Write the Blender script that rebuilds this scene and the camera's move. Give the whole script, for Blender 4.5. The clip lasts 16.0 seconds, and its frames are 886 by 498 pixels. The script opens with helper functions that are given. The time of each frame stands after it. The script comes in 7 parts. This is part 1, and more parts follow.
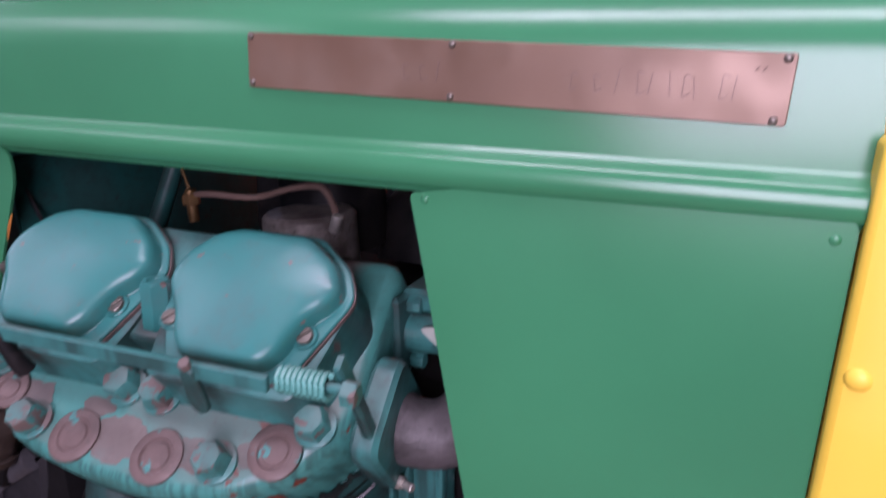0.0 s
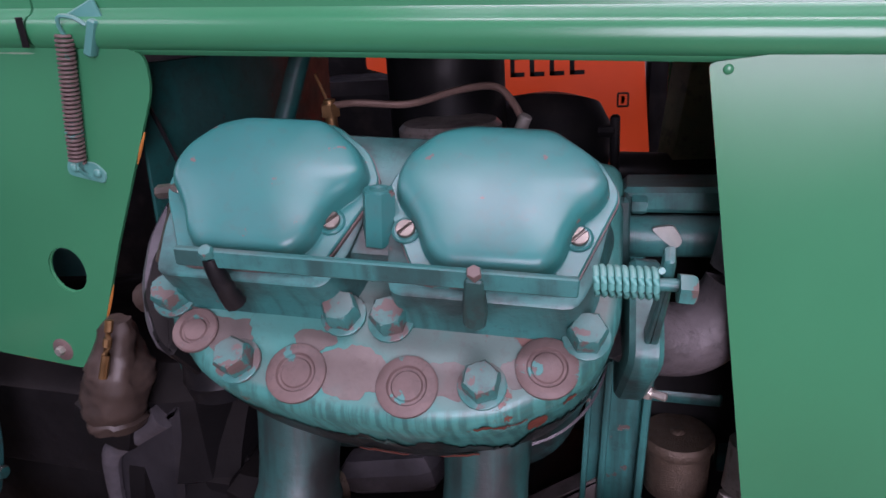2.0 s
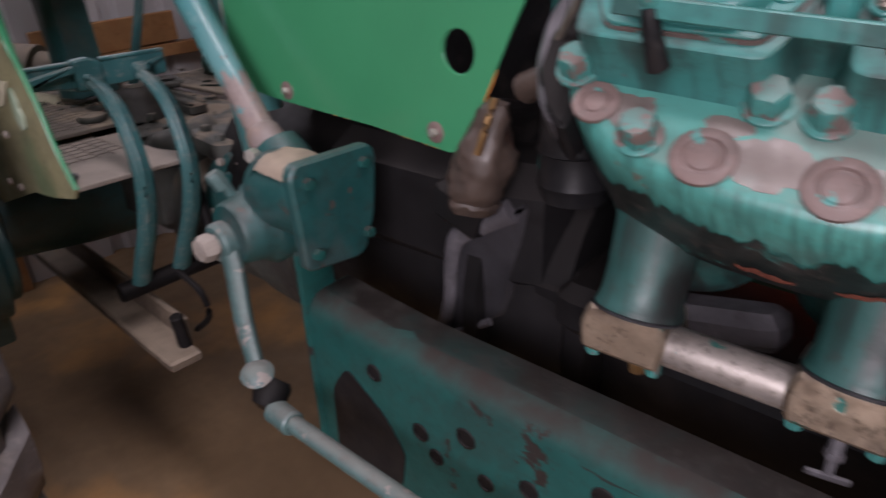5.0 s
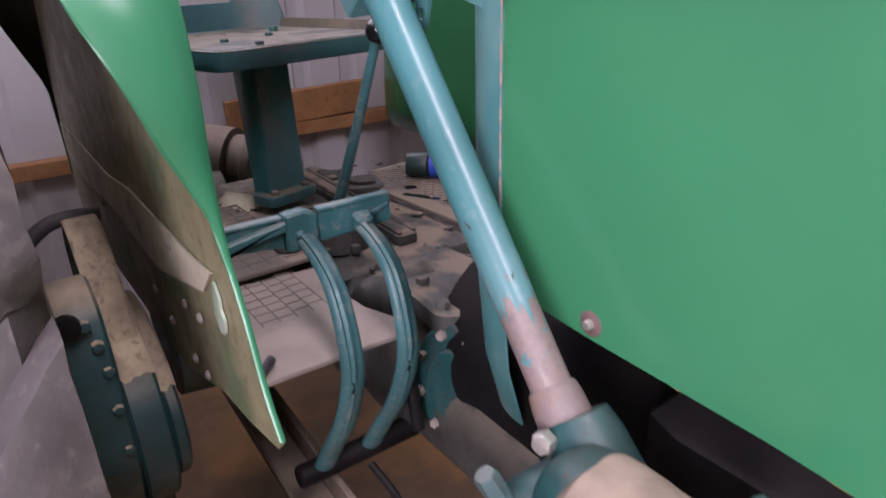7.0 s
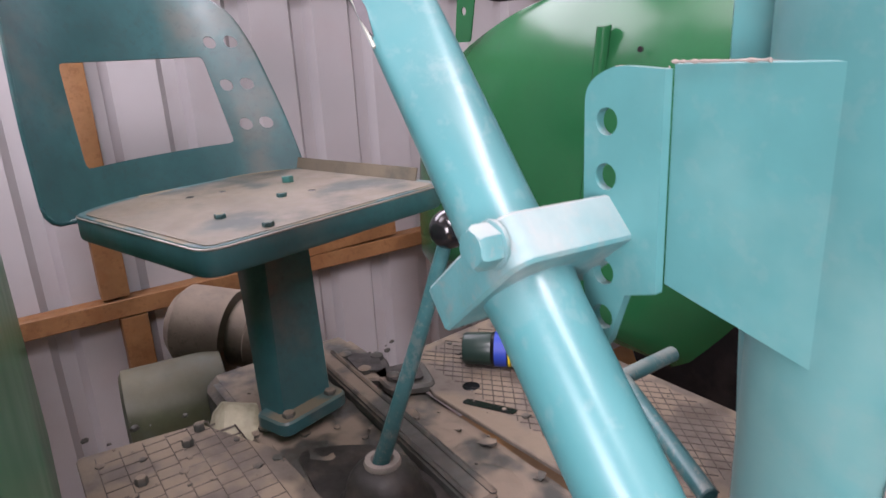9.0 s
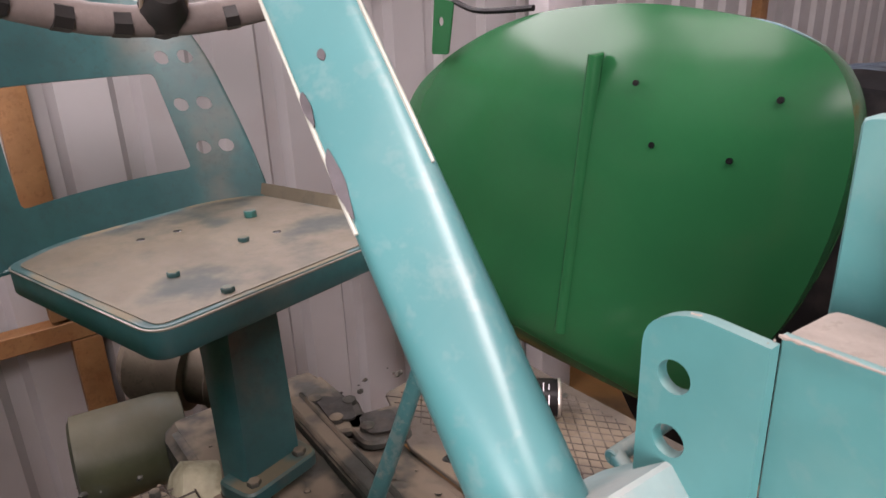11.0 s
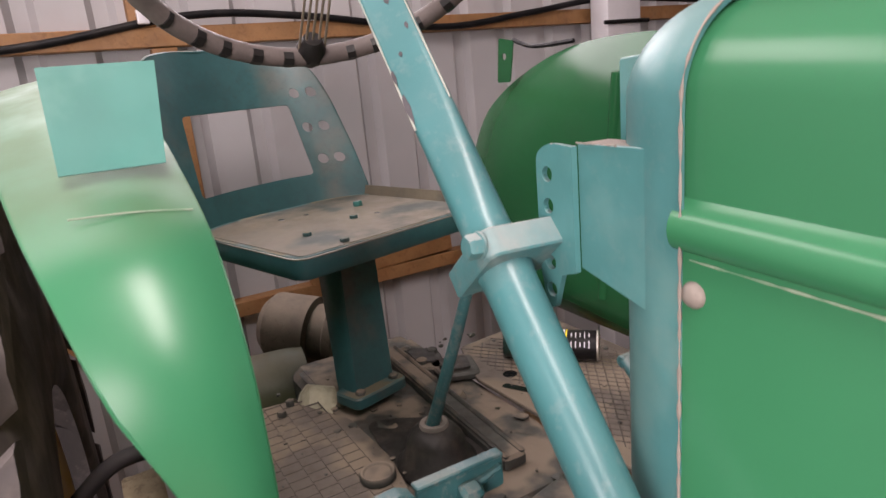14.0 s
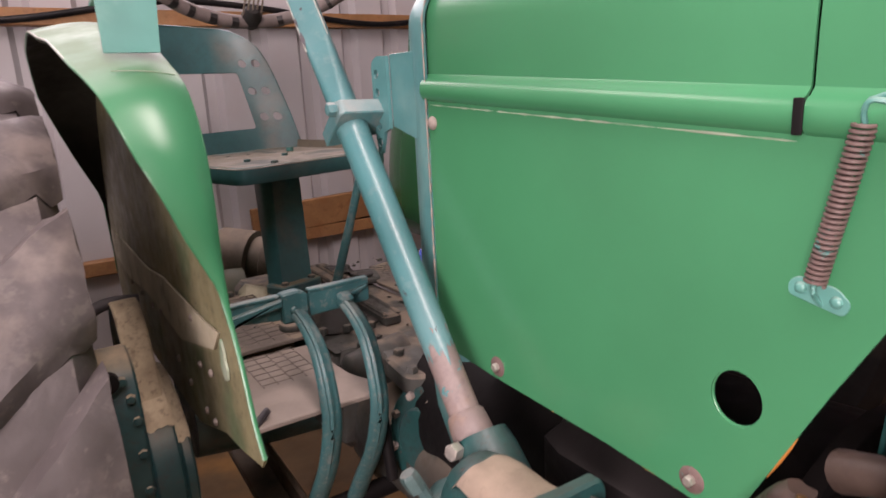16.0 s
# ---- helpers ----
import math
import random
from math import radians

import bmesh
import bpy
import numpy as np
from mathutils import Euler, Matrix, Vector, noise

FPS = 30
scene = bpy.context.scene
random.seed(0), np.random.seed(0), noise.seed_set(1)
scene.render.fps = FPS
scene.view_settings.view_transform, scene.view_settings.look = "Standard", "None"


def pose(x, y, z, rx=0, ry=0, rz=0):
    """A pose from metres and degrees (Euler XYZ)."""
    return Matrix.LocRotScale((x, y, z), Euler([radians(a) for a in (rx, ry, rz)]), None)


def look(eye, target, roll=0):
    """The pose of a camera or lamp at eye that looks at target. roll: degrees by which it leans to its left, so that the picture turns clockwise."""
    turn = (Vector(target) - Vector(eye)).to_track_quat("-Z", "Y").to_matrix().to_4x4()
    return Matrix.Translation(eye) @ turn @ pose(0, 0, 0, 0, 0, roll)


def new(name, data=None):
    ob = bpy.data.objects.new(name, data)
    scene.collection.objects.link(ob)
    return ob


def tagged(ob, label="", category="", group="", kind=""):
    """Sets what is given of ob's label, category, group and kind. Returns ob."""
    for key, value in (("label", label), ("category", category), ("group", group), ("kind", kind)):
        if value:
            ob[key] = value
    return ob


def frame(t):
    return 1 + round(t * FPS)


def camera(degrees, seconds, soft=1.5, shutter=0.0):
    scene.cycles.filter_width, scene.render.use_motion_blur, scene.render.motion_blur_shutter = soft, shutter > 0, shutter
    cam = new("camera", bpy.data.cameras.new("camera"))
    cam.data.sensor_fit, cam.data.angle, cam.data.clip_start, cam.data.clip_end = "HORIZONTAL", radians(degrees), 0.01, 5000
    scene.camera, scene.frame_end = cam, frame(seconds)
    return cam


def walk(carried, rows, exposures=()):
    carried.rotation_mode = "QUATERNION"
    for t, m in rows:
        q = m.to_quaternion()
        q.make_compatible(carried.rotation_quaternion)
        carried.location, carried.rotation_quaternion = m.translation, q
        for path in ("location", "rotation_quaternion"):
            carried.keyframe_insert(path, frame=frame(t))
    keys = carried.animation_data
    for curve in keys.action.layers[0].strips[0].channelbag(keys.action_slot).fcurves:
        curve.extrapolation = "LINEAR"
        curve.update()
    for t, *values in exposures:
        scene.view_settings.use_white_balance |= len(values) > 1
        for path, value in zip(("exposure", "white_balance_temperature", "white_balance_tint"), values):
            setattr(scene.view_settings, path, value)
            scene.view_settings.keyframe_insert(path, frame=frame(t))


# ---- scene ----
cam = camera(68.7, 16.0, shutter=0.4)
PATH = [
    (0, (0.043, 0.078, 1.232), (-0.736, 1.847, 0.714), -2.4),
    (0.5, (0.003, 0.05, 1.184), (-0.806, 1.757, 0.529), -1.6),
    (1, (-0.132, 0.042, 1.172), (-0.773, 1.788, 0.438), -2.5),
    (1.5, (-0.217, 0.037, 1.171), (-0.712, 1.817, 0.405), -4.0),
    (2, (-0.208, 0.034, 1.192), (-0.774, 1.827, 0.511), -4.2),
    (2.5, (-0.188, 0.03, 1.147), (-0.825, 1.774, 0.403), -3.2),
    (3, (-0.167, 0.022, 1.102), (-0.794, 1.724, 0.257), -3.3),
    (3.5, (-0.163, 0.023, 1.083), (-0.769, 1.683, 0.146), -2.2),
    (4, (-0.173, 0.022, 1.085), (-0.852, 1.643, 0.131), -2.7),
    (4.5, (-0.222, 0.01, 1.1), (-1.17, 1.525, 0.202), -2.9),
    (5, (-0.295, -0.030, 1.098), (-1.497, 1.300, 0.210), -2.4),
    (5.2, (-0.336, -0.041, 1.099), (-1.604, 1.243, 0.236), -0.3),
    (7.3, (-0.737, 0.121, 1.209), (-2.303, 1.119, 0.467), -2.8),
    (7.5, (-0.765, 0.141, 1.21), (-2.372, 1.101, 0.507), -2.8),
    (8, (-0.874, 0.182, 1.224), (-2.474, 1.165, 0.536), -0.5),
    (8.5, (-1.002, 0.223, 1.264), (-2.572, 1.312, 0.671), -0.7),
    (9, (-1.074, 0.258, 1.285), (-2.651, 1.341, 0.702), -3.1),
    (9.5, (-1.101, 0.266, 1.301), (-2.678, 1.367, 0.75), -3.1),
    (10, (-1.143, 0.27, 1.31), (-2.684, 1.385, 0.692), -3.6),
    (10.2, (-1.163, 0.285, 1.328), (-2.666, 1.418, 0.652), -1.9),
    (12.3, (-1.165, 0.319, 1.374), (-2.673, 1.474, 0.748), -3.1),
    (12.5, (-1.143, 0.305, 1.372), (-2.72, 1.397, 0.809), -3.5),
    (13, (-1.065, 0.266, 1.373), (-2.71, 1.285, 0.87), -3.2),
    (13.5, (-0.952, 0.216, 1.36), (-2.637, 1.175, 0.868), -2.7),
    (14, (-0.884, 0.174, 1.331), (-2.576, 1.106, 0.813), -5.3),
    (14.5, (-0.858, 0.136, 1.306), (-2.459, 1.222, 0.8), -4.1),
    (15, (-0.747, 0.119, 1.282), (-2.286, 1.316, 0.834), -4.4),
    (15.5, (-0.551, 0.100, 1.252), (-2.143, 1.221, 0.799), -3.5),
    (16, (-0.468, 0.052, 1.230), (-2.095, 1.111, 0.749), -2.9),
]
EXPOSURES = [(0.0, -0.10, 6000, 46), (0.6, -0.22, 5800, 52), (1.5, -0.12, 5950, 45), (2.5, -0.14, 6150, 43), (3.0, -0.16, 6050, 41), (3.5, 0.12, 6200, 42), (4.0, 0.25, 6350, 40), (4.5, 0.06, 6400, 36), (5.0, 0.07, 6500, 28), (7.5, 1.02, 6300, 39), (8.5, 1.42, 6450, 34),
             (10.0, 1.15, 6750, 29), (12.5, 1.11, 7400, 29), (13.5, 0.84, 7200, 29), (14.5, 0.74, 7150, 26), (16.0, 0.68, 7350, 36)]
walk(cam, [(t, look(eye, target, roll)) for t, eye, target, roll in PATH], EXPOSURES)

# ---- daylight from an assumed open shed door and the clear roof sheets ----
world = bpy.data.worlds.new("sky")
world.use_nodes = True
scene.world = world
sky = world.node_tree.nodes.new("ShaderNodeTexSky")
sky.sky_type, sky.sun_disc = "NISHITA", False
sky.sun_elevation, sky.sun_rotation = radians(40), radians(200)
backing = world.node_tree.nodes["Background"]
backing.inputs["Strength"].default_value = 0.1
world.node_tree.links.new(sky.outputs["Color"], backing.inputs["Color"])


def area(name, m, sx, sy, watts, rgb=(1, 1, 1)):
    lamp = bpy.data.lights.new(name, "AREA")
    lamp.shape, lamp.size, lamp.size_y, lamp.energy, lamp.color = "RECTANGLE", sx, sy, watts, rgb
    ob = new(name, lamp)
    ob.matrix_world = m
    return ob


# added lamp behind the camera, set in an unseen, assumed door opening
area("assumed_door_light", look((0.40, -1.36, 1.50), (0.36, 0.0, 1.38)), 1.10, 1.16, 54, (1.0, 0.985, 0.98))
area("front_roof_daylight", look((0.15, 0.05, 3.08), (0.15, 0.051, 0.0)), 1.9, 0.45, 44, (1.0, 0.99, 0.98))
area("roof_daylight", look((-2.25, -0.55, 3.08), (-2.25, -0.549, 0.0)), 1.0, 1.2, 13, (0.98, 0.99, 1.0))
area("high_window_daylight", look((-2.765, 0.65, 2.2), (0.0, 0.65, 2.0)), 1.66, 0.74, 16, (0.98, 0.99, 1.0))


# ---- materials ----
def surf(name, rgb, rough=0.45, metal=0.0, vary=0.2, vscale=7.0, chips=None, dust=None, bump=0.15, bscale=90.0, coat=0.0, rvary=0.15, stain=None, streak=None, spec=0.5, speck=None, clean=False):
    """A painted, cast or worn surface: tone variation, chipped patches, dust that lies on upward faces, fine relief."""
    m = bpy.data.materials.new(name)
    m.use_nodes = True
    nt = m.node_tree
    N, L = nt.nodes, nt.links
    bs = N["Principled BSDF"]
    geo = N.new("ShaderNodeNewGeometry")

    def nz(scale, detail=4.0, r=0.55):
        n = N.new("ShaderNodeTexNoise")
        n.inputs["Scale"].default_value, n.inputs["Detail"].default_value, n.inputs["Roughness"].default_value = scale, detail, r
        L.new(geo.outputs["Position"], n.inputs["Vector"])
        return n.outputs["Fac"]

    def rng(v, a, b, lo=0.0, hi=1.0):
        n = N.new("ShaderNodeMapRange")
        n.interpolation_type = "SMOOTHSTEP"
        n.inputs["From Min"].default_value, n.inputs["From Max"].default_value = a, b
        n.inputs["To Min"].default_value, n.inputs["To Max"].default_value = lo, hi
        L.new(v, n.inputs["Value"])
        return n.outputs["Result"]

    def mul(a, b):
        n = N.new("ShaderNodeMath")
        n.operation = "MULTIPLY"
        for k, v in enumerate((a, b)):
            if isinstance(v, (int, float)):
                n.inputs[k].default_value = v
            else:
                L.new(v, n.inputs[k])
        return n.outputs[0]

    def mix(f, a, b):
        n = N.new("ShaderNodeMix")
        n.data_type = "RGBA"
        for k, v in ((0, f), (6, a), (7, b)):
            if isinstance(v, (int, float)):
                n.inputs[k].default_value = v
            elif isinstance(v, tuple):
                n.inputs[k].default_value = (*v, 1)
            else:
                L.new(v, n.inputs[k])
        return n.outputs[2]

    lo = tuple(c * (1 - vary) for c in rgb)
    hi = tuple(min(1, c * (1 + vary)) for c in rgb)
    col = mix(rng(nz(vscale, 1.5 if clean else 4.0), 0.2, 0.8), lo, hi)
    col = mix(mul(rng(nz(vscale * 9, 1 if clean else 3), 0.2, 0.8), 0.10 if clean else 0.35), col, tuple(c * (1 - vary * 1.2) for c in rgb))
    # gloss varies on one side of the satin limit only
    r_lo, r_hi = max(0.03, rough - rvary), min(1, rough + rvary)
    if r_lo < 0.29 < r_hi or (dust and r_lo < 0.29):
        if rough >= 0.25 or dust:
            r_lo, r_hi = 0.29, max(r_hi, 0.35)
        else:
            r_hi = 0.26
    rsum = rng(nz(vscale * 3, 1.0 if clean else 4.0), 0.2, 0.8, r_lo, r_hi)
    if stain:
        c3, amount, sc = stain
        col = mix(mul(rng(nz(sc, 5), 0.5, 0.68), amount), col, c3)
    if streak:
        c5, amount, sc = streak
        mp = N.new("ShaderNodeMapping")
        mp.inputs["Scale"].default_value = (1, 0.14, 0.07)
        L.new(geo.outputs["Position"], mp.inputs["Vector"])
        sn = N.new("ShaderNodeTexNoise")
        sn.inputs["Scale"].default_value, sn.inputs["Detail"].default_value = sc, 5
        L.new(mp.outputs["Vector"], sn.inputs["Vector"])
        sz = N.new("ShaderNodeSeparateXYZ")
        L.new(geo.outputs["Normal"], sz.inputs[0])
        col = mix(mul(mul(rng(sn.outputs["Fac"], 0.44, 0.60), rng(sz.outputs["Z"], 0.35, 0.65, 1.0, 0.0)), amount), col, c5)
    if speck:
        c6, amount, sc = speck
        col = mix(mul(rng(nz(sc, 3, 0.7), 0.56, 0.66), amount), col, c6)
        col = mix(mul(rng(nz(sc * 0.27, 6, 0.75), 0.54, 0.62), amount * 0.8), col, c6)
    chipf = None
    if chips:
        c2, cover, sc = chips
        chipf = rng(nz(sc, 6, 0.62), 0.66 - 0.3 * cover, 0.68 - 0.3 * cover)
        col = mix(chipf, col, c2)
    if dust:
        c4, amount, lo_up = dust[:3]
        patchy = len(dust) > 3
        sep = N.new("ShaderNodeSeparateXYZ")
        L.new(geo.outputs["Normal"], sep.inputs[0])
        up = rng(sep.outputs["Z"], lo_up, 1.0)
        f = mul(up, rng(nz(10, 3.5, 0.5), 0.45, 0.58, 0.06 * amount, amount) if patchy else rng(nz(16, 5), 0.25, 0.65, 0.35 * amount, amount))
        col = mix(f, col, c4)
        n = N.new("ShaderNodeMix")
        n.data_type = "FLOAT"
        L.new(f, n.inputs[0])
        L.new(rsum, n.inputs[2])
        n.inputs[3].default_value = 0.9
        rsum = n.outputs[0]
    L.new(col, bs.inputs["Base Color"])
    L.new(rsum, bs.inputs["Roughness"])
    bs.inputs["Metallic"].default_value = metal
    bs.inputs["Specular IOR Level"].default_value = spec
    bs.inputs["Coat Weight"].default_value = coat
    bs.inputs["Coat Roughness"].default_value = 0.12
    if bump:
        b = N.new("ShaderNodeBump")
        b.inputs["Strength"].default_value, b.inputs["Distance"].default_value = bump, 0.002
        h = nz(bscale, 1.0 if clean else 5)
        if chipf is not None:
            s2 = N.new("ShaderNodeMath")
            s2.operation = "SUBTRACT"
            L.new(h, s2.inputs[0])
            L.new(chipf, s2.inputs[1])
            h = s2.outputs[0]
        L.new(h, b.inputs["Height"])
        L.new(b.outputs["Normal"], bs.inputs["Normal"])
    return m


M_HOOD = surf("hood green enamel", (0.025, 0.172, 0.079), 0.25, vary=0.16, vscale=3, bump=0.16, bscale=6, rvary=0.02, spec=0.5, clean=True)
M_FENDER = surf("fender green enamel", (0.020, 0.165, 0.076), 0.32, vary=0.12, vscale=4, dust=((0.10, 0.125, 0.062), 0.6, 0.72), bump=0.6, bscale=7, rvary=0.05, clean=True)
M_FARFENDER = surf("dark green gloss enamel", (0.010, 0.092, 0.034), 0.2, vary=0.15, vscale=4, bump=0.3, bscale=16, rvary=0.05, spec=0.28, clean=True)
M_OLIVE = surf("dusty olive sheet", (0.20, 0.188, 0.105), 0.5, vary=0.3, vscale=9, stain=((0.07, 0.12, 0.06), 0.8, 6), bump=0.15, speck=((0.06, 0.055, 0.035), 0.5, 70))
M_UNDERSIDE = surf("dark underside", (0.028, 0.027, 0.02), 0.7, vary=0.3, vscale=9, bump=0.2, spec=0.2)
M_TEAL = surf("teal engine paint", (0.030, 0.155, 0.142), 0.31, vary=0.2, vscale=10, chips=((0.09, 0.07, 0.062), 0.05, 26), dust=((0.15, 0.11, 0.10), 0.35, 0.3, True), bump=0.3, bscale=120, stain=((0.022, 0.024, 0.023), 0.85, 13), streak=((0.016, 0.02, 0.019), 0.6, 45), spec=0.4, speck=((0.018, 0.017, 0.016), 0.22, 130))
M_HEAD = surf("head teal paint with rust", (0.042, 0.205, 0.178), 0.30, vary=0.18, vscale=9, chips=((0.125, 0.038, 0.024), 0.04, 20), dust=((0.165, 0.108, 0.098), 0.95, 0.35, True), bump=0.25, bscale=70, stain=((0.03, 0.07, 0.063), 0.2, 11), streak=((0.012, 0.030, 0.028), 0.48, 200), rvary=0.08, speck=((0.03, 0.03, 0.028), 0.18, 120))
M_STEER = surf("dusty steering box paint", (0.008, 0.055, 0.054), 0.4, vary=0.25, vscale=11, chips=((0.05, 0.04, 0.035), 0.10, 30), dust=((0.11, 0.095, 0.08), 0.25, 0.4), bump=0.3, stain=((0.03, 0.05, 0.05), 0.7, 14), speck=((0.018, 0.017, 0.016), 0.45, 120))
M_WEB = surf("scraped pale casting", (0.19, 0.16, 0.155), 0.55, vary=0.2, vscale=18, stain=((0.10, 0.08, 0.075), 0.7, 16), bump=0.35)
M_RUSTRUN = surf("red rust runs", (0.13, 0.034, 0.02), 0.6, vary=0.3, vscale=60, bump=0.3)
M_COVER = surf("teal rocker cover paint", (0.020, 0.152, 0.140), 0.33, vary=0.14, vscale=9, chips=((0.15, 0.10, 0.09), 0.015, 60), bump=0.10, bscale=50, rvary=0.04, stain=((0.075, 0.12, 0.12), 0.3, 9), speck=((0.09, 0.085, 0.08), 0.15, 80), clean=True, spec=0.45)
M_COL = surf("pale teal column paint", (0.054, 0.196, 0.198), 0.24, vary=0.2, vscale=6, dust=((0.36, 0.38, 0.36), 0.3, 0.35), bump=0.10, bscale=40, stain=((0.115, 0.235, 0.225), 0.7, 8), speck=((0.17, 0.24, 0.23), 0.12, 70))
M_COLBARE = surf("worn pipe with old paint", (0.185, 0.148, 0.138), 0.5, vary=0.25, vscale=20, chips=((0.05, 0.19, 0.20), 0.10, 34), bump=0.3, stain=((0.22, 0.14, 0.09), 0.5, 22), speck=((0.09, 0.07, 0.068), 0.35, 70))
M_SEAT = surf("seat teal paint under dust", (0.028, 0.104, 0.110), 0.30, vary=0.32, vscale=6, dust=((0.155, 0.135, 0.092), 1.0, 0.55, True), bump=0.12, bscale=60, stain=((0.125, 0.118, 0.10), 0.6, 5), speck=((0.035, 0.05, 0.05), 0.25, 90))
M_CLAMP = surf("dusty pale teal casting", (0.065, 0.205, 0.215), 0.45, vary=0.2, vscale=18, dust=((0.31, 0.325, 0.31), 0.8, 0.1), bump=0.25, stain=((0.24, 0.26, 0.25), 0.6, 20), speck=((0.20, 0.19, 0.18), 0.25, 150))
M_PEDAL = surf("pedal teal paint", (0.028, 0.112, 0.118), 0.4, vary=0.2, vscale=14, dust=((0.27, 0.26, 0.23), 0.45, 0.4, True), bump=0.2, speck=((0.22, 0.21, 0.19), 0.35, 110))
M_RUST = surf("brown bare primer", (0.125, 0.085, 0.077), 0.55, vary=0.22, vscale=30, chips=((0.05, 0.19, 0.175), 0.20, 48), bump=0.3, speck=((0.07, 0.055, 0.05), 0.5, 150))
M_BOLT = surf("painted bolt worn on top", (0.035, 0.175, 0.158), 0.36, vary=0.25, vscale=40, chips=((0.11, 0.08, 0.072), 0.38, 60), dust=((0.135, 0.10, 0.09), 0.9, 0.55), bump=0.2, speck=((0.05, 0.045, 0.042), 0.3, 140))
M_SCREW = surf("slotted screw steel", (0.16, 0.14, 0.12), 0.35, 0.7, vary=0.25, vscale=70, bump=0.2)
M_ZINC = surf("zinc plated steel", (0.55, 0.52, 0.47), 0.33, 0.8, vary=0.25, vscale=60, bump=0.2)
M_BRONZE = surf("worn bare housing metal", (0.33, 0.26, 0.195), 0.32, 0.75, vary=0.3, vscale=25, chips=((0.05, 0.19, 0.165), 0.17, 30), bump=0.3, stain=((0.10, 0.075, 0.06), 0.75, 20), speck=((0.06, 0.045, 0.035), 0.6, 110))
M_PIPE = surf("silver grey pipe", (0.33, 0.295, 0.27), 0.4, 0.55, vary=0.3, vscale=25, chips=((0.05, 0.19, 0.16), 0.10, 30), bump=0.25, stain=((0.09, 0.07, 0.06), 0.8, 14), speck=((0.07, 0.06, 0.05), 0.5, 110))
M_CASTGREY = surf("grey exhaust casting", (0.085, 0.075, 0.078), 0.5, 0.2, vary=0.3, vscale=20, bump=0.5, bscale=200, stain=((0.03, 0.028, 0.028), 0.7, 14), spec=0.3, speck=((0.03, 0.028, 0.028), 0.5, 110))
M_HOSE = surf("grey rubber hose", (0.08, 0.073, 0.075), 0.6, vary=0.12, bump=0.15)
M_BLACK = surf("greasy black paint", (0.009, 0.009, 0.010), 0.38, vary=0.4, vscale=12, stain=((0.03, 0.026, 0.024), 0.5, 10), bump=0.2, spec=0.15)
# grease taken near black; the bay's light fall-off is put into the colour
M_GREASE_SHADE = surf("grease and dust coated iron with bay shade", (0.009, 0.0085, 0.009), 0.45, vary=0.4, vscale=8, dust=((0.015, 0.0125, 0.0115), 0.6, 0.0), bump=0.5, bscale=50, spec=0.12, stain=((0.008, 0.008, 0.008), 0.6, 9))
M_EDGE = surf("rubbed dark iron edge", (0.085, 0.080, 0.088), 0.42, 0.2, vary=0.4, vscale=18, bump=0.4, stain=((0.02, 0.018, 0.018), 0.7, 20), spec=0.3)
M_IRON = surf("rubbed oily iron", (0.026, 0.025, 0.028), 0.38, 0.1, vary=0.4, vscale=14, bump=0.4, bscale=60, stain=((0.010, 0.010, 0.010), 0.8, 13), spec=0.3)
# the dust colour on this teal is darkened to carry light fall-off
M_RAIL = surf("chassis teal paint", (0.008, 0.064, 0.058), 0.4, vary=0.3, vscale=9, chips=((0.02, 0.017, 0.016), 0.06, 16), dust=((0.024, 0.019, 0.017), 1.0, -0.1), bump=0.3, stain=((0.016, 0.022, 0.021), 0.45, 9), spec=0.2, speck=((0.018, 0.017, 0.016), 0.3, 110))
M_GEAR = surf("dust covered gearbox casting", (0.050, 0.054, 0.048), 0.6, vary=0.35, vscale=14, dust=((0.215, 0.172, 0.130), 1.0, 0.0, True), bump=0.7, bscale=60, stain=((0.028, 0.026, 0.024), 0.95, 9), speck=((0.045, 0.038, 0.03), 0.6, 90))
M_HUB = surf("teal hub casting with clay", (0.013, 0.056, 0.058), 0.5, vary=0.3, vscale=10, dust=((0.34, 0.27, 0.18), 1.0, 0.3), bump=0.5, bscale=60, speck=((0.03, 0.03, 0.03), 0.5, 80))
M_TYRE = surf("dusty grey tyre rubber", (0.078, 0.068, 0.068), 0.62, vary=0.3, vscale=6, stain=((0.20, 0.172, 0.155), 0.85, 7), bump=1.0, bscale=28, speck=((0.17, 0.15, 0.135), 0.35, 34), streak=((0.05, 0.042, 0.04), 0.5, 22))
M_BOOT = surf("perished rubber boot", (0.052, 0.037, 0.030), 0.45, vary=0.3, vscale=18, bump=0.5, bscale=45, spec=0.35, stain=((0.026, 0.02, 0.017), 0.8, 22), speck=((0.03, 0.022, 0.018), 0.3, 70))
M_BRASS = surf("tarnished brass", (0.24, 0.14, 0.06), 0.4, 0.8, vary=0.3, vscale=40, bump=0.2)
M_MESH = surf("brown breather gauze", (0.10, 0.072, 0.052), 0.5, 0.5, vary=0.3, vscale=60, bump=0.6, bscale=500)
M_YELLOW = surf("yellow enamel", (0.78, 0.52, 0.055), 0.35, vary=0.06, vscale=5, bump=0.05, clean=True)
M_ORANGE = surf("orange red enamel", (0.66, 0.075, 0.015), 0.35, vary=0.10, vscale=4, bump=0.05, clean=True)
M_UNDER = surf("bare orange undercoat", (0.46, 0.17, 0.03), 0.6, vary=0.2, vscale=50, bump=0.1)
M_COPPER = surf("copper plate", (0.145, 0.086, 0.056), 0.36, 0.30, vary=0.16, vscale=10, stain=((0.18, 0.132, 0.10), 0.6, 5), bump=0.06, clean=True)
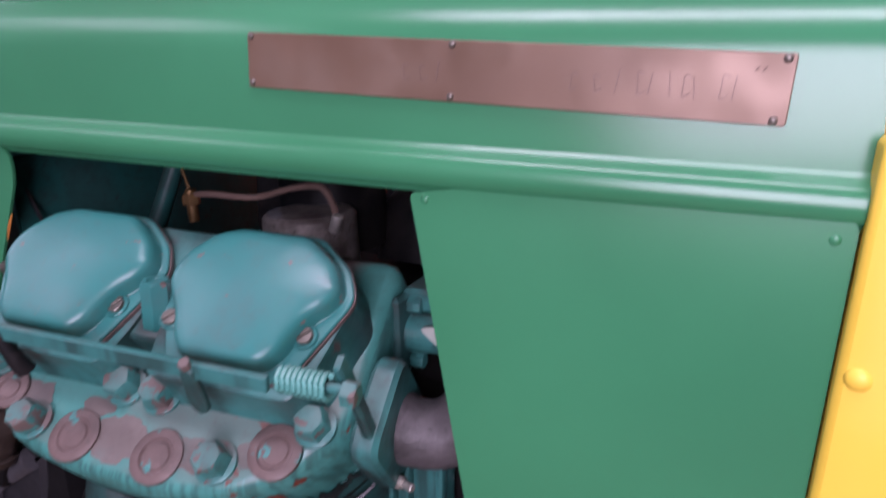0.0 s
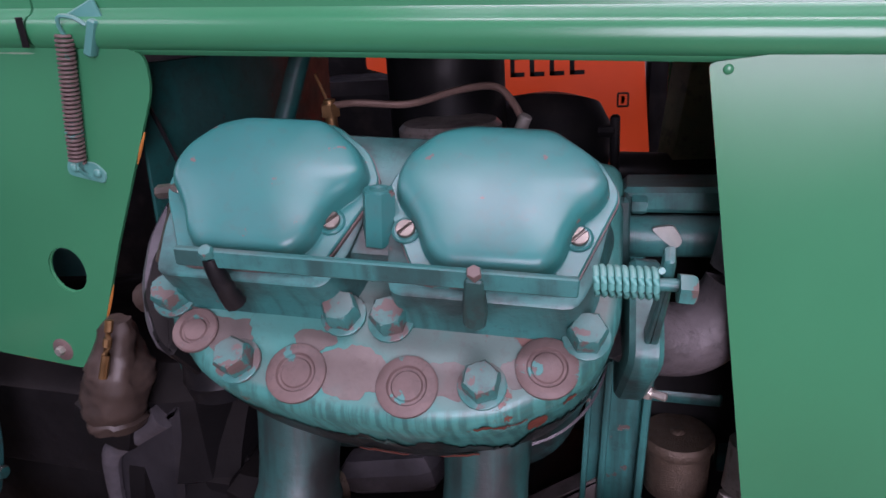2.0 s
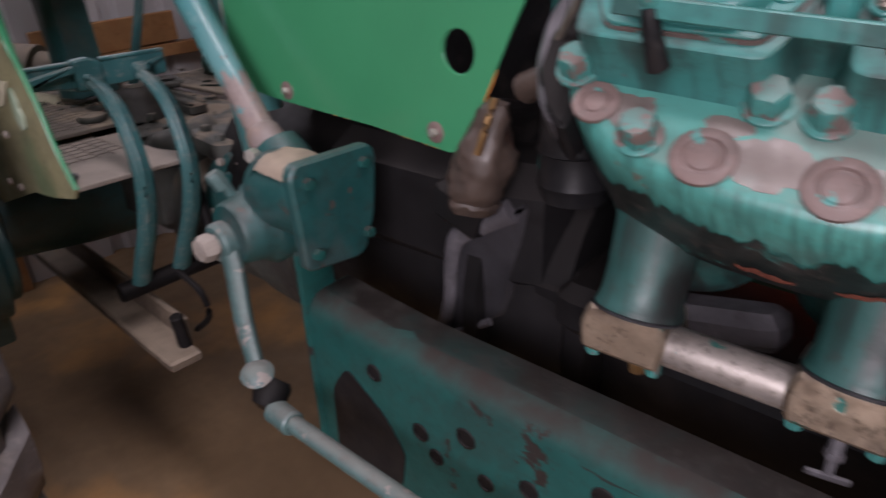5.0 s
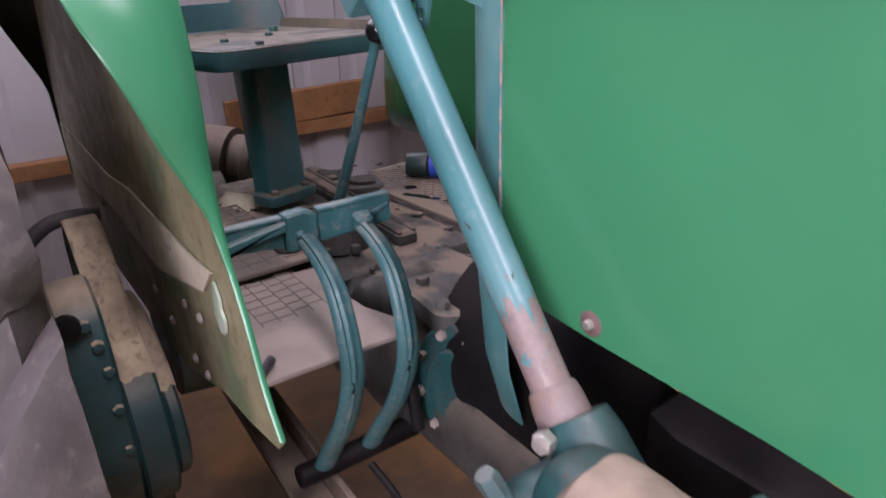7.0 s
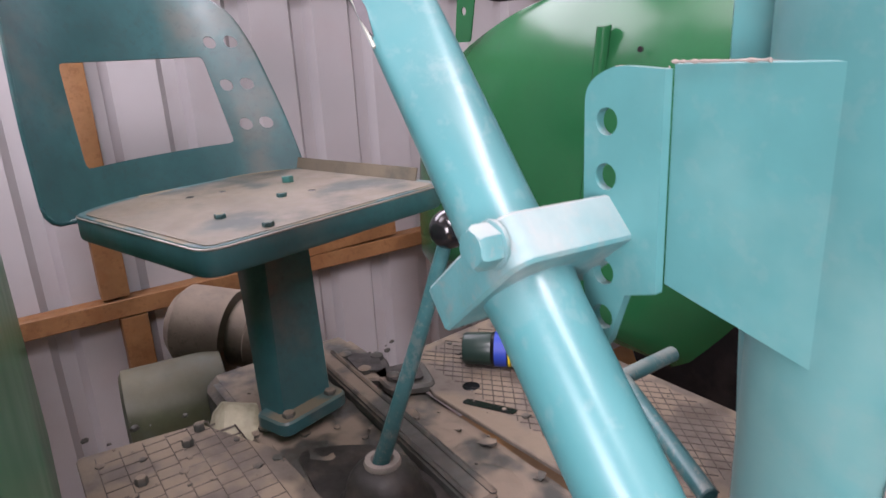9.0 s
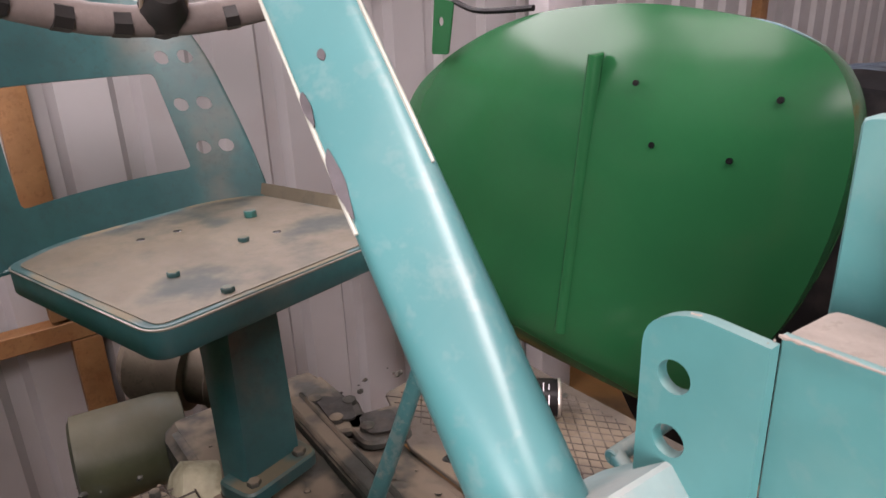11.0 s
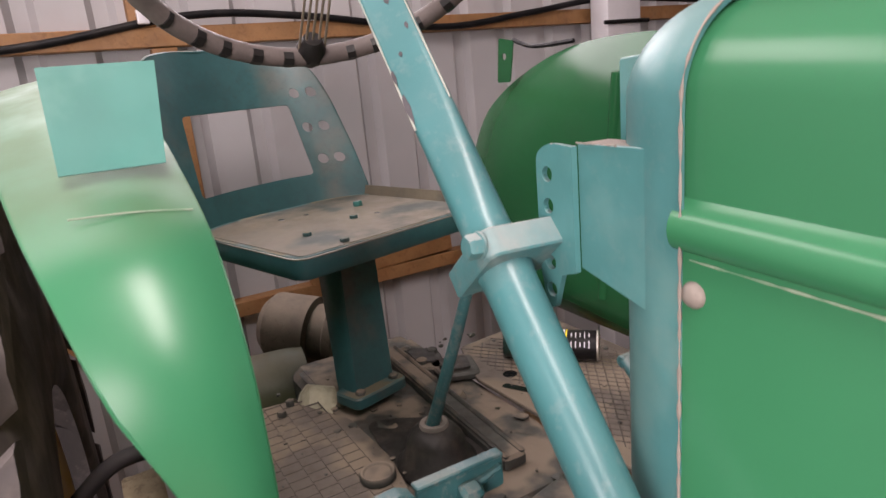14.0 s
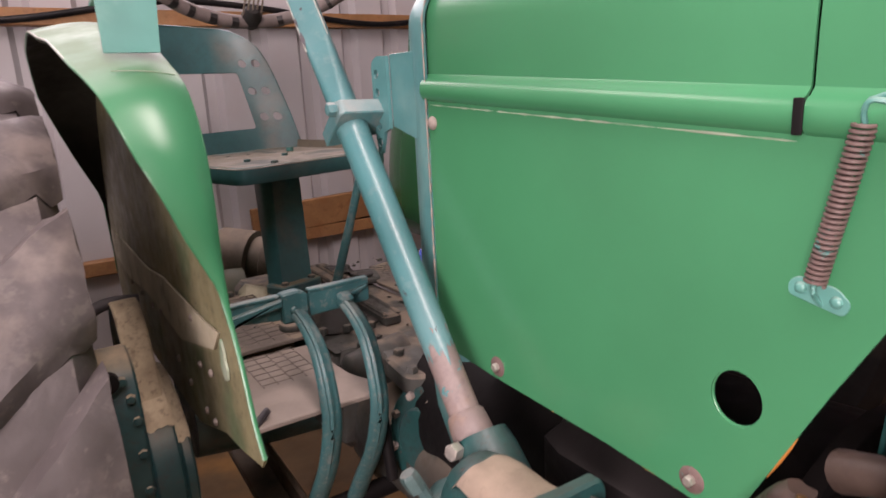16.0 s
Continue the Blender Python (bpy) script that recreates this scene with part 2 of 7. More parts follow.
M_COPPERDARK = surf("worn plate lettering", (0.16, 0.105, 0.085), 0.36, 0.35, vary=0.25, vscale=30, bump=0.1)
M_KNOB = surf("black bakelite", (0.008, 0.008, 0.009), 0.15, vary=0.1, bump=0.0)
M_RIM = surf("grey wheel rim cord", (0.135, 0.112, 0.105), 0.65, vary=0.2, vscale=30, bump=0.3)
M_TAPE = surf("black perished tape", (0.012, 0.011, 0.011), 0.5, vary=0.3, bump=0.2)
M_WIRE = surf("stained spoke wire", (0.34, 0.28, 0.22), 0.4, 0.6, vary=0.2, bump=0.1)
M_CLAD = surf("pale grey wall cladding", (0.44, 0.437, 0.450), 0.42, vary=0.08, vscale=3, bump=0.08, bscale=20, stain=((0.40, 0.37, 0.38), 0.5, 5), clean=True)
M_TIMBER = surf("framing pine", (0.29, 0.145, 0.058), 0.6, vary=0.2, vscale=12, stain=((0.26, 0.11, 0.04), 0.6, 11), bump=0.25, bscale=90, speck=((0.16, 0.07, 0.025), 0.4, 60))
M_GALV = surf("white galvanised post", (0.66, 0.65, 0.68), 0.35, 0.15, vary=0.08, vscale=10, bump=0.05)
M_CONC = surf("stained concrete floor", (0.19, 0.125, 0.07), 0.5, vary=0.3, vscale=3, stain=((0.42, 0.22, 0.075), 0.9, 1.6), bump=0.3, bscale=30, spec=0.3)
M_ROOF = surf("roof underside foil", (0.55, 0.54, 0.53), 0.5, vary=0.1, bump=0.05)
M_WHITE = surf("white printed label", (0.75, 0.74, 0.72), 0.4, vary=0.03, bump=0.0)
M_LEMON = surf("yellow printed label", (0.85, 0.65, 0.03), 0.4, vary=0.03, bump=0.0)
M_BLUE = surf("blue printed label", (0.02, 0.06, 0.40), 0.35, vary=0.03, bump=0.0)
M_BRKT = surf("pale green bracket paint", (0.060, 0.23, 0.20), 0.4, vary=0.15, vscale=12, dust=((0.34, 0.36, 0.31), 0.35, 0.3), bump=0.12, stain=((0.12, 0.30, 0.26), 0.5, 14), clean=True)
M_PIT = surf("dark oily dirt", (0.026, 0.023, 0.020), 0.6, vary=0.35, vscale=20, bump=0.6, bscale=60, stain=((0.075, 0.06, 0.048), 0.5, 24))
M_CLAY = surf("dry cream clay", (0.40, 0.33, 0.22), 0.85, vary=0.25, vscale=14, bump=0.6, bscale=60, stain=((0.20, 0.16, 0.11), 0.6, 18), speck=((0.17, 0.13, 0.09), 0.6, 90))
M_DRYDUST = surf("pale dry dust", (0.24, 0.21, 0.185), 0.9, vary=0.2, vscale=30, bump=0.5, speck=((0.17, 0.145, 0.125), 0.5, 120), bscale=90)
M_OIL = surf("wet black oil film", (0.014, 0.020, 0.019), 0.3, vary=0.5, vscale=14, chips=((0.02, 0.09, 0.08), 0.06, 12), bump=0.3, speck=((0.06, 0.045, 0.04), 0.5, 90))
M_POT = surf("brown dusty pot", (0.13, 0.10, 0.075), 0.55, vary=0.3, vscale=12, dust=((0.30, 0.24, 0.18), 0.8, 0.1), bump=0.3, speck=((0.05, 0.04, 0.03), 0.5, 70))
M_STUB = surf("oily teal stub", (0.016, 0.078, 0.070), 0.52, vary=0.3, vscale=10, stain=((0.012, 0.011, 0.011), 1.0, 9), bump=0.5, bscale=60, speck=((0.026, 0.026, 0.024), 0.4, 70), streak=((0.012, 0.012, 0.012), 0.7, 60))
M_LIP = surf("worn pale edge", (0.27, 0.33, 0.25), 0.5, vary=0.25, vscale=20, stain=((0.05, 0.20, 0.10), 0.8, 16), bump=0.15)
M_WORN = surf("rubbed bare edge", (0.26, 0.245, 0.21), 0.4, 0.3, vary=0.3, vscale=25, stain=((0.04, 0.10, 0.10), 0.8, 18), bump=0.1)
M_ARM = surf("worn grey teal arm", (0.055, 0.11, 0.108), 0.42, vary=0.3, vscale=24, chips=((0.20, 0.18, 0.165), 0.22, 40), dust=((0.15, 0.13, 0.115), 0.6, 0.2), bump=0.3, speck=((0.04, 0.04, 0.038), 0.5, 110))
M_PAN = surf("dusty wiped seat pan", (0.135, 0.115, 0.08), 0.5, vary=0.25, vscale=6, stain=((0.03, 0.045, 0.04), 0.95, 9), bump=0.12, bscale=80, speck=((0.06, 0.06, 0.048), 0.3, 90))
M_TUBE = surf("teal column tube paint", (0.043, 0.164, 0.173), 0.30, vary=0.18, vscale=8, stain=((0.105, 0.225, 0.23), 0.45, 9), dust=((0.48, 0.50, 0.48), 0.2, 0.5), bump=0.06, bscale=60, rvary=0.04, speck=((0.30, 0.32, 0.30), 0.10, 60), clean=True)
# brown dust, darkened so the low rail top looks dimly lit
M_RAILTOP = surf("brown rail dust darkened for shade", (0.012, 0.0095, 0.0085), 0.6, vary=0.35, vscale=9, spec=0.2, stain=((0.008, 0.026, 0.024), 0.55, 7), bump=0.4, speck=((0.02, 0.018, 0.016), 0.6, 100))
M_PALE = surf("pale paint for wear and glints", (0.33, 0.35, 0.31), 0.4, vary=0.2, vscale=20, stain=((0.20, 0.30, 0.28), 0.5, 24), bump=0.1)
M_PRIMER = surf("worn mauve primer", (0.128, 0.104, 0.094), 0.45, vary=0.2, vscale=16, stain=((0.09, 0.13, 0.118), 0.5, 20), bump=0.15, speck=((0.08, 0.055, 0.05), 0.3, 90))
M_CAP = surf("dark green plastic cap", (0.012, 0.035, 0.028), 0.4, vary=0.1, bump=0.05)


# ---- mesh helpers ----
def V(*a):
    return Vector(a)


def link(name, bm, material, parent=None, label="", smooth=True, solid=0.0, bevel=0.0):
    """Links a bmesh, in world places, as one mesh object under its thing or part."""
    bmesh.ops.recalc_face_normals(bm, faces=bm.faces[:])
    if solid:
        bmesh.ops.solidify(bm, geom=bm.faces[:], thickness=solid)
        bmesh.ops.recalc_face_normals(bm, faces=bm.faces[:])
    me = bpy.data.meshes.new(name)
    bm.to_mesh(me)
    bm.free()
    me.materials.append(material)
    if smooth:
        me.polygons.foreach_set("use_smooth", [True] * len(me.polygons))
        me.set_sharp_from_angle(angle=radians(38))
    ob = new(name, me)
    if bevel:
        md = ob.modifiers.new("edge", "BEVEL")
        md.width, md.segments, md.limit_method = bevel, 2, "ANGLE"
    if parent is not None:
        ob.parent = parent
        up = parent
        m = Matrix.Identity(4)
        while up is not None:
            m = up.matrix_basis @ m if up.parent is None else up.matrix_parent_inverse @ up.matrix_basis @ m
            up = up.parent
        ob.matrix_parent_inverse = m.inverted()
    if label:
        ob["label"] = label
    return ob


part = link


def thing(name, at, label, category, group="", kind=""):
    ob = new(name)
    ob.empty_display_size = 0.1
    ob.matrix_basis = Matrix.Translation(at)
    return tagged(ob, label, category, group, kind)


def frame_of(axis, hint=(0, 0, 1)):
    """Two unit vectors square to the axis."""
    a = Vector(axis).normalized()
    h = Vector(hint)
    if abs(a.dot(h)) > 0.95:
        h = Vector((1, 0, 0))
    u = (h - a * h.dot(a)).normalized()
    return a, u, a.cross(u)


def loft(bm, rings, closed=True, cap0=True, cap1=True):
    rows = [[bm.verts.new(p) for p in r] for r in rings]
    n = len(rows[0])
    for a, b in zip(rows, rows[1:]):
        for i in range(n if closed else n - 1):
            j = (i + 1) % n
            bm.faces.new((a[i], a[j], b[j], b[i]))
    if closed and cap0:
        bm.faces.new(rows[0][::-1])
    if closed and cap1:
        bm.faces.new(rows[-1])
    return bm


def lathe(bm, base, axis, profile, seg=20, hint=(0, 0, 1), cap0=True, cap1=True):
    """Turns (distance along the axis, radius) pairs about the axis."""
    a, u, w = frame_of(axis, hint)
    base = Vector(base)
    rings = []
    for d, r in profile:
        rings.append([base + a * d + (u * math.cos(k * math.tau / seg) + w * math.sin(k * math.tau / seg)) * max(r, 1e-4) for k in range(seg)])
    return loft(bm, rings, True, cap0, cap1)


def rod(bm, p, q, r, seg=14, r2=None):
    p, q = Vector(p), Vector(q)
    d = (q - p).length
    r2 = r if r2 is None else r2
    e = min(r, r2, d / 2) * 0.18
    return lathe(bm, p, q - p, [(0, r - e), (e, r), (d - e, r2), (d, r2 - e)], seg)


def sweep(bm, pts, r, seg=10, sub=6, flat=1.0, hint=(0, 0, 1), closed=False):
    """A tube along a smooth curve through the points; flat squeezes it along the hint."""
    pts = [Vector(p) for p in pts]
    if sub > 1:
        full = []
        n = len(pts)
        for i in range(n if closed else n - 1):
            p0 = pts[(i - 1) % n] if closed or i > 0 else pts[i]
            p1, p2 = pts[i], pts[(i + 1) % n]
            p3 = pts[(i + 2) % n] if closed or i + 2 < n else p2
            for k in range(sub):
                t = k / sub
                full.append(0.5 * ((2 * p1) + (p2 - p0) * t + (2 * p0 - 5 * p1 + 4 * p2 - p3) * t * t + (3 * p1 - p0 - 3 * p2 + p3) * t ** 3))
        if not closed:
            full.append(pts[-1])
        pts = full
    rings = []
    m = len(pts)
    for i, p in enumerate(pts):
        d = (pts[(i + 1) % m] - pts[i - 1]) if closed else (pts[min(i + 1, m - 1)] - pts[max(i - 1, 0)])
        _, u, w = frame_of(d, hint)
        rr = r(i / (m - 1)) if callable(r) else r
        rings.append([p + u * math.cos(k * math.tau / seg) * rr * flat + w * math.sin(k * math.tau / seg) * rr for k in range(seg)])
    if closed:
        rings.append(rings[0])
        return loft(bm, rings, True, False, False)
    return loft(bm, rings)


def round_poly(pts, r, n=4):
    """Rounds the corners of a flat outline of (a, b) pairs."""
    out = []
    m = len(pts)
    for i in range(m):
        p, c, q = Vector(pts[i - 1]), Vector(pts[i]), Vector(pts[(i + 1) % m])
        rr = r[i] if isinstance(r, (list, tuple)) else r
        a, b = (p - c), (q - c)
        k = min(rr, a.length * 0.45, b.length * 0.45)
        if k < 1e-5:
            out.append(tuple(c))
            continue
        s, e = c + a.normalized() * k, c + b.normalized() * k
        for j in range(n + 1):
            t = j / n
            x = s * (1 - t) ** 2 + c * 2 * t * (1 - t) + e * t * t
            out.append((x.x, x.y))
    return out


def inset(pts, d):
    """Moves an outline inwards by d along its corner normals."""
    m = len(pts)
    area2 = sum(pts[i - 1][0] * pts[i][1] - pts[i][0] * pts[i - 1][1] for i in range(m))
    sgn = 1 if area2 > 0 else -1
    out = []
    for i in range(m):
        t = Vector(pts[(i + 1) % m]) - Vector(pts[i - 1])
        t = t.normalized() if t.length > 1e-9 else Vector((1, 0))
        out.append((pts[i][0] - t.y * d * sgn, pts[i][1] + t.x * d * sgn))
    return out


def shrink(pts, d):
    """Draws an outline towards its middle by about d."""
    c = sum((Vector(p) for p in pts), Vector((0, 0))) / len(pts)
    out = []
    for p in pts:
        q = Vector(p) - c
        out.append(tuple(c + q * max(0.02, 1 - d / q.length)))
    return out


def inside(p, loop):
    hit, n = False, len(loop)
    for i in range(n):
        (x0, y0), (x1, y1) = loop[i - 1], loop[i]
        if (y0 > p[1]) != (y1 > p[1]) and p[0] < x0 + (p[1] - y0) / (y1 - y0) * (x1 - x0):
            hit = not hit
    return hit


def net(bm, outline, holes, put, step):
    """A sheet with holes as an even net of small faces, its rims drawn onto the outlines; put bends it."""
    xs, ys = [p[0] for p in outline], [p[1] for p in outline]
    nx, ny = int((max(xs) - min(xs)) / step) + 2, int((max(ys) - min(ys)) / step) + 2
    at = lambda i, j: (min(xs) - step / 2 + i * step, min(ys) - step / 2 + j * step)
    keep = lambda p: inside(p, outline) and not any(inside(p, h) for h in holes)
    cells = [(i, j) for i in range(nx) for j in range(ny) if keep((at(i, j)[0] + step / 2, at(i, j)[1] + step / 2))]
    use = {}
    for i, j in cells:
        for a in ((i, j), (i + 1, j), (i + 1, j + 1), (i, j + 1)):
            use[a] = use.get(a, 0) + 1
    dense = []
    for loop in [outline, *holes]:
        n = len(loop)
        for k in range(n):
            p, q = Vector(loop[k - 1]), Vector(loop[k])
            m = max(1, int((q - p).length / (step * 0.3)))
            dense += [p.lerp(q, t / m) for t in range(m)]
    tree = np.array([tuple(p) for p in dense])
    verts = {}
    for a, n in use.items():
        p = np.array(at(*a))
        if n < 4:
            k = int(np.argmin(((tree - p) ** 2).sum(1)))
            if ((tree[k] - p) ** 2).sum() < (step * 1.1) ** 2:
                p = tree[k]
        verts[a] = bm.verts.new(put(float(p[0]), float(p[1]), 0.0))
    for i, j in cells:
        try:
            bm.faces.new([verts[a] for a in ((i, j), (i + 1, j), (i + 1, j + 1), (i, j + 1))])
        except ValueError:
            pass
    bmesh.ops.remove_doubles(bm, verts=bm.verts[:], dist=step * 0.08)
    return bm


def place(o, u, v, w):
    """A function that turns local (a, b, c) into world places."""
    o, u, v, w = Vector(o), Vector(u), Vector(v), Vector(w)
    return lambda a, b, c=0.0: o + u * a + v * b + w * c


def prism(bm, pts, put, lo, hi, soft=0.0):
    """A flat outline raised from lo to hi, with its upper and lower edges eased by soft."""
    if soft:
        e = inset(pts, soft)
        s = math.copysign(soft, hi - lo)
        rings = [[put(*p, lo) for p in e], [put(*p, lo + s) for p in pts], [put(*p, hi - s) for p in pts], [put(*p, hi) for p in e]]
    else:
        rings = [[put(*p, lo) for p in pts], [put(*p, hi) for p in pts]]
    return loft(bm, rings)


def sheet(bm, outline, holes, put, c=0.0):
    """A flat sheet with holes."""
    edges = []
    for loop in [outline, *holes]:
        vs = [bm.verts.new(put(*p, c)) for p in loop]
        edges += [bm.edges.new((vs[i - 1], vs[i])) for i in range(len(vs))]
    bmesh.ops.triangle_fill(bm, use_beauty=True, use_dissolve=False, edges=edges)
    return bm


def disc(x, y, r, n=18, ry=None):
    return [(x + r * math.cos(k * math.tau / n), y + (ry or r) * math.sin(k * math.tau / n)) for k in range(n)]


def block(bm, at, size, rot=(0, 0, 0), soft=0.004):
    m = pose(*at, *rot)
    a, b, c = (s / 2 for s in size)
    soft = min(soft, a * 0.8, b * 0.8, c * 0.8)
    pts = round_poly([(-a, -b), (a, -b), (a, b), (-a, b)], soft * 1.6, 2)
    put = lambda x, y, z: m @ Vector((x, y, z))
    return prism(bm, pts, put, -c, c, soft)


def B():
    return bmesh.new()


HEX = [(math.cos(radians(60 * k)), math.sin(radians(60 * k))) for k in range(6)]


def hexhead(bm, at, n, af, h, washer=0.0, turn=0.0, hint=(0, 0, 1)):
    """A bolt head with a chamfered crown and, where given, a round washer under it; its base at the place, along n."""
    a, u, w = frame_of(n, hint)
    p = Vector(at)
    z0 = 0.0
    if washer:
        lathe(bm, p, a, [(0, washer), (h * 0.16, washer), (h * 0.2, washer * 0.94)], 18, hint)
        z0 = h * 0.18
    R = af / math.sqrt(3)
    c, s = math.cos(turn), math.sin(turn)
    ring = lambda r, z: [p + a * z + (u * (x * c - y * s) + w * (x * s + y * c)) * r for x, y in HEX]
    rings = [ring(R, z0), ring(R, z0 + h * 0.82)]
    rings.append(ring(R * 0.86, z0 + h))
    loft(bm, rings)
    lathe(bm, p + a * (z0 + h * 0.96), a, [(0, R * 0.8), (h * 0.07, R * 0.78), (h * 0.09, R * 0.6)], 14, hint)
    return bm


def roundhead(bm, at, n, r, h, seg=16):
    return lathe(bm, at, n, [(0, r), (h * 0.35, r), (h * 0.75, r * 0.8), (h, r * 0.35)], seg)


def slothead(bm, at, n, r, h, turn=0.3):
    """A cheese head screw with a sawn slot."""
    a, u, w = frame_of(n)
    p = Vector(at)
    c, s = math.cos(turn), math.sin(turn)
    u, w = u * c + w * s, w * c - u * s
    for side in (-1, 1):
        pts = [(side * 0.14 * r, -r * 0.98)] + [(side * r * math.cos(t), r * math.sin(t)) for t in np.linspace(-1.42, 1.42, 9)] + [(side * 0.14 * r, r * 0.98)]
        prism(bm, pts, lambda x, y, z: p + u * x + w * y + a * z, 0, h, r * 0.08)
    lathe(bm, p, a, [(0, r * 0.95), (h * 0.55, r * 0.95)], 14)
    return bm


def helix(bm, p, q, r, wire, turns, seg=6, per=14):
    p, q = Vector(p), Vector(q)
    a, u, w = frame_of(q - p)
    pts = []
    for i in range(turns * per + 1):
        t = i / (turns * per)
        ang = t * turns * math.tau
        pts.append(p + (q - p) * t + (u * math.cos(ang) + w * math.sin(ang)) * r)
    return sweep(bm, pts, wire, seg, 1)


# ---- the shed ----
def shed():
    x0, x1, y0, y1, top = -2.79, 4.2, -1.4, 5.2, 3.15
    bm = B()
    bmesh.ops.create_grid(bm, x_segments=24, y_segments=24, size=0.5, matrix=pose((x0 + x1) / 2, (y0 + y1) / 2, 0) @ Matrix.Diagonal((x1 - x0 + 0.4, y1 - y0 + 0.4, 1, 1)))
    for v in bm.verts:
        v.co.z += 0.006 * noise.noise(v.co * 1.7)
    tagged(link("floor", bm, M_CONC), "brown stained concrete shed floor with rusty orange patches", "floor", kind="structure")
    # trapezoid ribbed sheet, pitch from the ribs behind the seat
    bm = B()
    line = []
    y = y0
    pitch = 0.175
    while y < y1:
        line += [(y, 0.0), (y + 0.105, 0.0), (y + 0.122, 0.026), (y + 0.158, 0.026)]
        y += pitch
    solid_part = [p for p in line if p[0] < 3.70]
    loft(bm, [[V(x0 - d, yy, z) for yy, d in solid_part] for z in (0.0, 1.0, 1.80)], closed=False)
    loft(bm, [[V(x0 - d, yy, z) for yy, d in solid_part] for z in (2.60, top)], closed=False)
    for strip in ([p for p in solid_part if p[0] < -0.20], [p for p in solid_part if p[0] > 1.50]):
        loft(bm, [[V(x0 - d, yy, z) for yy, d in strip] for z in (1.80, 2.60)], closed=False)
    beyond = [p for p in line if p[0] >= 3.55]
    loft(bm, [[V(x0 - d, yy, z) for yy, d in beyond] for z in (0.0, 1.0, 1.52)], closed=False)
    loft(bm, [[V(x0 - d, yy, z) for yy, d in beyond] for z in (2.35, top)], closed=False)
    west = tagged(link("wall_west", bm, M_CLAD, solid=0.002, smooth=False), "pale grey ribbed steel wall cladding on pine framing", "wall", kind="structure")
    gx = x0 + 0.026
    for name, yy, zz, sy, sz, sx in (("girt", 1.9, 0.725, 6.5, 0.045, 0.05), ("girt", 1.9, 1.487, 6.5, 0.048, 0.05), ("girt", 1.9, 2.63, 6.5, 0.048, 0.05), ("girt", 0.65, 1.775, 1.9, 0.048, 0.05)):
        bm = B()
        block(bm, (gx, yy, zz), (sx, sy, sz), soft=0.002)
        part(name, bm, M_TIMBER, west, "rough sawn pine girt")
    for yy, lo, hi in ((0.44, 0.755, 1.46), (0.47, 0.0, 0.70), (3.40, 0.75, 1.46), (-0.75, 0.0, 1.46), (0.40, 1.512, 1.75)):
        bm = B()
        block(bm, (gx, yy, (lo + hi) / 2), (0.048, 0.062, hi - lo), soft=0.002)
        part("stud", bm, M_TIMBER, west, "pine stud")
    bm = B()
    block(bm, (gx + 0.012, 0.98, 0.80), (0.03, 0.50, 0.105), (2, 0, 0), soft=0.003)
    part("plank", bm, M_TIMBER, west, "short pine board nailed over the girt")
    # the white tube post with its cable tie and saddle
    bm = B()
    block(bm, (x0 + 0.13, 1.93, top / 2), (0.09, 0.16, top), soft=0.008)
    post = tagged(link("post", bm, M_GALV), "white square steel portal post by the wall", "post", kind="structure")
    bm = B()
    rod(bm, (x0 + 0.18, 1.83, 1.452), (x0 + 0.19, 2.03, 1.452), 0.007, 8)
    part("tie", bm, M_GREASE_SHADE, post, "grey cable tie")
    # the south wall is unseen; its opening is cut to suit the added lamp
    for nm, bits in (("wall_north", [((0.7, y1, top / 2), (x1 - x0, 0.06, top))]), ("wall_east", [((x1, (y0 + y1) / 2, top / 2), (0.06, y1 - y0, top))]),
                     ("wall_south", [((-1.58, y0, top / 2), (2.46, 0.06, top)), ((2.635, y0, top / 2), (3.17, 0.06, top)), ((0.35, y0, 2.635), (1.40, 0.06, 1.03))])):
        bm = B()
        for at, size in bits:
            block(bm, at, size, soft=0.003)
        tagged(link(nm, bm, M_CLAD), "pale grey steel shed wall", "wall", kind="structure")
    bm = B()
    block(bm, (0.7, (y0 + y1) / 2, top + 0.04), (x1 - x0 + 0.3, y1 - y0 + 0.2, 0.06), soft=0.002)
    tagged(link("ceiling", bm, M_ROOF), "pale foil underside of the shed roof", "ceiling", kind="structure")


shed()


def cable():
    bm = B()
    sweep(bm, [(-2.735, -0.6, 1.43), (-2.735, 0.1, 1.475), (-2.735, 0.5, 1.535), (-2.73, 0.8, 1.525), (-2.73, 1.25, 1.475), (-2.725, 1.6, 1.505), (-2.72, 1.85, 1.535), (-2.715, 2.05, 1.54), (-2.72, 2.6, 1.52), (-2.73, 3.4, 1.51), (-2.73, 4.4, 1.48)], 0.010, 10, 8)
    ob = tagged(link("wall_cable", bm, M_BLACK), "black electric cable sagging along the wall girt", "cable")
    bm = B()
    block(bm, (-2.722, 0.40, 1.535), (0.012, 0.028, 0.035), soft=0.002)
    part("saddle_clip", bm, M_GALV, ob, "white plastic saddle clip")


cable()

# ---- the green tractor ----
tractor = thing("green_tractor", (-0.9, 0.66, 0.0), "old green and teal farm tractor with its engine cover open", "tractor")
MID = 0.70


def hood_y(x):
    return 0.481 + (x + 1.147) * 0.019


def seam_z(x):
    return 1.142 - 0.0625 * x


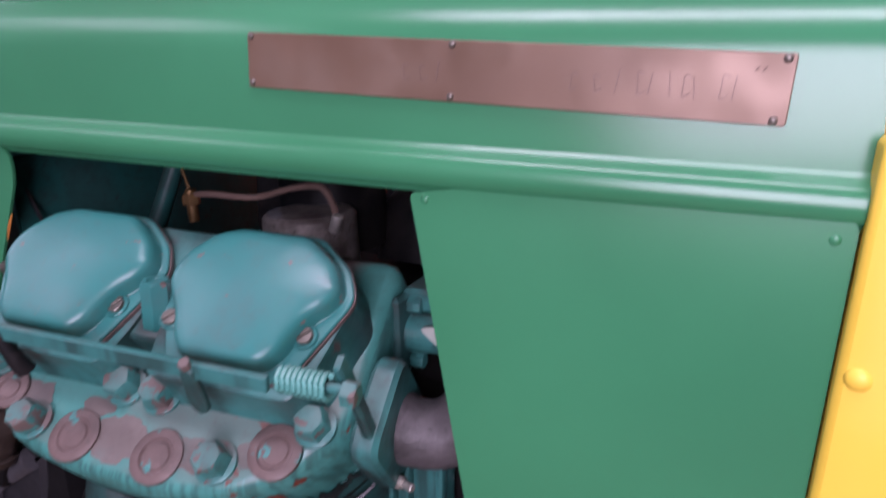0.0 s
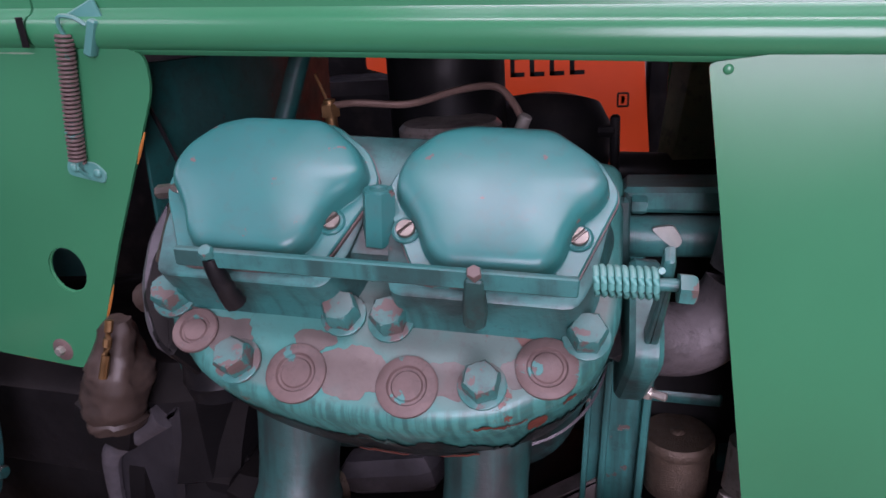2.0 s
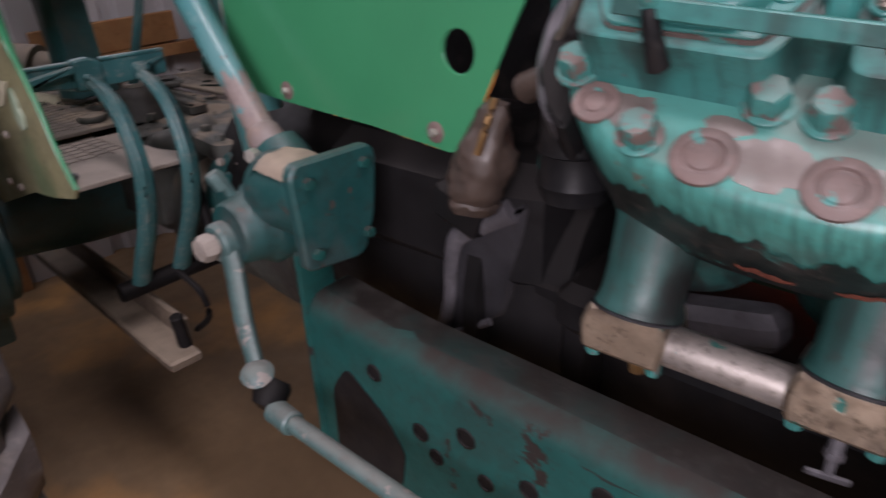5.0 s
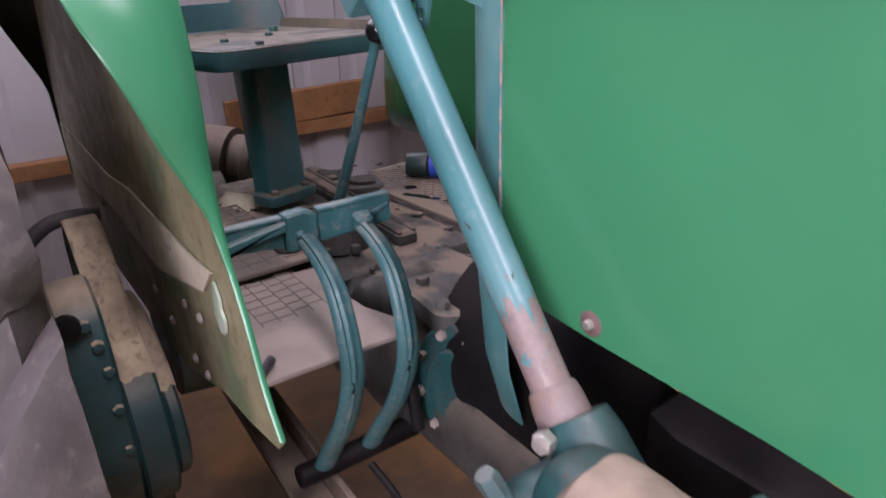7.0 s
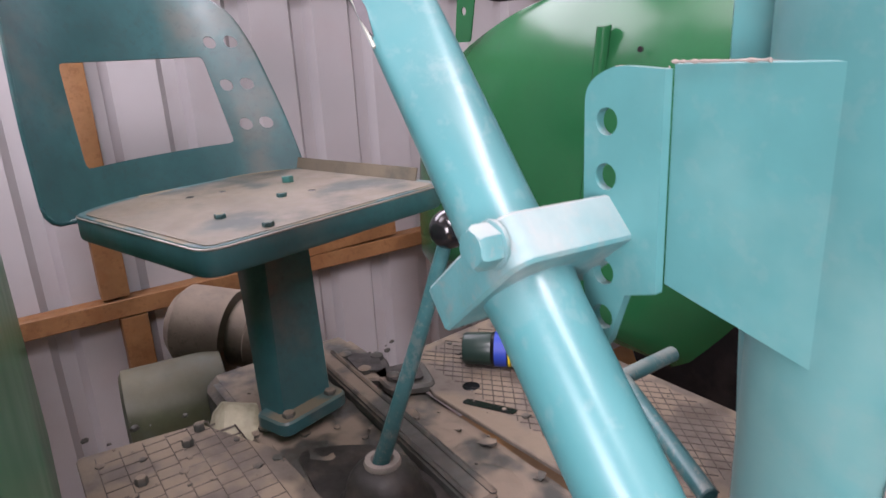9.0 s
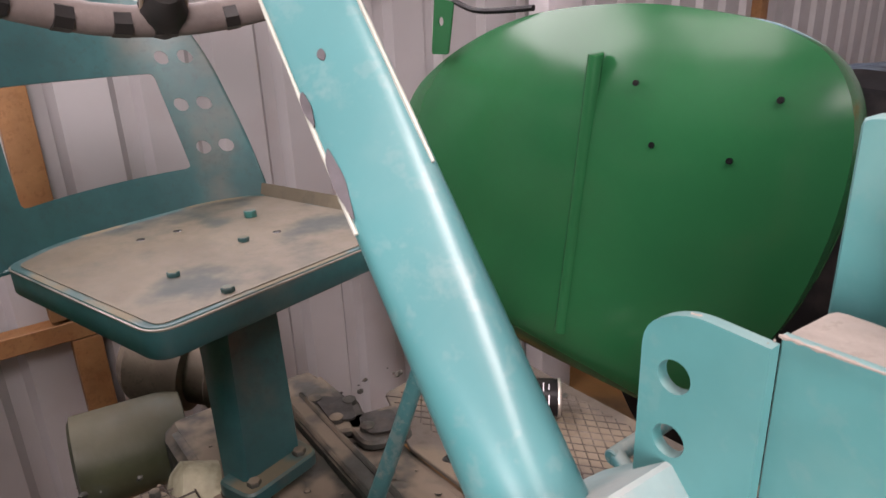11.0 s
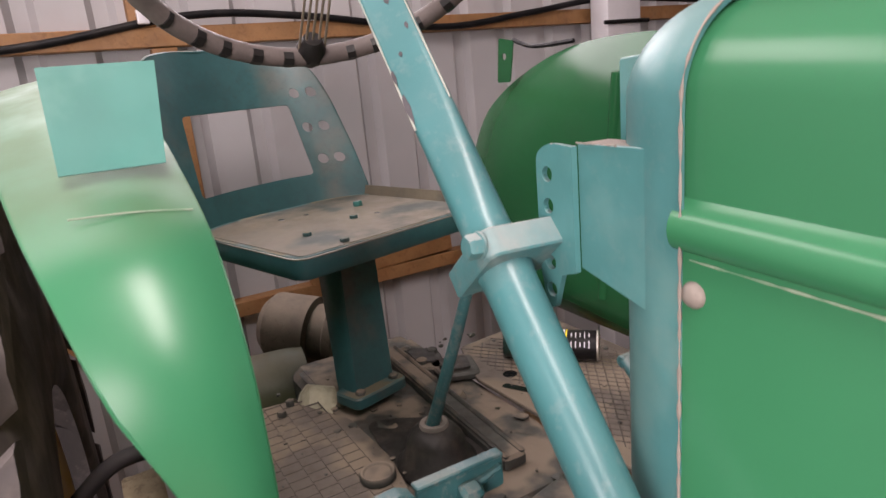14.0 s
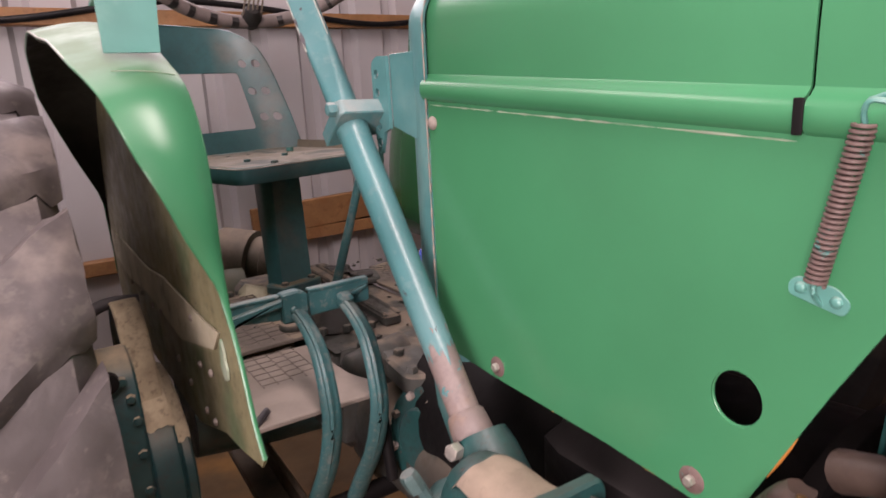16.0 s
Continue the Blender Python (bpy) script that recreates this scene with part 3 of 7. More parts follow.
def hood_section(x):
    y, z = hood_y(x), seam_z(x)
    half = [(0.004, -0.002), (0.0, 0.001)]
    half += [(-0.0102 * math.sin(t) + 0.001, 0.0155 - 0.0135 * math.cos(t)) for t in np.linspace(0.15, math.pi - 0.1, 9)]
    half += [(0.004, 0.034), (0.004, 0.07), (0.005, 0.095)]
    half += [(0.005 + 0.085 * (1 - math.cos(t)), 0.095 + 0.057 * math.sin(t)) for t in np.linspace(0.15, math.pi / 2, 9)]
    near = [V(x, y + a, z + b) for a, b in half]
    far = [V(x, 2 * MID - p.y, p.z) for p in near[::-1]]
    return near + far


def hood(name, xa, xb, label):
    bm = B()
    n = max(6, int((xb - xa) / 0.05))
    loft(bm, [hood_section(xa + (xb - xa) * k / n) for k in range(n + 1)], closed=False)
    return part(name, bm, M_HOOD, tractor, label, solid=0.0025)


HOOD = hood("hood", -0.6945, 0.124, "green pressed steel bonnet with a rolled bead")
SCUTTLE = hood("scuttle_cover", -1.147, -0.697, "green pressed steel rear bonnet")

bm = B()
block(bm, (-0.6955, hood_y(-0.69) - 0.0125, seam_z(-0.69) + 0.016), (0.0070, 0.0016, 0.024), soft=0.0006)
part("joint_slot", bm, M_GREASE_SHADE, SCUTTLE, "dark slot at the bonnet joint")

bm = B()
block(bm, (-0.688, hood_y(-0.69) - 0.0012, seam_z(-0.69) - 0.001), (0.011, 0.0012, 0.003), (0, 3, 0), 0.0006)
part("bare_corner", bm, M_UNDER, HOOD, "orange undercoat at the chipped corner")
bm = B()
rnd = random.Random(31)
wob = [rnd.uniform(0.0004, 0.0014) for _ in range(60)]
sweep(bm, [(x, hood_y(x) - 0.0016, seam_z(x) - 0.0016) for x in np.linspace(-1.14, -0.70, 60)], lambda f: wob[int(f * 59)], 6, 1)
part("worn_seam", bm, M_LIP, SCUTTLE, "worn pale edge of the bonnet")
for x, zz, r in ((-1.061, 1.018, 0.0028), (-1.075, 0.994, 0.0022), (-1.079, 0.981, 0.002), (-0.828, 1.222, 0.0018), (-0.895, 1.115, 0.0016), (-1.068, 0.965, 0.003), (-0.93, 1.02, 0.0014), (-0.80, 1.06, 0.0014), (-0.722, 1.084, 0.0016)):
    bm = B()
    lathe(bm, (x, hood_y(x) + 0.0013, zz), (0.1, -1, 0.2), [(0, r), (0.0006, r * 0.8), (0.0008, r * 0.3)], 7)
    part("paint_ding", bm, M_LIP, SCUTTLE, "small paint chip")

# fixing plate with worn raised lettering
def name_plate():
    ang = math.atan2(-0.034, 0.374)
    u = V(math.cos(ang), 0.0165, math.sin(ang)).normalized()
    w = V(0, -1, 0)
    v = V(-math.sin(ang), 0, math.cos(ang))
    o = V(-0.112, hood_y(-0.112) + 0.0035, 1.2325)
    put = place(o, u, v, w)
    bm = B()
    prism(bm, round_poly([(-0.189, -0.0205), (0.189, -0.0205), (0.189, 0.0205), (-0.189, 0.0205)], 0.002, 2), put, 0.0, 0.0022, 0.0006)
    ob = part("name_plate", bm, M_COPPER, HOOD, "brown copper name plate with worn lettering")
    rnd = random.Random(4)
    for a in (-0.055, -0.042, -0.031, 0.062, 0.078, 0.090, 0.104, 0.110, 0.123, 0.130, 0.137, 0.151, 0.158):
        hgt = rnd.uniform(0.009, 0.014)
        lean = rnd.uniform(-0.002, 0.003)
        pts = [put(a + lean * k, -0.007 + hgt * k, 0.0021) for k in (0.0, 0.5, 1.0)]
        if rnd.random() < 0.6:
            pts = [put(a + 0.004, -0.005, 0.0021)] + pts + [put(a + lean + 0.004, -0.008 + hgt, 0.0021)]
        bm = B()
        sweep(bm, pts, 0.00034, 6, 4)
        part("letter_stroke", bm, M_COPPERDARK, HOOD, "worn raised stroke")
    for k in (0.168, 0.172):
        bm = B()
        sweep(bm, [put(k, 0.010, 0.0021), put(k + 0.002, 0.012, 0.0021)], 0.0006, 5, 2)
        part("letter_stroke", bm, M_COPPERDARK, HOOD, "worn raised stroke")
    for a, b in ((-0.185, 0.0175), (-0.185, -0.0165), (-0.02, 0.0175), (-0.02, -0.017), (0.184, 0.0175), (0.182, -0.0175)):
        bm = B()
        roundhead(bm, put(a, b, 0.002), w, 0.0026, 0.0022, 14)
        part("plate_screw", bm, M_SCREW, HOOD, "brass round head screw")


name_plate()


def side_panels():
    put_r = place((0, hood_y(0) + 0.001, 0), (1, 0.019, 0), (0, 0, 1), (0, -1, 0))
    z = lambda x: seam_z(x) + 0.004
    out = [(-1.145, z(-1.145)), (-1.145, 0.945), (-1.118, 0.905), (-1.03, 0.897), (-0.86, 0.888), (-0.742, 0.876), (-0.725, 0.885), (-0.664, 1.012), (-0.592, 1.150), (-0.592, z(-0.6) - 0.006), (-0.61, z(-0.61))]
    out = round_poly(out, [0, 0.03, 0.02, 0, 0, 0.01, 0.01, 0, 0.02, 0.015, 0], 4)
    bm = B()
    sheet(bm, out, [disc(-0.731, 0.985, 0.0215, 24, 0.0235)], put_r)
    rear = part("rear_side_panel", bm, M_HOOD, tractor, "green steel side panel with a round hole", solid=0.003)
    bm = B()
    ring = [put_r(*p, 0) for p in disc(-0.731, 0.985, 0.0218, 28, 0.0238)]
    sweep(bm, ring, 0.0016, 6, 1, closed=True, hint=(0, 1, 0))
    part("hole_lip", bm, M_HOOD, rear)
    # chipped edges that show the undercoat
    rnd = random.Random(2)
    edge = [(-1.03, 0.897), (-0.86, 0.888), (-0.742, 0.876), (-0.725, 0.885), (-0.664, 1.012), (-0.61, 1.115)]
    for (a, b), (c, d) in zip(edge, edge[1:]):
        L = math.hypot(c - a, d - b)
        t = 0.0
        while t < L:
            s = rnd.uniform(0.006, 0.05)
            if rnd.random() < 0.5:
                q = [put_r(a + (c - a) * k / L, b + (d - b) * k / L, rnd.uniform(0.0, 0.0012)) for k in np.linspace(t, min(L, t + s), 5)]
                bm = B()
                sweep(bm, q, lambda f: 0.0006 + 0.0012 * math.sin(math.pi * f), 6, 1)
                part("chipped_edge", bm, M_UNDER, rear, "orange undercoat on a chipped edge")
            t += s
    for x, zz, r in ((-1.024, 0.912, 0.0085), (-0.766, 0.896, 0.0085)):
        bm = B()
        lathe(bm, put_r(x, zz, 0.001), (0, -1, 0), [(0, 0.0125), (0.002, 0.0125), (0.0025, 0.0115)], 18)
        part("washer", bm, M_RUST, rear, "rusty round washer")
        bm = B()
        hexhead(bm, put_r(x, zz, 0.0035), (0, -1, 0), r, 0.006, turn=0.4)
        part("bolt", bm, M_ZINC, rear)
    bm = B()
    roundhead(bm, put_r(-1.133, 1.190, 0.001), (0, -1, 0), 0.0086, 0.0065, 20)
    part("dome_bolt", bm, M_DRYDUST, rear, "white round headed bolt")
    for x, zz in ((-1.128, 1.207), (-0.64, 1.172)):
        bm = B()
        roundhead(bm, put_r(x, zz, 0.0), (0, -1, 0), 0.004, 0.003, 12)
        part("rivet", bm, M_HOOD, rear)
    # coil spring with its hooks
    p, q = put_r(-0.656, 1.197, 0.012), put_r(-0.677, 1.092, 0.011)
    bm = B()
    helix(bm, p, q, 0.0062, 0.00135, 30)
    sp = part("coil_spring", bm, M_RUST, tractor, "rusty coil spring on the side panel")
    bm = B()
    prism(bm, round_poly([(-0.019, -0.009), (0.019, -0.009), (0.021, 0.001), (0.010, 0.008), (-0.016, 0.006), (-0.021, 0.0)], 0.004, 3), place(q + V(0, 0.009, -0.008), (1, 0, -0.22), (0.22, 0, 1), (0, -1, 0)), 0.0, 0.002, 0.0005)
    sweep(bm, [q, q + V(0.001, -0.002, -0.006), q + V(0.001, 0.004, -0.012), q + V(0.002, 0.008, -0.016)], 0.0017, 8, 4)
    part("lower_bracket", bm, M_BRKT, sp, "green painted spring bracket")
    for s in (-1, 1):
        bm = B()
        roundhead(bm, q + V(0.012 * s, 0.007, -0.009 - 0.0025 * s), (0, -1, 0), 0.0042, 0.003, 12)
        part("rivet", bm, M_BRKT, sp)
    bm = B()
    sweep(bm, [p, p + V(0.0, -0.003, 0.008), p + V(0.004, -0.004, 0.014), p + V(0.014, 0.0, 0.012), p + V(0.02, 0.004, 0.006)], 0.0018, 6, 4)
    block(bm, tuple(p + V(0.014, 0.010, 0.012)), (0.034, 0.004, 0.018), (0, -20, 0), 0.0015)
    block(bm, tuple(p + V(0.023, 0.005, -0.004)), (0.008, 0.010, 0.03), (0, 25, 0), 0.0015)
    part("upper_hook", bm, M_BRKT, sp, "green painted hook")
    # front side panel
    put_f = place((0, 0.5005, 0), (1, 0.008, 0), (0, 0, 1), (0, -1, 0))
    out = [(-0.166, 1.1505), (-0.148, 1.020), (-0.120, 0.815), (-0.102, 0.690), (-0.095, 0.590), (0.088, 0.590), (0.093, 0.80), (0.105, 0.954), (0.1165, 1.138), (0.112, 1.143), (-0.13, 1.154)]
    out = round_poly(out, [0.005, 0, 0, 0, 0.055, 0.01, 0, 0, 0.004, 0, 0], 6)
    bm = B()
    sheet(bm, out, [], put_f)
    front = part("front_side_panel", bm, M_HOOD, tractor, "green flat steel engine side panel", solid=0.003)
    for x, zz in ((-0.154, 1.146), (0.105, 1.131)):
        bm = B()
        roundhead(bm, put_f(x, zz, 0.0015), (0, -1, 0), 0.0038, 0.0028, 12)
        part("panel_screw", bm, M_HOOD, front)
    for x in (-0.09, -0.03, 0.03, 0.075):
        bm = B()
        lathe(bm, put_f(x, 1.132, 0.001), (0, -1, 0), [(0, 0.007), (0.0012, 0.005), (0.0016, 0.001)], 12)
        part("spot_weld", bm, M_HOOD, front)
    for x, zz in ((0.0, 1.0), (-0.012, 1.006), (0.055, 0.93), (-0.06, 0.86)):
        bm = B()
        lathe(bm, put_f(x, zz, 0.0012), (0.1, -1, 0), [(0, 0.0022), (0.0005, 0.0018), (0.0007, 0.0006)], 7)
        part("paint_ding", bm, M_FARFENDER, front, "small dark paint chip")
    # yellow nose
    bm = B()
    sec = lambda f: [V(0.1215 - 0.042 * f + a, 0.487 + b, 1.19 - 0.65 * f) for a, b in ((0.0, 0.02), (0.0, 0.0), (0.02, -0.006), (0.16, 0.01), (0.22, 0.08), (0.22, 0.42), (0.0, 0.42))]
    loft(bm, [sec(k / 6) for k in range(7)])
    nose = part("nose_cowl", bm, M_YELLOW, tractor, "yellow painted nose cowl", bevel=0.004)
    bm = B()
    roundhead(bm, (0.1235, 0.487, 1.052), (-0.15, -1, 0), 0.008, 0.006)
    part("cowl_bolt", bm, M_YELLOW, nose)


side_panels()


def dash():
    """Teal cowl behind the bonnet, domed to the rear, and the folded column bracket."""
    bm = B()
    secs = []
    for k in range(17):
        a = k / 16 * math.pi / 2
        dx, grow = -0.070 * math.sin(a), 0.004 - 0.050 * (1 - math.cos(a))
        x = -1.147 + (0.006 if k == 0 else dx)
        y, z = hood_y(-1.147) - grow, seam_z(-1.147)
        half = [(0.035, -0.50), (0.012, -0.42), (0.0, -0.3), (0.0, -0.1), (0.0, 0.04), (0.0, 0.075)]
        half += [((0.072 + grow) * (1 - math.cos(t)), 0.088 + (0.062 + grow) * math.sin(t)) for t in np.linspace(0.1, math.pi / 2, 16)]
        near = [V(x, y + p, z + q) for p, q in half]
        secs.append(near + [V(x, 2 * MID - p.y, p.z) for p in near[::-1]])
    loft(bm, secs, closed=False)
    cowl = part("dash_cowl", bm, M_COL, tractor, "pale teal rounded dash surround", solid=0.003)
    rnd = random.Random(17)
    rim = [p + V(0.001, -0.0015 if p.y < MID else 0.0015, 0.0008) for p in secs[0][2:-2]]
    full = []
    for a, c in zip(rim, rim[1:]):
        m = max(1, int((c - a).length / 0.006))
        full += [a.lerp(c, k / m) for k in range(m)]
    wob = [rnd.uniform(0.0002, 0.0016) for _ in range(len(full) + 1)]
    bm = B()
    sweep(bm, full, lambda f: wob[int(f * (len(full) - 1))], 6, 1)
    part("dusty_rim", bm, M_DRYDUST, cowl, "pale dust in the joint of the cowl")
    bm = B()
    block(bm, (-1.192, MID, 1.08), (0.004, 0.33, 0.44), soft=0.001)
    part("dash_panel", bm, M_SEAT, cowl, "teal dash panel")
    face = place((0, 0.4825, 0), (1, 0, 0), (0, 0, 1), (0, -1, 0))
    bm = B()
    out = round_poly([(-1.277, 1.268), (-1.277, 1.178), (-1.271, 1.148), (-1.262, 1.146), (-1.252, 1.176), (-1.236, 1.181), (-1.236, 1.274), (-1.262, 1.276)], [0.012, 0.006, 0.006, 0.006, 0, 0, 0, 0.01], 4)
    holes = [disc(-1.2645, zz, 0.0060, 18) for zz in (1.2525, 1.2285, 1.184, 1.162)]
    sheet(bm, out, holes, face)
    part("drilled_flange", bm, M_COL, cowl, "dusty teal flange with four holes", solid=0.005)
    bm = B()
    prof = [(0.0, 1.276), (0.078, 1.276), (0.078, 1.166), (0.0, 1.184)]
    prism(bm, prof, place((-1.2365, 0.4835, 0), (1, -0.05, 0), (0, 0, 1), (0, -1, 0)), -0.004, 0.0, 0.0008)
    part("column_bracket", bm, M_COL, cowl, "folded teal column bracket")
    bm = B()
    prism(bm, round_poly([(-1.236, 0.484), (-1.192, 0.483), (-1.186, 0.497), (-1.205, 0.508), (-1.234, 0.512)], 0.004, 2), place((0, 0, 1.2752), (1, 0, 0), (0, 1, 0), (0, 0, 1)), 0.0, 0.0006, 0.0002)
    part("bracket_dust", bm, M_DRYDUST, cowl, "thick dust on the bracket")
    rnd = random.Random(8)
    for a, c in (((-1.2365, 0.4822, 1.2765), (-1.196, 0.4803, 1.2765)), ((-1.2375, 0.4822, 1.275), (-1.2375, 0.4822, 1.186)), ((-1.276, 0.4800, 1.262), (-1.276, 0.4800, 1.182)), ((-1.262, 0.4800, 1.275), (-1.238, 0.4800, 1.2735))):
        a, c = V(*a), V(*c)
        wob = [rnd.uniform(0.0003, 0.0010) for _ in range(24)]
        bm = B()
        sweep(bm, [a.lerp(c, k / 23) for k in range(24)], lambda f: wob[int(f * 23)], 6, 1)
        part("dusty_edge", bm, M_DRYDUST, cowl, "pale dust along the edge")
    bm = B()
    prism(bm, round_poly([(-1.243, 1.20), (-1.185, 1.20), (-1.185, 1.335), (-1.243, 1.331)], 0.003, 2), place((0, 0.535, 0), (1, 0, 0), (0, 0, 1), (0, -1, 0)), -0.004, 0.004, 0.001)
    part("dash_upright", bm, M_COL, cowl, "upright dash side plate")
    bm = B()
    sweep(bm, [(-1.215, 0.57, 1.185), (-1.212, 0.56, 1.15), (-1.20, 0.555, 1.0), (-1.195, 0.555, 0.85)], 0.028, 12, 4)
    part("column_tube", bm, M_COL, cowl, "teal upright tube")


dash()

# ---- steering column, clamp and wheel ----
COL_A, COL_C = V(-1.005, 0.425, 0.865), V(-1.56, 0.461, 1.512)
COL_D = (COL_C - COL_A).normalized()


def steering():
    bm = B()
    L = (COL_C - COL_A).length
    lathe(bm, COL_A, COL_D, [(0.158, 0.0195), (0.30, 0.0205), (0.405, 0.0210), (0.42, 0.0225), (0.432, 0.0225), (0.434, 0.016)], 40)
    col = part("steering_column", bm, M_TUBE, tractor, "pale teal steering column tube")
    n1 = V(0.86, -0.50, 0.0)
    n1 = (n1 - COL_D * n1.dot(COL_D)).normalized()
    n2 = COL_D.cross(n1)
    bm = B()
    rings = []
    for t in list(np.linspace(0.425, 0.62, 14)) + [0.70, L - 0.02, L]:
        k = min(1.0, max(0.0, (t - 0.45) / 0.15)) ** 1.3
        e = 2 / (2 + 4.5 * k)
        g = 0.7 if t == L else 1.0
        rings.append([COL_A + COL_D * t + (n2 * (math.copysign(abs(math.cos(q)) ** e, math.cos(q)) * 0.0202) + n1 * (math.copysign(abs(math.sin(q)) ** e, math.sin(q)) * (0.0202 - 0.003 * k))) * g for q in np.linspace(0, math.tau, 40, endpoint=False)])
    loft(bm, rings)
    part("upper_column", bm, M_TUBE, col, "flattened teal upper column")
    # pale edge lines: rubbed paint plus a painted-in highlight
    for side, lo in ((-1, 0.556), (1, 0.57)):
        wob = [0.0008 + 0.0006 * noise.noise(V(k * 0.21, side * 3.0, 0.4)) for k in range(41)]
        bm = B()
        sweep(bm, [COL_A + COL_D * (lo + (L - 0.03 - lo) * k / 40) + n2 * (side * 0.0187) + n1 * 0.0156 for k in range(41)], lambda f: wob[int(f * 40)], 7, 1)
        part("worn_edge_glint", bm, M_PALE, col, "rubbed column edge with its highlight painted pale")
    for t, u0, w0, ln in ((0.575, -0.0170, 0.0028, 0.030), (0.61, -0.0175, 0.002, 0.016), (0.69, 0.004, 0.003, 0.010), (0.655, 0.011, 0.002, 0.008), (0.63, -0.004, 0.002, 0.006)):
        bm = B()
        prism(bm, round_poly([(u0 - w0, t), (u0, t - ln * 0.5), (u0 + w0, t + 0.1 * ln), (u0 + w0 * 0.4, t + ln * 0.6), (u0 - w0 * 0.7, t + ln * 0.4)], 0.002, 3), place(COL_A + n1 * 0.0173, n2, COL_D, n1), -0.002, 0.0004)
        part("paint_chip", bm, M_EDGE, col, "flaked patch of paint")
    bm = B()
    lathe(bm, COL_A, COL_D, [(-0.04, 0.0183), (0.05, 0.0183), (0.165, 0.0189)], 32)
    part("bare_lower_tube", bm, M_COLBARE, col, "lower tube with flaked paint")
    rnd = random.Random(21)
    a, u, w = frame_of(COL_D)
    rows = []
    for k in range(181):
        g = k * math.tau / 180
        c = V(math.cos(g), math.sin(g), 0)
        end = 0.100 + 0.030 * noise.noise(c * 1.3 + V(0, 0, 0.4)) + 0.026 * noise.noise(c * 4 + V(0, 0, 1.3)) + 0.012 * noise.noise(c * 11 + V(0, 0, 2.1))
        rows.append([COL_A + a * (end + (0.160 - end) * f) + (u * c.x + w * c.y) * (0.0191 + 0.0004 * f) for f in (0, 0.06, 0.4, 1)])
    bm = B()
    loft(bm, rows, closed=False)
    part("flaking_paint", bm, M_TUBE, col, "ragged lower edge of the teal paint")
    for k in range(16):
        s0 = 0.105 + 0.085 * rnd.random() ** 1.7
        ang, ln, wd = rnd.uniform(0, math.tau), rnd.uniform(0.003, 0.016), rnd.uniform(0.04, 0.13)
        drift = rnd.uniform(-0.2, 0.2)
        rows = []
        for i in range(12):
            f = i / 11
            rr = 0.0197 + max(0.0, s0 + ln * f - 0.158) * 0.0071
            lean = ang + drift * f + 0.10 * noise.noise(V(f * 5, k, 0.3))
            half = wd * (math.sin(math.pi * f) ** 0.6 * (0.55 + 0.45 * noise.noise(V(f * 6, k * 3.1, 0.7))) + 0.01)
            rows.append([COL_A + a * (s0 + ln * f) + (u * math.cos(lean + g * half) + w * math.sin(lean + g * half)) * rr for g in (-1, -0.5, 0, 0.5, 1)])
        bm = B()
        loft(bm, rows, closed=False)
        part("paint_chip", bm, M_COLBARE if k % 3 == 0 else M_EDGE, col, "flaked patch of paint")
    bm = B()
    lathe(bm, COL_A, COL_D, [(-0.07, 0.027), (-0.03, 0.025), (0.0, 0.0235), (0.012, 0.0215), (0.015, 0.0188)], 20)
    part("column_socket", bm, M_COLBARE, col, "cast column socket")
    bm = B()
    hexhead(bm, COL_A + V(0.018, -0.030, -0.012), (0.35, -1, 0.2), 0.017, 0.012)
    part("socket_bolt", bm, M_ZINC, col)
    # square clamp round the tube
    mid = COL_A + COL_D * ((1.19 - COL_A.z) / COL_D.z)
    yy = (V(0, 1, 0) - COL_D * COL_D.y).normalized()
    bb = COL_D.cross(yy).normalized()
    if bb.x > 0:
        bb = -bb
    put = place(V(mid.x, 0.452, mid.z), yy, bb, COL_D)
    bm = B()
    prism(bm, round_poly([(-0.037, -0.030), (-0.030, -0.036), (0.037, -0.036), (0.037, 0.010), (0.0, 0.030), (-0.037, 0.036)], 0.003, 2), put, -0.0115, 0.0115, 0.0016)
    clamp = part("column_clamp", bm, M_CLAMP, tractor, "dusty teal split clamp on the column")
    bm = B()
    hexhead(bm, put(-0.036, -0.025, 0.003), -yy, 0.0165, 0.010, washer=0.0105, turn=0.2)
    part("clamp_bolt", bm, M_CLAMP, clamp, "painted hexagon clamp bolt")
    # wheel
    C, R = COL_C + COL_D * 0.012, 0.233
    a, u, w = frame_of(COL_D, (-0.75, 0.06, -0.66))
    bm = B()
    pts = [C + (u * math.cos(k * math.tau / 56) + w * math.sin(k * math.tau / 56)) * R for k in range(56)]
    sweep(bm, pts, 0.0125, 12, 1, closed=True, hint=COL_D)
    wheel = part("steering_wheel", bm, M_RIM, tractor, "worn grey steering wheel with black tape")
    rnd = random.Random(9)
    k = 0.0
    while k < 56:
        n = rnd.uniform(0.2, 0.55)
        if rnd.random() < 0.9:
            q = [C + (u * math.cos(t * math.tau / 56) + w * math.sin(t * math.tau / 56)) * R + COL_D * -0.0035 - (u * math.cos(t * math.tau / 56) + w * math.sin(t * math.tau / 56)) * 0.0015 for t in np.linspace(k, k + n, 4)]
            bm = B()
            sweep(bm, q, 0.0112, 8, 1, hint=COL_D)
            part("tape_band", bm, M_TAPE, wheel)
        k += n + rnd.uniform(0.5, 1.7)
    for ang in (0.0, math.tau / 3, 2 * math.tau / 3):
        d = u * math.cos(ang) + w * math.sin(ang)
        e = COL_D.cross(d)
        bm = B()
        lathe(bm, C + d * (R - 0.014) + COL_D * 0.002, d, [(-0.016, 0.012), (0.0, 0.019), (0.016, 0.0165), (0.027, 0.010)], 14)
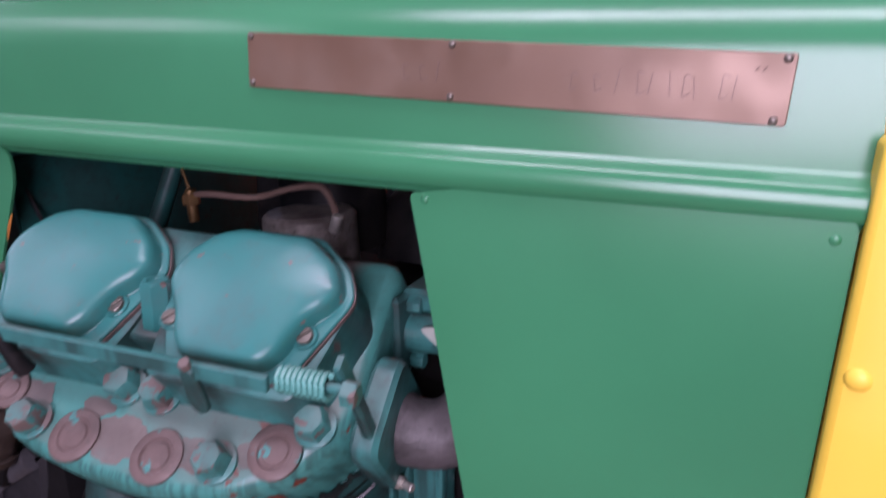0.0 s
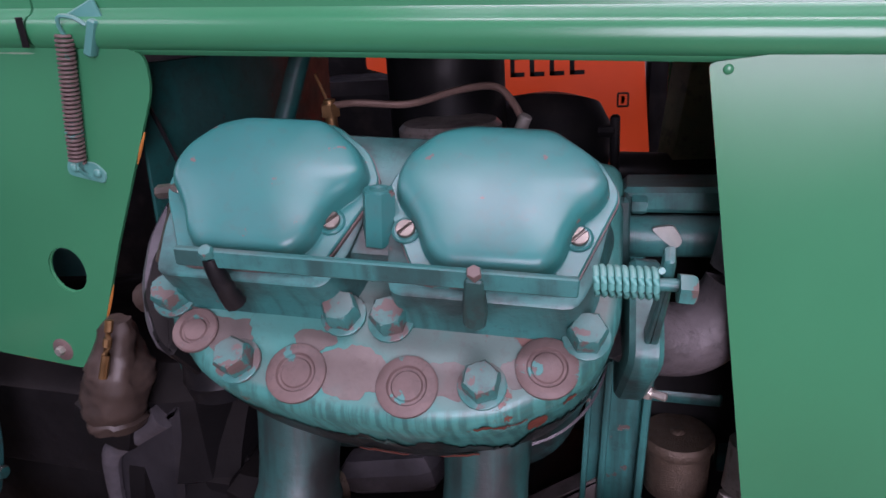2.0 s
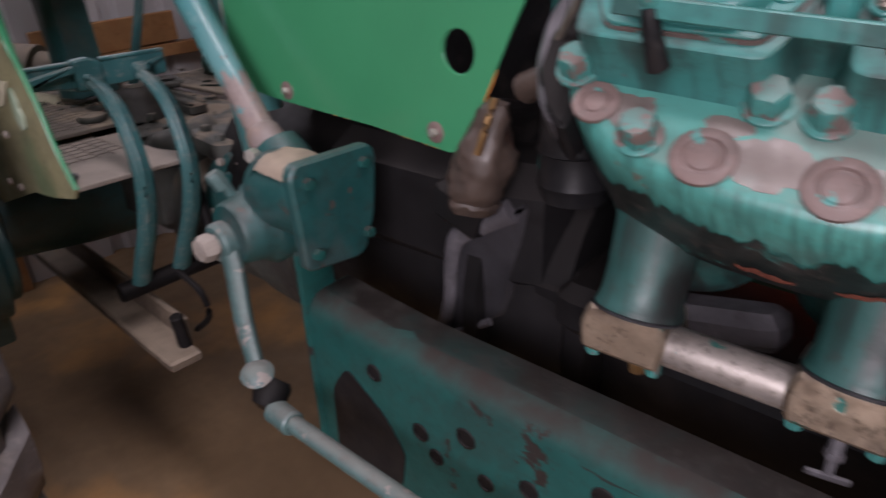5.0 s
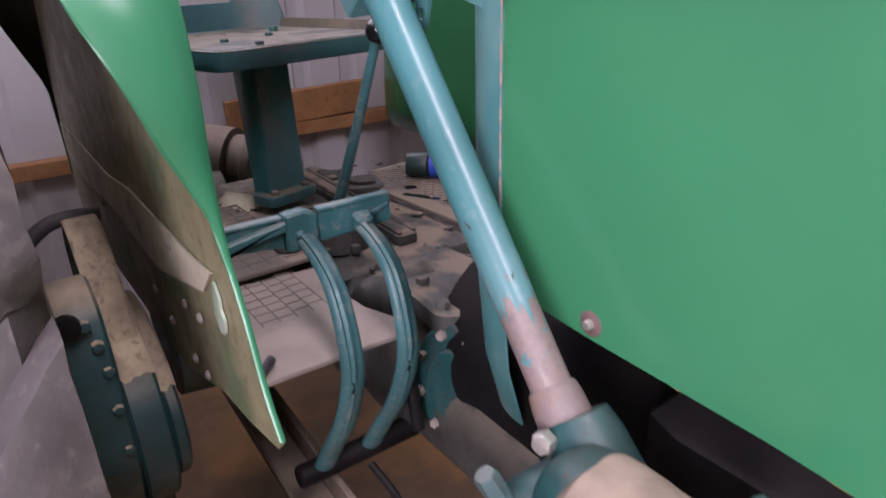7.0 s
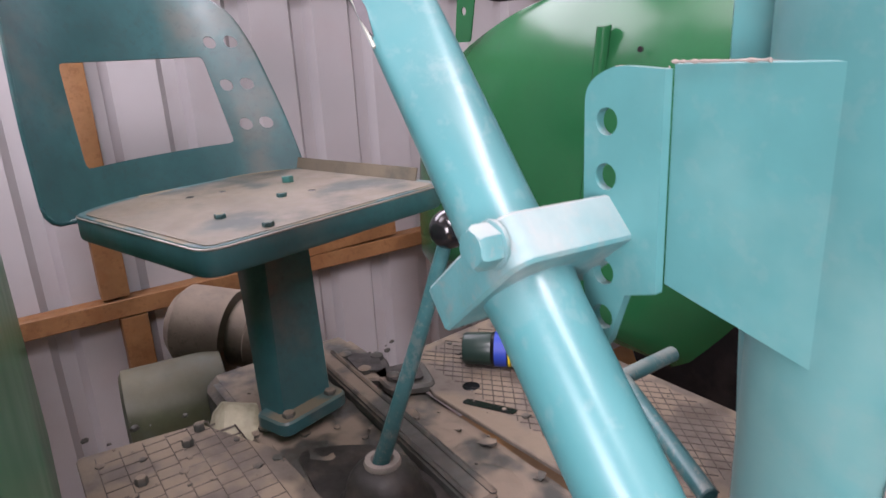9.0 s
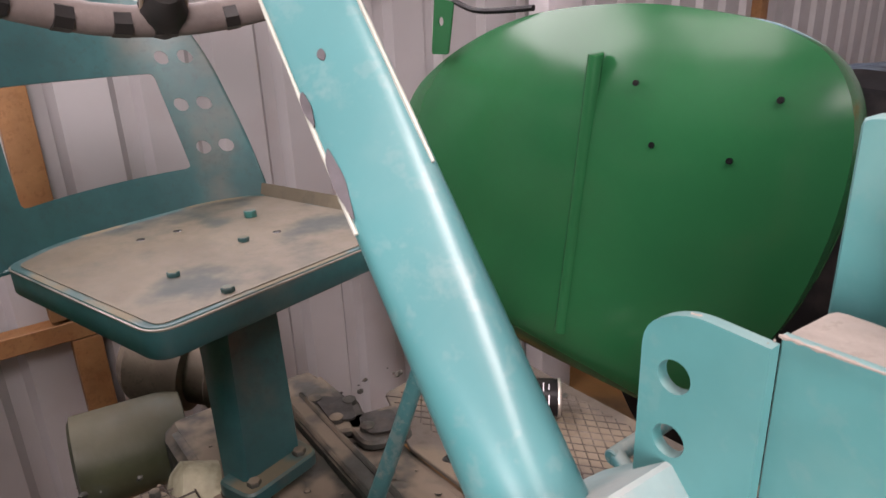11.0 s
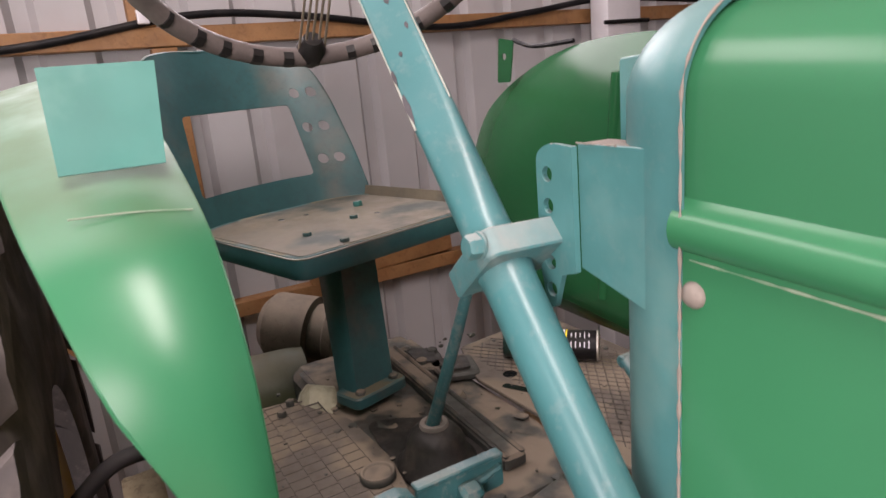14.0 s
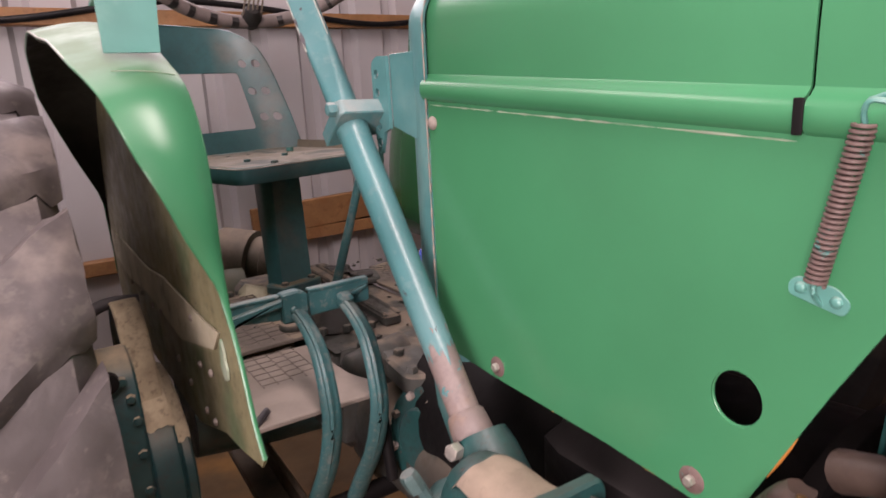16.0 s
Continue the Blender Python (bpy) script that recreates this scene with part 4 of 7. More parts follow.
        part("spoke_shoe", bm, M_TAPE, wheel, "black spoke end")
        for j in range(5):
            bm = B()
            o = e * (j - 2) * 0.0085
            rod(bm, C + d * 0.02 + o * 0.8 + COL_D * 0.01, C + d * (R - 0.012) + o, 0.0017, 6)
            part("spoke_wire", bm, M_WIRE, wheel)
    bm = B()
    lathe(bm, C, COL_D, [(-0.02, 0.026), (0.0, 0.034), (0.02, 0.034), (0.028, 0.022)], 20)
    part("wheel_hub", bm, M_TAPE, wheel)


steering()


# ---- fenders ----
PROFILE = [(-2.345, 0.80), (-2.335, 0.95), (-2.30, 1.09), (-2.235, 1.213), (-2.15, 1.288), (-1.99, 1.351), (-1.865, 1.371), (-1.758, 1.375), (-1.59, 1.354), (-1.47, 1.324), (-1.38, 1.296), (-1.290, 1.257), (-1.240, 1.194), (-1.228, 1.12), (-1.238, 1.04), (-1.231, 0.975), (-1.204, 0.92), (-1.182, 0.86), (-1.156, 0.818)]


def smooth_line(pts, sub=4):
    out = []
    n = len(pts)
    for i in range(n - 1):
        p0, p1, p2, p3 = (Vector(pts[max(0, min(n - 1, j))]) for j in (i - 1, i, i + 1, i + 2))
        for k in range(sub):
            t = k / sub
            q = 0.5 * ((2 * p1) + (p2 - p0) * t + (2 * p0 - 5 * p1 + 4 * p2 - p3) * t * t + (3 * p1 - p0 - 3 * p2 + p3) * t ** 3)
            out.append((q.x, q.y))
    out.append(pts[-1])
    return out


REAR_FAR = [(-2.41, 0.80), (-2.405, 0.95), (-2.375, 1.09), (-2.30, 1.212), (-2.21, 1.276), (-2.11, 1.321), (-2.0, 1.355), (-1.886, 1.371), (-1.748, 1.373)]
FRONT_FAR = [(-1.627, 1.358), (-1.545, 1.338), (-1.482, 1.298), (-1.453, 1.22), (-1.462, 1.10), (-1.50, 0.97), (-1.56, 0.87), (-1.63, 0.785)]


def fender(profile, wall_y, out, material, wallmat, widths, label, low, dome=0.0):
    """A shell fender: an upright inner wall and a rounded crown. widths: (height, width) of the crown at the front; out: -1 towards negative y."""
    line = smooth_line(profile)
    ctr = Vector((-1.80, 0.85))
    hs, ws = zip(*sorted(widths))
    bm = B()
    rings = []
    for x, z in line:
        wdt = float(np.interp(z, hs, ws)) if x > -1.55 else float(np.interp(z, (0.85, 1.0, 1.12, 1.27, 1.36), (0.004, 0.01, 0.06, 0.115, ws[-1])))
        d = (ctr - Vector((x, z))).normalized()
        ring = []
        for k in range(9):
            t = k / 8
            drop = 0.022 * (1 - math.cos(t * math.pi / 2)) * min(1, wdt / 0.12)
            rise = 0.0 if dome else 0.016 * (1 - t) ** 3 * min(1, wdt / 0.06)
            q = Vector((x, z)) + d * (drop + rise)
            ring.append(V(q.x, wall_y + out * (dome + wdt * t), q.y))
        rings.append(ring)
    loft(bm, rings, closed=False)
    crown = part("fender", bm, material, tractor, label, solid=0.003)
    bm = B()
    outl = [(r[0].x, r[0].z) for r in rings]
    if dome:
        hub = Vector((-1.88, 0.99))
        loop = low + outl
        rows = []
        for s in (1.0, 0.985, 0.96, 0.93, 0.89, 0.84, 0.78, 0.70, 0.60, 0.45, 0.25, 0.05):
            y = wall_y + out * dome * max(0.0, (s - 0.5) / 0.5) ** 2.3
            rows.append([V(hub.x + (px - hub.x) * s, y, hub.y + (pz - hub.y) * s) for px, pz in loop])
        loft(bm, rows, cap0=False)
    else:
        sheet(bm, low + outl, [], place((0, wall_y, 0), (1, 0, 0), (0, 0, 1), (0, -1, 0)))
    part("inner_wall", bm, wallmat, crown, solid=0.003)
    if not dome:
        bm = B()
        sheet(bm, inset(low + outl, 0.0015), [], place((0, wall_y + 0.0014, 0), (1, 0, 0), (0, 0, 1), (0, -1, 0)))
        part("seat_side_skin", bm, material, crown, "green painted seat side of the fender", solid=0.001)
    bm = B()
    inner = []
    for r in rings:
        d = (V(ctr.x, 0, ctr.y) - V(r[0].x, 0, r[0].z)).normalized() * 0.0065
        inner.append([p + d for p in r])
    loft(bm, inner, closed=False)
    part("underside", bm, M_UNDERSIDE, crown, "dark sheet under the crown", solid=0.001)
    bm = B()
    lip = [r[-1].lerp(q[-1], 0.35) for r, q in zip(rings, inner)]
    sweep(bm, lip, 0.0020, 6, 1)
    part("rolled_lip", bm, material, crown)
    if not dome:
        # pale strip on the upper lip paints in a reflection
        bm = B()
        sweep(bm, [p + V(0, -0.0006, 0.0006) for p in lip if p.z > 1.285], 0.0016, 6, 1)
        part("lip_glint", bm, M_PALE, crown, "painted pale reflection along the fender top edge")
    return crown


NEAR = fender(PROFILE, 0.24, -1, M_FENDER, M_OLIVE, [(0.70, 0.003), (0.96, 0.003), (1.01, 0.008), (1.04, 0.020), (1.08, 0.037), (1.135, 0.056), (1.18, 0.074), (1.25, 0.093), (1.30, 0.111), (1.40, 0.130)], "glossy green shell fender, olive inside", [(-1.170, 0.803), (-1.25, 0.786), (-1.33, 0.776), (-1.51, 0.717), (-1.67, 0.712), (-1.98, 0.70), (-2.31, 0.67)])


def near_fender_bits():
    bm = B()
    p = place((-1.366, 0.0, 0.0), (0.10, 0, 0.995), (0, 1, 0), (0.995, 0, -0.10))
    out = [(1.29, 0.165), (1.29, 0.229), (1.357, 0.236), (1.357, 0.166)]
    sheet(bm, out, [], lambda a, b, c: V(-1.366 + (1.357 - a) * 0.22 - 0.01, b, a))
    sheet(bm, [(0, 0.166), (0.05, 0.166), (0.05, 0.236), (0, 0.236)], [], lambda a, b, c: V(-1.376 - a, b, 1.357 - a * 0.05))
    part("lamp_bracket", bm, M_BRKT, NEAR, "folded teal lamp bracket", solid=0.003)
    bm = B()
    sweep(bm, [(-1.322, 0.165, 1.268), (-1.318, 0.20, 1.267), (-1.322, 0.235, 1.262)], 0.0006, 6, 4)
    part("weld_bead", bm, M_LIP, NEAR, "dusty weld bead")
    # pale stiffener strip and rivets on the wheel side of the wall
    bm = B()
    put = place((0, 0.236, 0), (1, 0, 0), (0, 0, 1), (0, -1, 0))
    prism(bm, [(-2.30, 0.925), (-2.13, 0.926), (-1.80, 0.922), (-1.637, 0.938), (-1.36, 0.936), (-1.283, 0.940), (-1.322, 0.905), (-1.545, 0.852), (-1.84, 0.862), (-2.08, 0.842), (-2.30, 0.86)], put, 0, 0.003)
    part("stiffener", bm, surf_strip, NEAR, "pale dusty stiffener strip")
    for x, z in ((-1.426, 0.848), (-1.362, 0.857), (-1.425, 0.773), (-1.377, 0.774), (-1.44, 0.918), (-1.70, 0.86), (-1.60, 0.80), (-1.52, 0.785), (-1.80, 0.845), (-1.92, 0.842), (-2.05, 0.838)):
        bm = B()
        roundhead(bm, put(x, z, 0.001), (0, -1, 0), 0.006, 0.005, 12)
        part("rivet", bm, M_DRYDUST, NEAR)
    bm = B()
    prism(bm, round_poly([(-1.292, 0.892), (-1.281, 0.876), (-1.266, 0.880), (-1.262, 0.897), (-1.270, 0.906), (-1.268, 0.918), (-1.280, 0.934), (-1.287, 0.918)], 0.003, 2), put, 0, 0.003)
    part("patch", bm, M_LIP, NEAR, "flaked pale paint patch")


surf_strip = surf("pale dusty strip", (0.40, 0.375, 0.27), 0.7, vary=0.25, vscale=14, stain=((0.16, 0.15, 0.09), 0.6, 20), bump=0.3)
near_fender_bits()
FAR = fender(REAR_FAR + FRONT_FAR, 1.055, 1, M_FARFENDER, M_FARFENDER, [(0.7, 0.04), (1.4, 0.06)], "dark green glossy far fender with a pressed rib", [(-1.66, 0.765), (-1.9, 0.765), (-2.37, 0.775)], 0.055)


def far_fender_bits():
    bm = B()
    sweep(bm, [(-1.777, 1.060, 1.300), (-1.779, 1.058, 1.292), (-1.80, 1.058, 1.10), (-1.828, 1.058, 0.86)], lambda f: 0.011 if f > 0.03 else 0.005, 10, 4)
    part("pressed_rib", bm, M_FARFENDER, FAR)
    for t in ((-1.7075, 1.059, 1.273), (-1.5245, 1.081, 1.261), (-1.675, 1.057, 1.194), (-1.5675, 1.062, 1.187)):
        bm = B()
        lathe(bm, (t[0], t[1] - 0.0025, t[2]), (0.1, -1, 0.12), [(-0.003, 0.0042), (0.0006, 0.0042)], 12)
        part("bolt_hole", bm, M_KNOB, FAR, "small dark bolt hole")
    bm = B()
    sheet(bm, round_poly([(-2.19, 1.30), (-2.14, 1.30), (-2.12, 1.39), (-2.175, 1.40)], 0.006, 2), [disc(-2.158, 1.358, 0.008, 14)], place((0, 1.085, 0), (1, 0, 0), (0, 0, 1), (0, -1, 0)))
    part("rear_bracket", bm, M_FARFENDER, FAR, "drilled green bracket", solid=0.003)
    bm = B()
    sweep(bm, [(-2.13, 1.09, 1.392), (-2.08, 1.095, 1.375), (-2.02, 1.10, 1.372), (-1.95, 1.11, 1.374)], 0.005, 8, 4)
    part("wiring_loom", bm, M_BLACK, FAR, "black wiring")


far_fender_bits()


# ---- seat ----
def seat():
    yaw = radians(16)
    f, r = V(math.cos(yaw), math.sin(yaw), 0), V(-math.sin(yaw), math.cos(yaw), 0)
    c = V(-1.985, 0.575, 1.092)
    put = place(c, r, f, (0, 0, 1))
    outline = round_poly([(-0.2, -0.17), (-0.203, 0.165), (0.205, 0.175), (0.205, -0.17), (0.12, -0.215), (-0.12, -0.215)], [0.02, 0.030, 0.03, 0.02, 0.05, 0.05], 6)
    bm = B()
    rings = [[put(*p, 0.0) for p in inset(outline, 0.012)], [put(*p, 0.002) for p in inset(outline, 0.006)], [put(*p, 0.0015) for p in inset(outline, 0.002)], [put(*p, -0.003) for p in outline], [put(*p, -0.030) for p in outline], [put(*p, -0.034) for p in inset(outline, 0.003)], [put(*p, -0.030) for p in inset(outline, 0.004)], [put(*p, -0.004) for p in inset(outline, 0.006)]]
    loft(bm, rings, closed=True, cap0=True, cap1=True)
    ob = part("seat_pan", bm, M_SEAT, tractor, "dusty teal pressed steel seat pan")
    bm = B()
    prism(bm, inset(outline, 0.0125), put, 0.0004, 0.0012)
    part("pan_top", bm, M_PAN, ob, "dusty pan with darker wiped patches")
    for a, b, big in ((0.10, -0.075, 1), (0.02, 0.012, 0), (-0.105, 0.045, 0), (-0.10, 0.14, 0)):
        bm = B()
        hexhead(bm, put(a, b, 0.0010), (0, 0, 1), 0.017 if big else 0.013, 0.010 if big else 0.006, turn=a * 9)
        part("seat_bolt", bm, M_BOLT if big else M_SEAT, ob)
    for a, b in ((0.07, 0.02), (0.0, -0.11), (-0.05, -0.12)):
        bm = B()
        lathe(bm, put(a, b, 0.0012), (0, 0, 1), [(0, 0.006), (0.0006, 0.005)], 12)
        part("pan_hole", bm, M_KNOB, ob)
    bm = B()
    sweep(bm, [put(*p, -0.0012) for p in inset(outline, 0.0008)], 0.0017, 6, 1, closed=True)
    part("worn_rim", bm, M_WORN, ob, "rubbed bare edge of the pan")
    # side lip
    bm = B()
    loft(bm, [[put(0.203 - 0.006 * (1 - k), y, 0.0 + z * k) for k, z in ((0, 0), (0.5, 0.018), (1, 0.020))] for y in np.linspace(-0.17, 0.12, 8) for z in [0.02]], closed=False)
    part("side_lip", bm, M_PAN, ob, "dusty turned up edge", solid=0.002)
    # wrapped back rest with a window and drilled wings
    hw = 0.208

    def back(u, z):
        depth = -0.165 - 0.070 * max(0.0, 1 - (abs(u) / hw) ** 2.2) - z * 0.33
        wide = 1.0 - 0.16 * max(0.0, z / 0.32) ** 1.4
        return put(u * wide * (1.13 if u < 0 else 1.0), depth, z)

    out = [(-hw, -0.01), (hw, -0.01), (hw, 0.10), (hw * 0.97, 0.22), (hw * 0.90, 0.285), (hw * 0.62, 0.318), (0.0, 0.325), (-hw * 0.62, 0.325), (-hw * 0.92, 0.315), (-hw, 0.285), (-hw, 0.14)]
    out = round_poly(out, 0.03, 4)
    win = round_poly([(-0.131, 0.052), (0.117, 0.056), (0.117, 0.205), (-0.131, 0.205)], 0.008, 3)
    holes = [win]
    for s in (-1, 1):
        for uu, zz in ((0.139, 0.228), (0.173, 0.228), (0.139, 0.155), (0.172, 0.155), (0.146, 0.086), (0.178, 0.086)):
            if s > 0:
                holes.append(disc(s * uu, zz, 0.0106, 16))
    bm = B()
    net(bm, out, holes, lambda a, b, c: back(a, b), 0.0055)
    part("backrest", bm, M_SEAT, ob, "curved teal steel backrest with a window and holes", solid=0.003)
    bm = B()
    sweep(bm, [back(*p) for p in out], 0.0035, 6, 1, closed=True)
    part("backrest_rim", bm, M_SEAT, ob)
    # post and foot
    bm = B()
    rings = []
    for t in (0.0, 0.04, 0.5, 1.0):
        p = V(-1.905, 0.553, 0.795).lerp(V(-1.985, 0.572, 1.065), t)
        wd, dp = 0.047 - 0.004 * t, 0.026 + 0.012 * t
        rings.append([p + r * a * wd + f * b * dp for a, b in ((-0.9, -1), (0.9, -1), (1, -0.8), (1, 0.8), (0.9, 1), (-0.9, 1), (-1, 0.8), (-1, -0.8))])
    loft(bm, rings)
    pst = part("seat_post", bm, M_SEAT, tractor, "teal box section seat post")
    bm = B()
    prism(bm, round_poly([(-0.062, -0.02), (0.062, -0.02), (0.058, 0.045), (-0.058, 0.045)], 0.015, 3), place((-1.90, 0.553, 0.788), r, f, (0, 0, 1)), 0, 0.022, 0.003)
    part("post_foot", bm, M_SEAT, pst, "dusty bolted foot")
    for s in (-1, 1):
        bm = B()
        hexhead(bm, V(-1.90, 0.553, 0.808) + r * 0.038 * s + f * 0.028, (0, 0, 1), 0.016, 0.008, turn=0.3)
        part("foot_bolt", bm, M_GEAR, pst)


seat()

# ---- engine, near bank ----
EX = V(0.991, 0.105, -0.083).normalized()
EN = V(0, -0.65, 0.76)
EN = (EN - EX * EN.dot(EX)).normalized()
ET = EN.cross(EX)
EO = V(-0.442, 0.399, 0.953)
bank = place(EO, EX, ET, EN)


def cylinder_head():
    outl = [(-0.122, 0.065), (-0.117, 0.030), (-0.075, -0.008), (-0.045, -0.019), (0.013, -0.029), (0.095, -0.030), (0.152, -0.020), (0.199, 0.008), (0.224, 0.041), (0.232, 0.07), (0.232, 0.21), (-0.122, 0.21)]
    outl = round_poly(outl, 0.02, 3)
    bm = B()
    lev = [(0.0, 0.012), (-0.003, 0.005), (-0.010, 0.0), (-0.040, 0.0), (-0.085, 0.002), (-0.124, 0.006), (-0.136, 0.018)]
    loft(bm, [[bank(*p, h) for p in inset(outl, d)] for h, d in lev])
    head = part("cylinder_head", bm, M_HEAD, tractor, "teal cast cylinder head with worn paint and oil stains")
    bm = B()
    for s0 in (-0.037, 0.139):
        o = round_poly([(s0 - 0.072, 0.048), (s0 + 0.058, 0.048), (s0 + 0.070, 0.075), (s0 + 0.081, 0.135), (s0 + 0.068, 0.163), (s0 + 0.036, 0.19), (s0 - 0.03, 0.19), (s0 - 0.081, 0.14), (s0 - 0.080, 0.09)], 0.010, 3)
        loft(bm, [[bank(*p, h) for p in inset(o, d)] for h, d in ((-0.01, -0.010), (0.004, -0.003), (0.016, 0.0), (0.0435, 0.001), (0.0448, 0.003))])
    prism(bm, round_poly([(0.0, 0.078), (0.09, 0.078), (0.09, 0.19), (0.0, 0.19)], 0.006, 2), bank, -0.01, 0.040, 0.003)
    part("rocker_pedestal", bm, M_TEAL, head)
    # lower barrel and its sleeve line
    bm = B()
    for s in (-0.035, 0.140):
        lathe(bm, bank(s, 0.085, -0.08), -EN, [(0, 0.093), (0.03, 0.092), (0.034, 0.088), (0.14, 0.085), (0.20, 0.083)], 40)
    part("cylinder_barrel", bm, M_STUB, head, "oil stained teal cylinder barrel")
    # bolts and core plugs
    for k, (s, t) in enumerate(((0.026, 0.047), (0.063, 0.046), (-0.046, 0.003), (0.206, 0.047), (0.136, 0.004), (-0.113, 0.049))):
        bm = B()
        hexhead(bm, bank(s, t, 0.001), EN, 0.0245, 0.017, washer=0.0175, turn=0.5 + k * 0.37, hint=ET)
        part("head_bolt", bm, M_BOLT, head, "worn hexagon head bolt")
    for k, (s, t) in enumerate(((0.0, -0.001), (0.083, -0.002), (0.180, 0.022), (-0.088, 0.024))):
        bm = B()
        r = 0.0225 if k < 3 else 0.018
        lathe(bm, bank(s, t, -0.001), EN, [(0, r), (0.0035, r), (0.0045, r * 0.94), (0.0045, r * 0.66), (0.0025, r * 0.60), (0.0025, r * 0.52), (0.004, r * 0.47), (0.0046, r * 0.2)], 28)
        part("core_plug", bm, M_RUST, head, "round core plug worn to red primer")
    rnd = random.Random(52)
    for cx, cy, rx, ry in ((0.040, 0.004, 0.024, 0.021), (-0.070, 0.020, 0.030, 0.020), (0.112, 0.006, 0.018, 0.014), (-0.106, 0.044, 0.014, 0.020), (0.008, 0.026, 0.016, 0.008), (0.158, 0.016, 0.010, 0.012)):
        pts = []
        for k in range(44):
            a = k * math.tau / 44
            g = 1 + 0.28 * noise.noise(V(math.cos(a) * 1.6 + cx * 90, math.sin(a) * 1.6, 0.3)) + 0.16 * noise.noise(V(math.cos(a) * 5 + cx * 50, math.sin(a) * 5, 1.7))
            pts.append((cx + rx * g * math.cos(a), cy + ry * g * math.sin(a)))
        edge0 = inset(outl, 0.0125)
        pts = [p for p in pts if inside(p, edge0)]
        bm = B()
        prism(bm, pts, bank, -0.001, 0.0004)
        part("worn_patch", bm, M_PRIMER, head, "patch worn down to brown primer")
    # joint ring under the head, rust runs below the bolts
    bm = B()
    lathe(bm, bank(0.140, 0.085, -0.128), -EN, [(0, 0.0935), (0.001, 0.0955), (0.003, 0.0955), (0.004, 0.0935)], 48, cap0=False, cap1=False)
    part("joint_ring", bm, M_EDGE, head, "thin bright gasket edge")
    rnd = random.Random(12)
    edge = inset(outl, -0.0004)
    front = [p for p in edge if p[1] < 0.0]
    for s, h0, h1, wd in ((0.134, -0.006, -0.016, 0.010), (0.146, -0.012, -0.022, 0.016), (0.160, -0.016, -0.020, 0.012), (0.178, -0.030, -0.046, 0.007), (0.190, -0.016, -0.028, 0.010), (0.172, -0.020, -0.060, 0.005), (0.10, -0.088, -0.100, 0.03), (0.05, -0.090, -0.102, 0.03)):
        near = min(edge, key=lambda p: abs(p[0] - s) + (0 if p[1] < 0.05 else 9))
        near2 = min(edge, key=lambda p: abs(p[0] - s - wd) + (0 if p[1] < 0.05 else 9))
        if near == near2:
            continue
        rows = []
        for f in np.linspace(0, 1, 7):
            c = Vector(near).lerp(Vector(near2), f)
            w0 = (h0 - h1) * (0.5 + 0.5 * math.sin(math.pi * f)) * rnd.uniform(0.6, 1.0)
            mid = (h0 + h1) / 2 + rnd.uniform(-0.003, 0.003)
            rows.append([bank(c.x, c.y - 0.0005, mid + w0 / 2), bank(c.x, c.y - 0.0009, mid), bank(c.x, c.y - 0.0005, mid - w0 / 2)])
        bm = B()
        loft(bm, rows, closed=False)
        part("rust_run", bm, M_RUSTRUN, head, "red rust run")
    # grey end plate with its ears
    bm = B()
    prism(bm, round_poly([(-0.158, 0.055), (-0.132, 0.018), (-0.112, 0.005), (-0.108, 0.12), (-0.150, 0.118), (-0.164, 0.10)], 0.010, 3), bank, -0.075, -0.018, 0.004)
    part("end_plate", bm, M_GREASE_SHADE, head, "grey end plate")
    bm = B()
    prism(bm, round_poly([(-0.172, 0.158), (-0.176, 0.113), (-0.166, 0.068), (-0.146, 0.030), (-0.126, 0.010), (-0.121, 0.030), (-0.132, 0.058), (-0.142, 0.099), (-0.150, 0.14)], 0.012, 4), bank, -0.055, -0.020, 0.005)
    part("end_bracket", bm, M_EDGE, head, "curved dark end bracket with rubbed edges")
    bm = B()
    skirt = []
    rim = inset(outl, -0.0008)
    for a, b in zip(rim, rim[1:] + rim[:1]):
        n = max(1, int((Vector(b) - Vector(a)).length / 0.0018))
        skirt += [tuple(Vector(a).lerp(Vector(b), k / n)) for k in range(n)]

    def film_top(p):
        q = p[0] + p[1]
        right = max(0.0, min(1.0, (p[0] - 0.10) / 0.06))
        return -0.050 - 0.026 * right + 0.016 * noise.noise(V(q * 30, 0.3, 0.2)) + 0.013 * noise.noise(V(q * 150, 0.1, 0.7)) + 0.010 * noise.noise(V(q * 330, 0.4, 0.1))

    loft(bm, [[bank(*p, film_top(p)) for p in inset(skirt, 0.0002)]] + [[bank(*p, h) for p in inset(skirt, d)] for h, d in ((-0.106, 0.0035), (-0.124, 0.0058), (-0.1365, 0.0176))], cap0=False, cap1=False)
    part("oily_skirt", bm, M_OIL, head, "oil film along the lower edge")
    bm = B()
    rod(bm, bank(-0.125, 0.118, 0.03), bank(-0.160, 0.085, -0.03), 0.004, 8)
    rod(bm, bank(-0.135, 0.122, 0.040), bank(-0.108, 0.120, 0.05), 0.006, 8)
    part("decompressor_link", bm, M_SCREW, head)


cylinder_head()


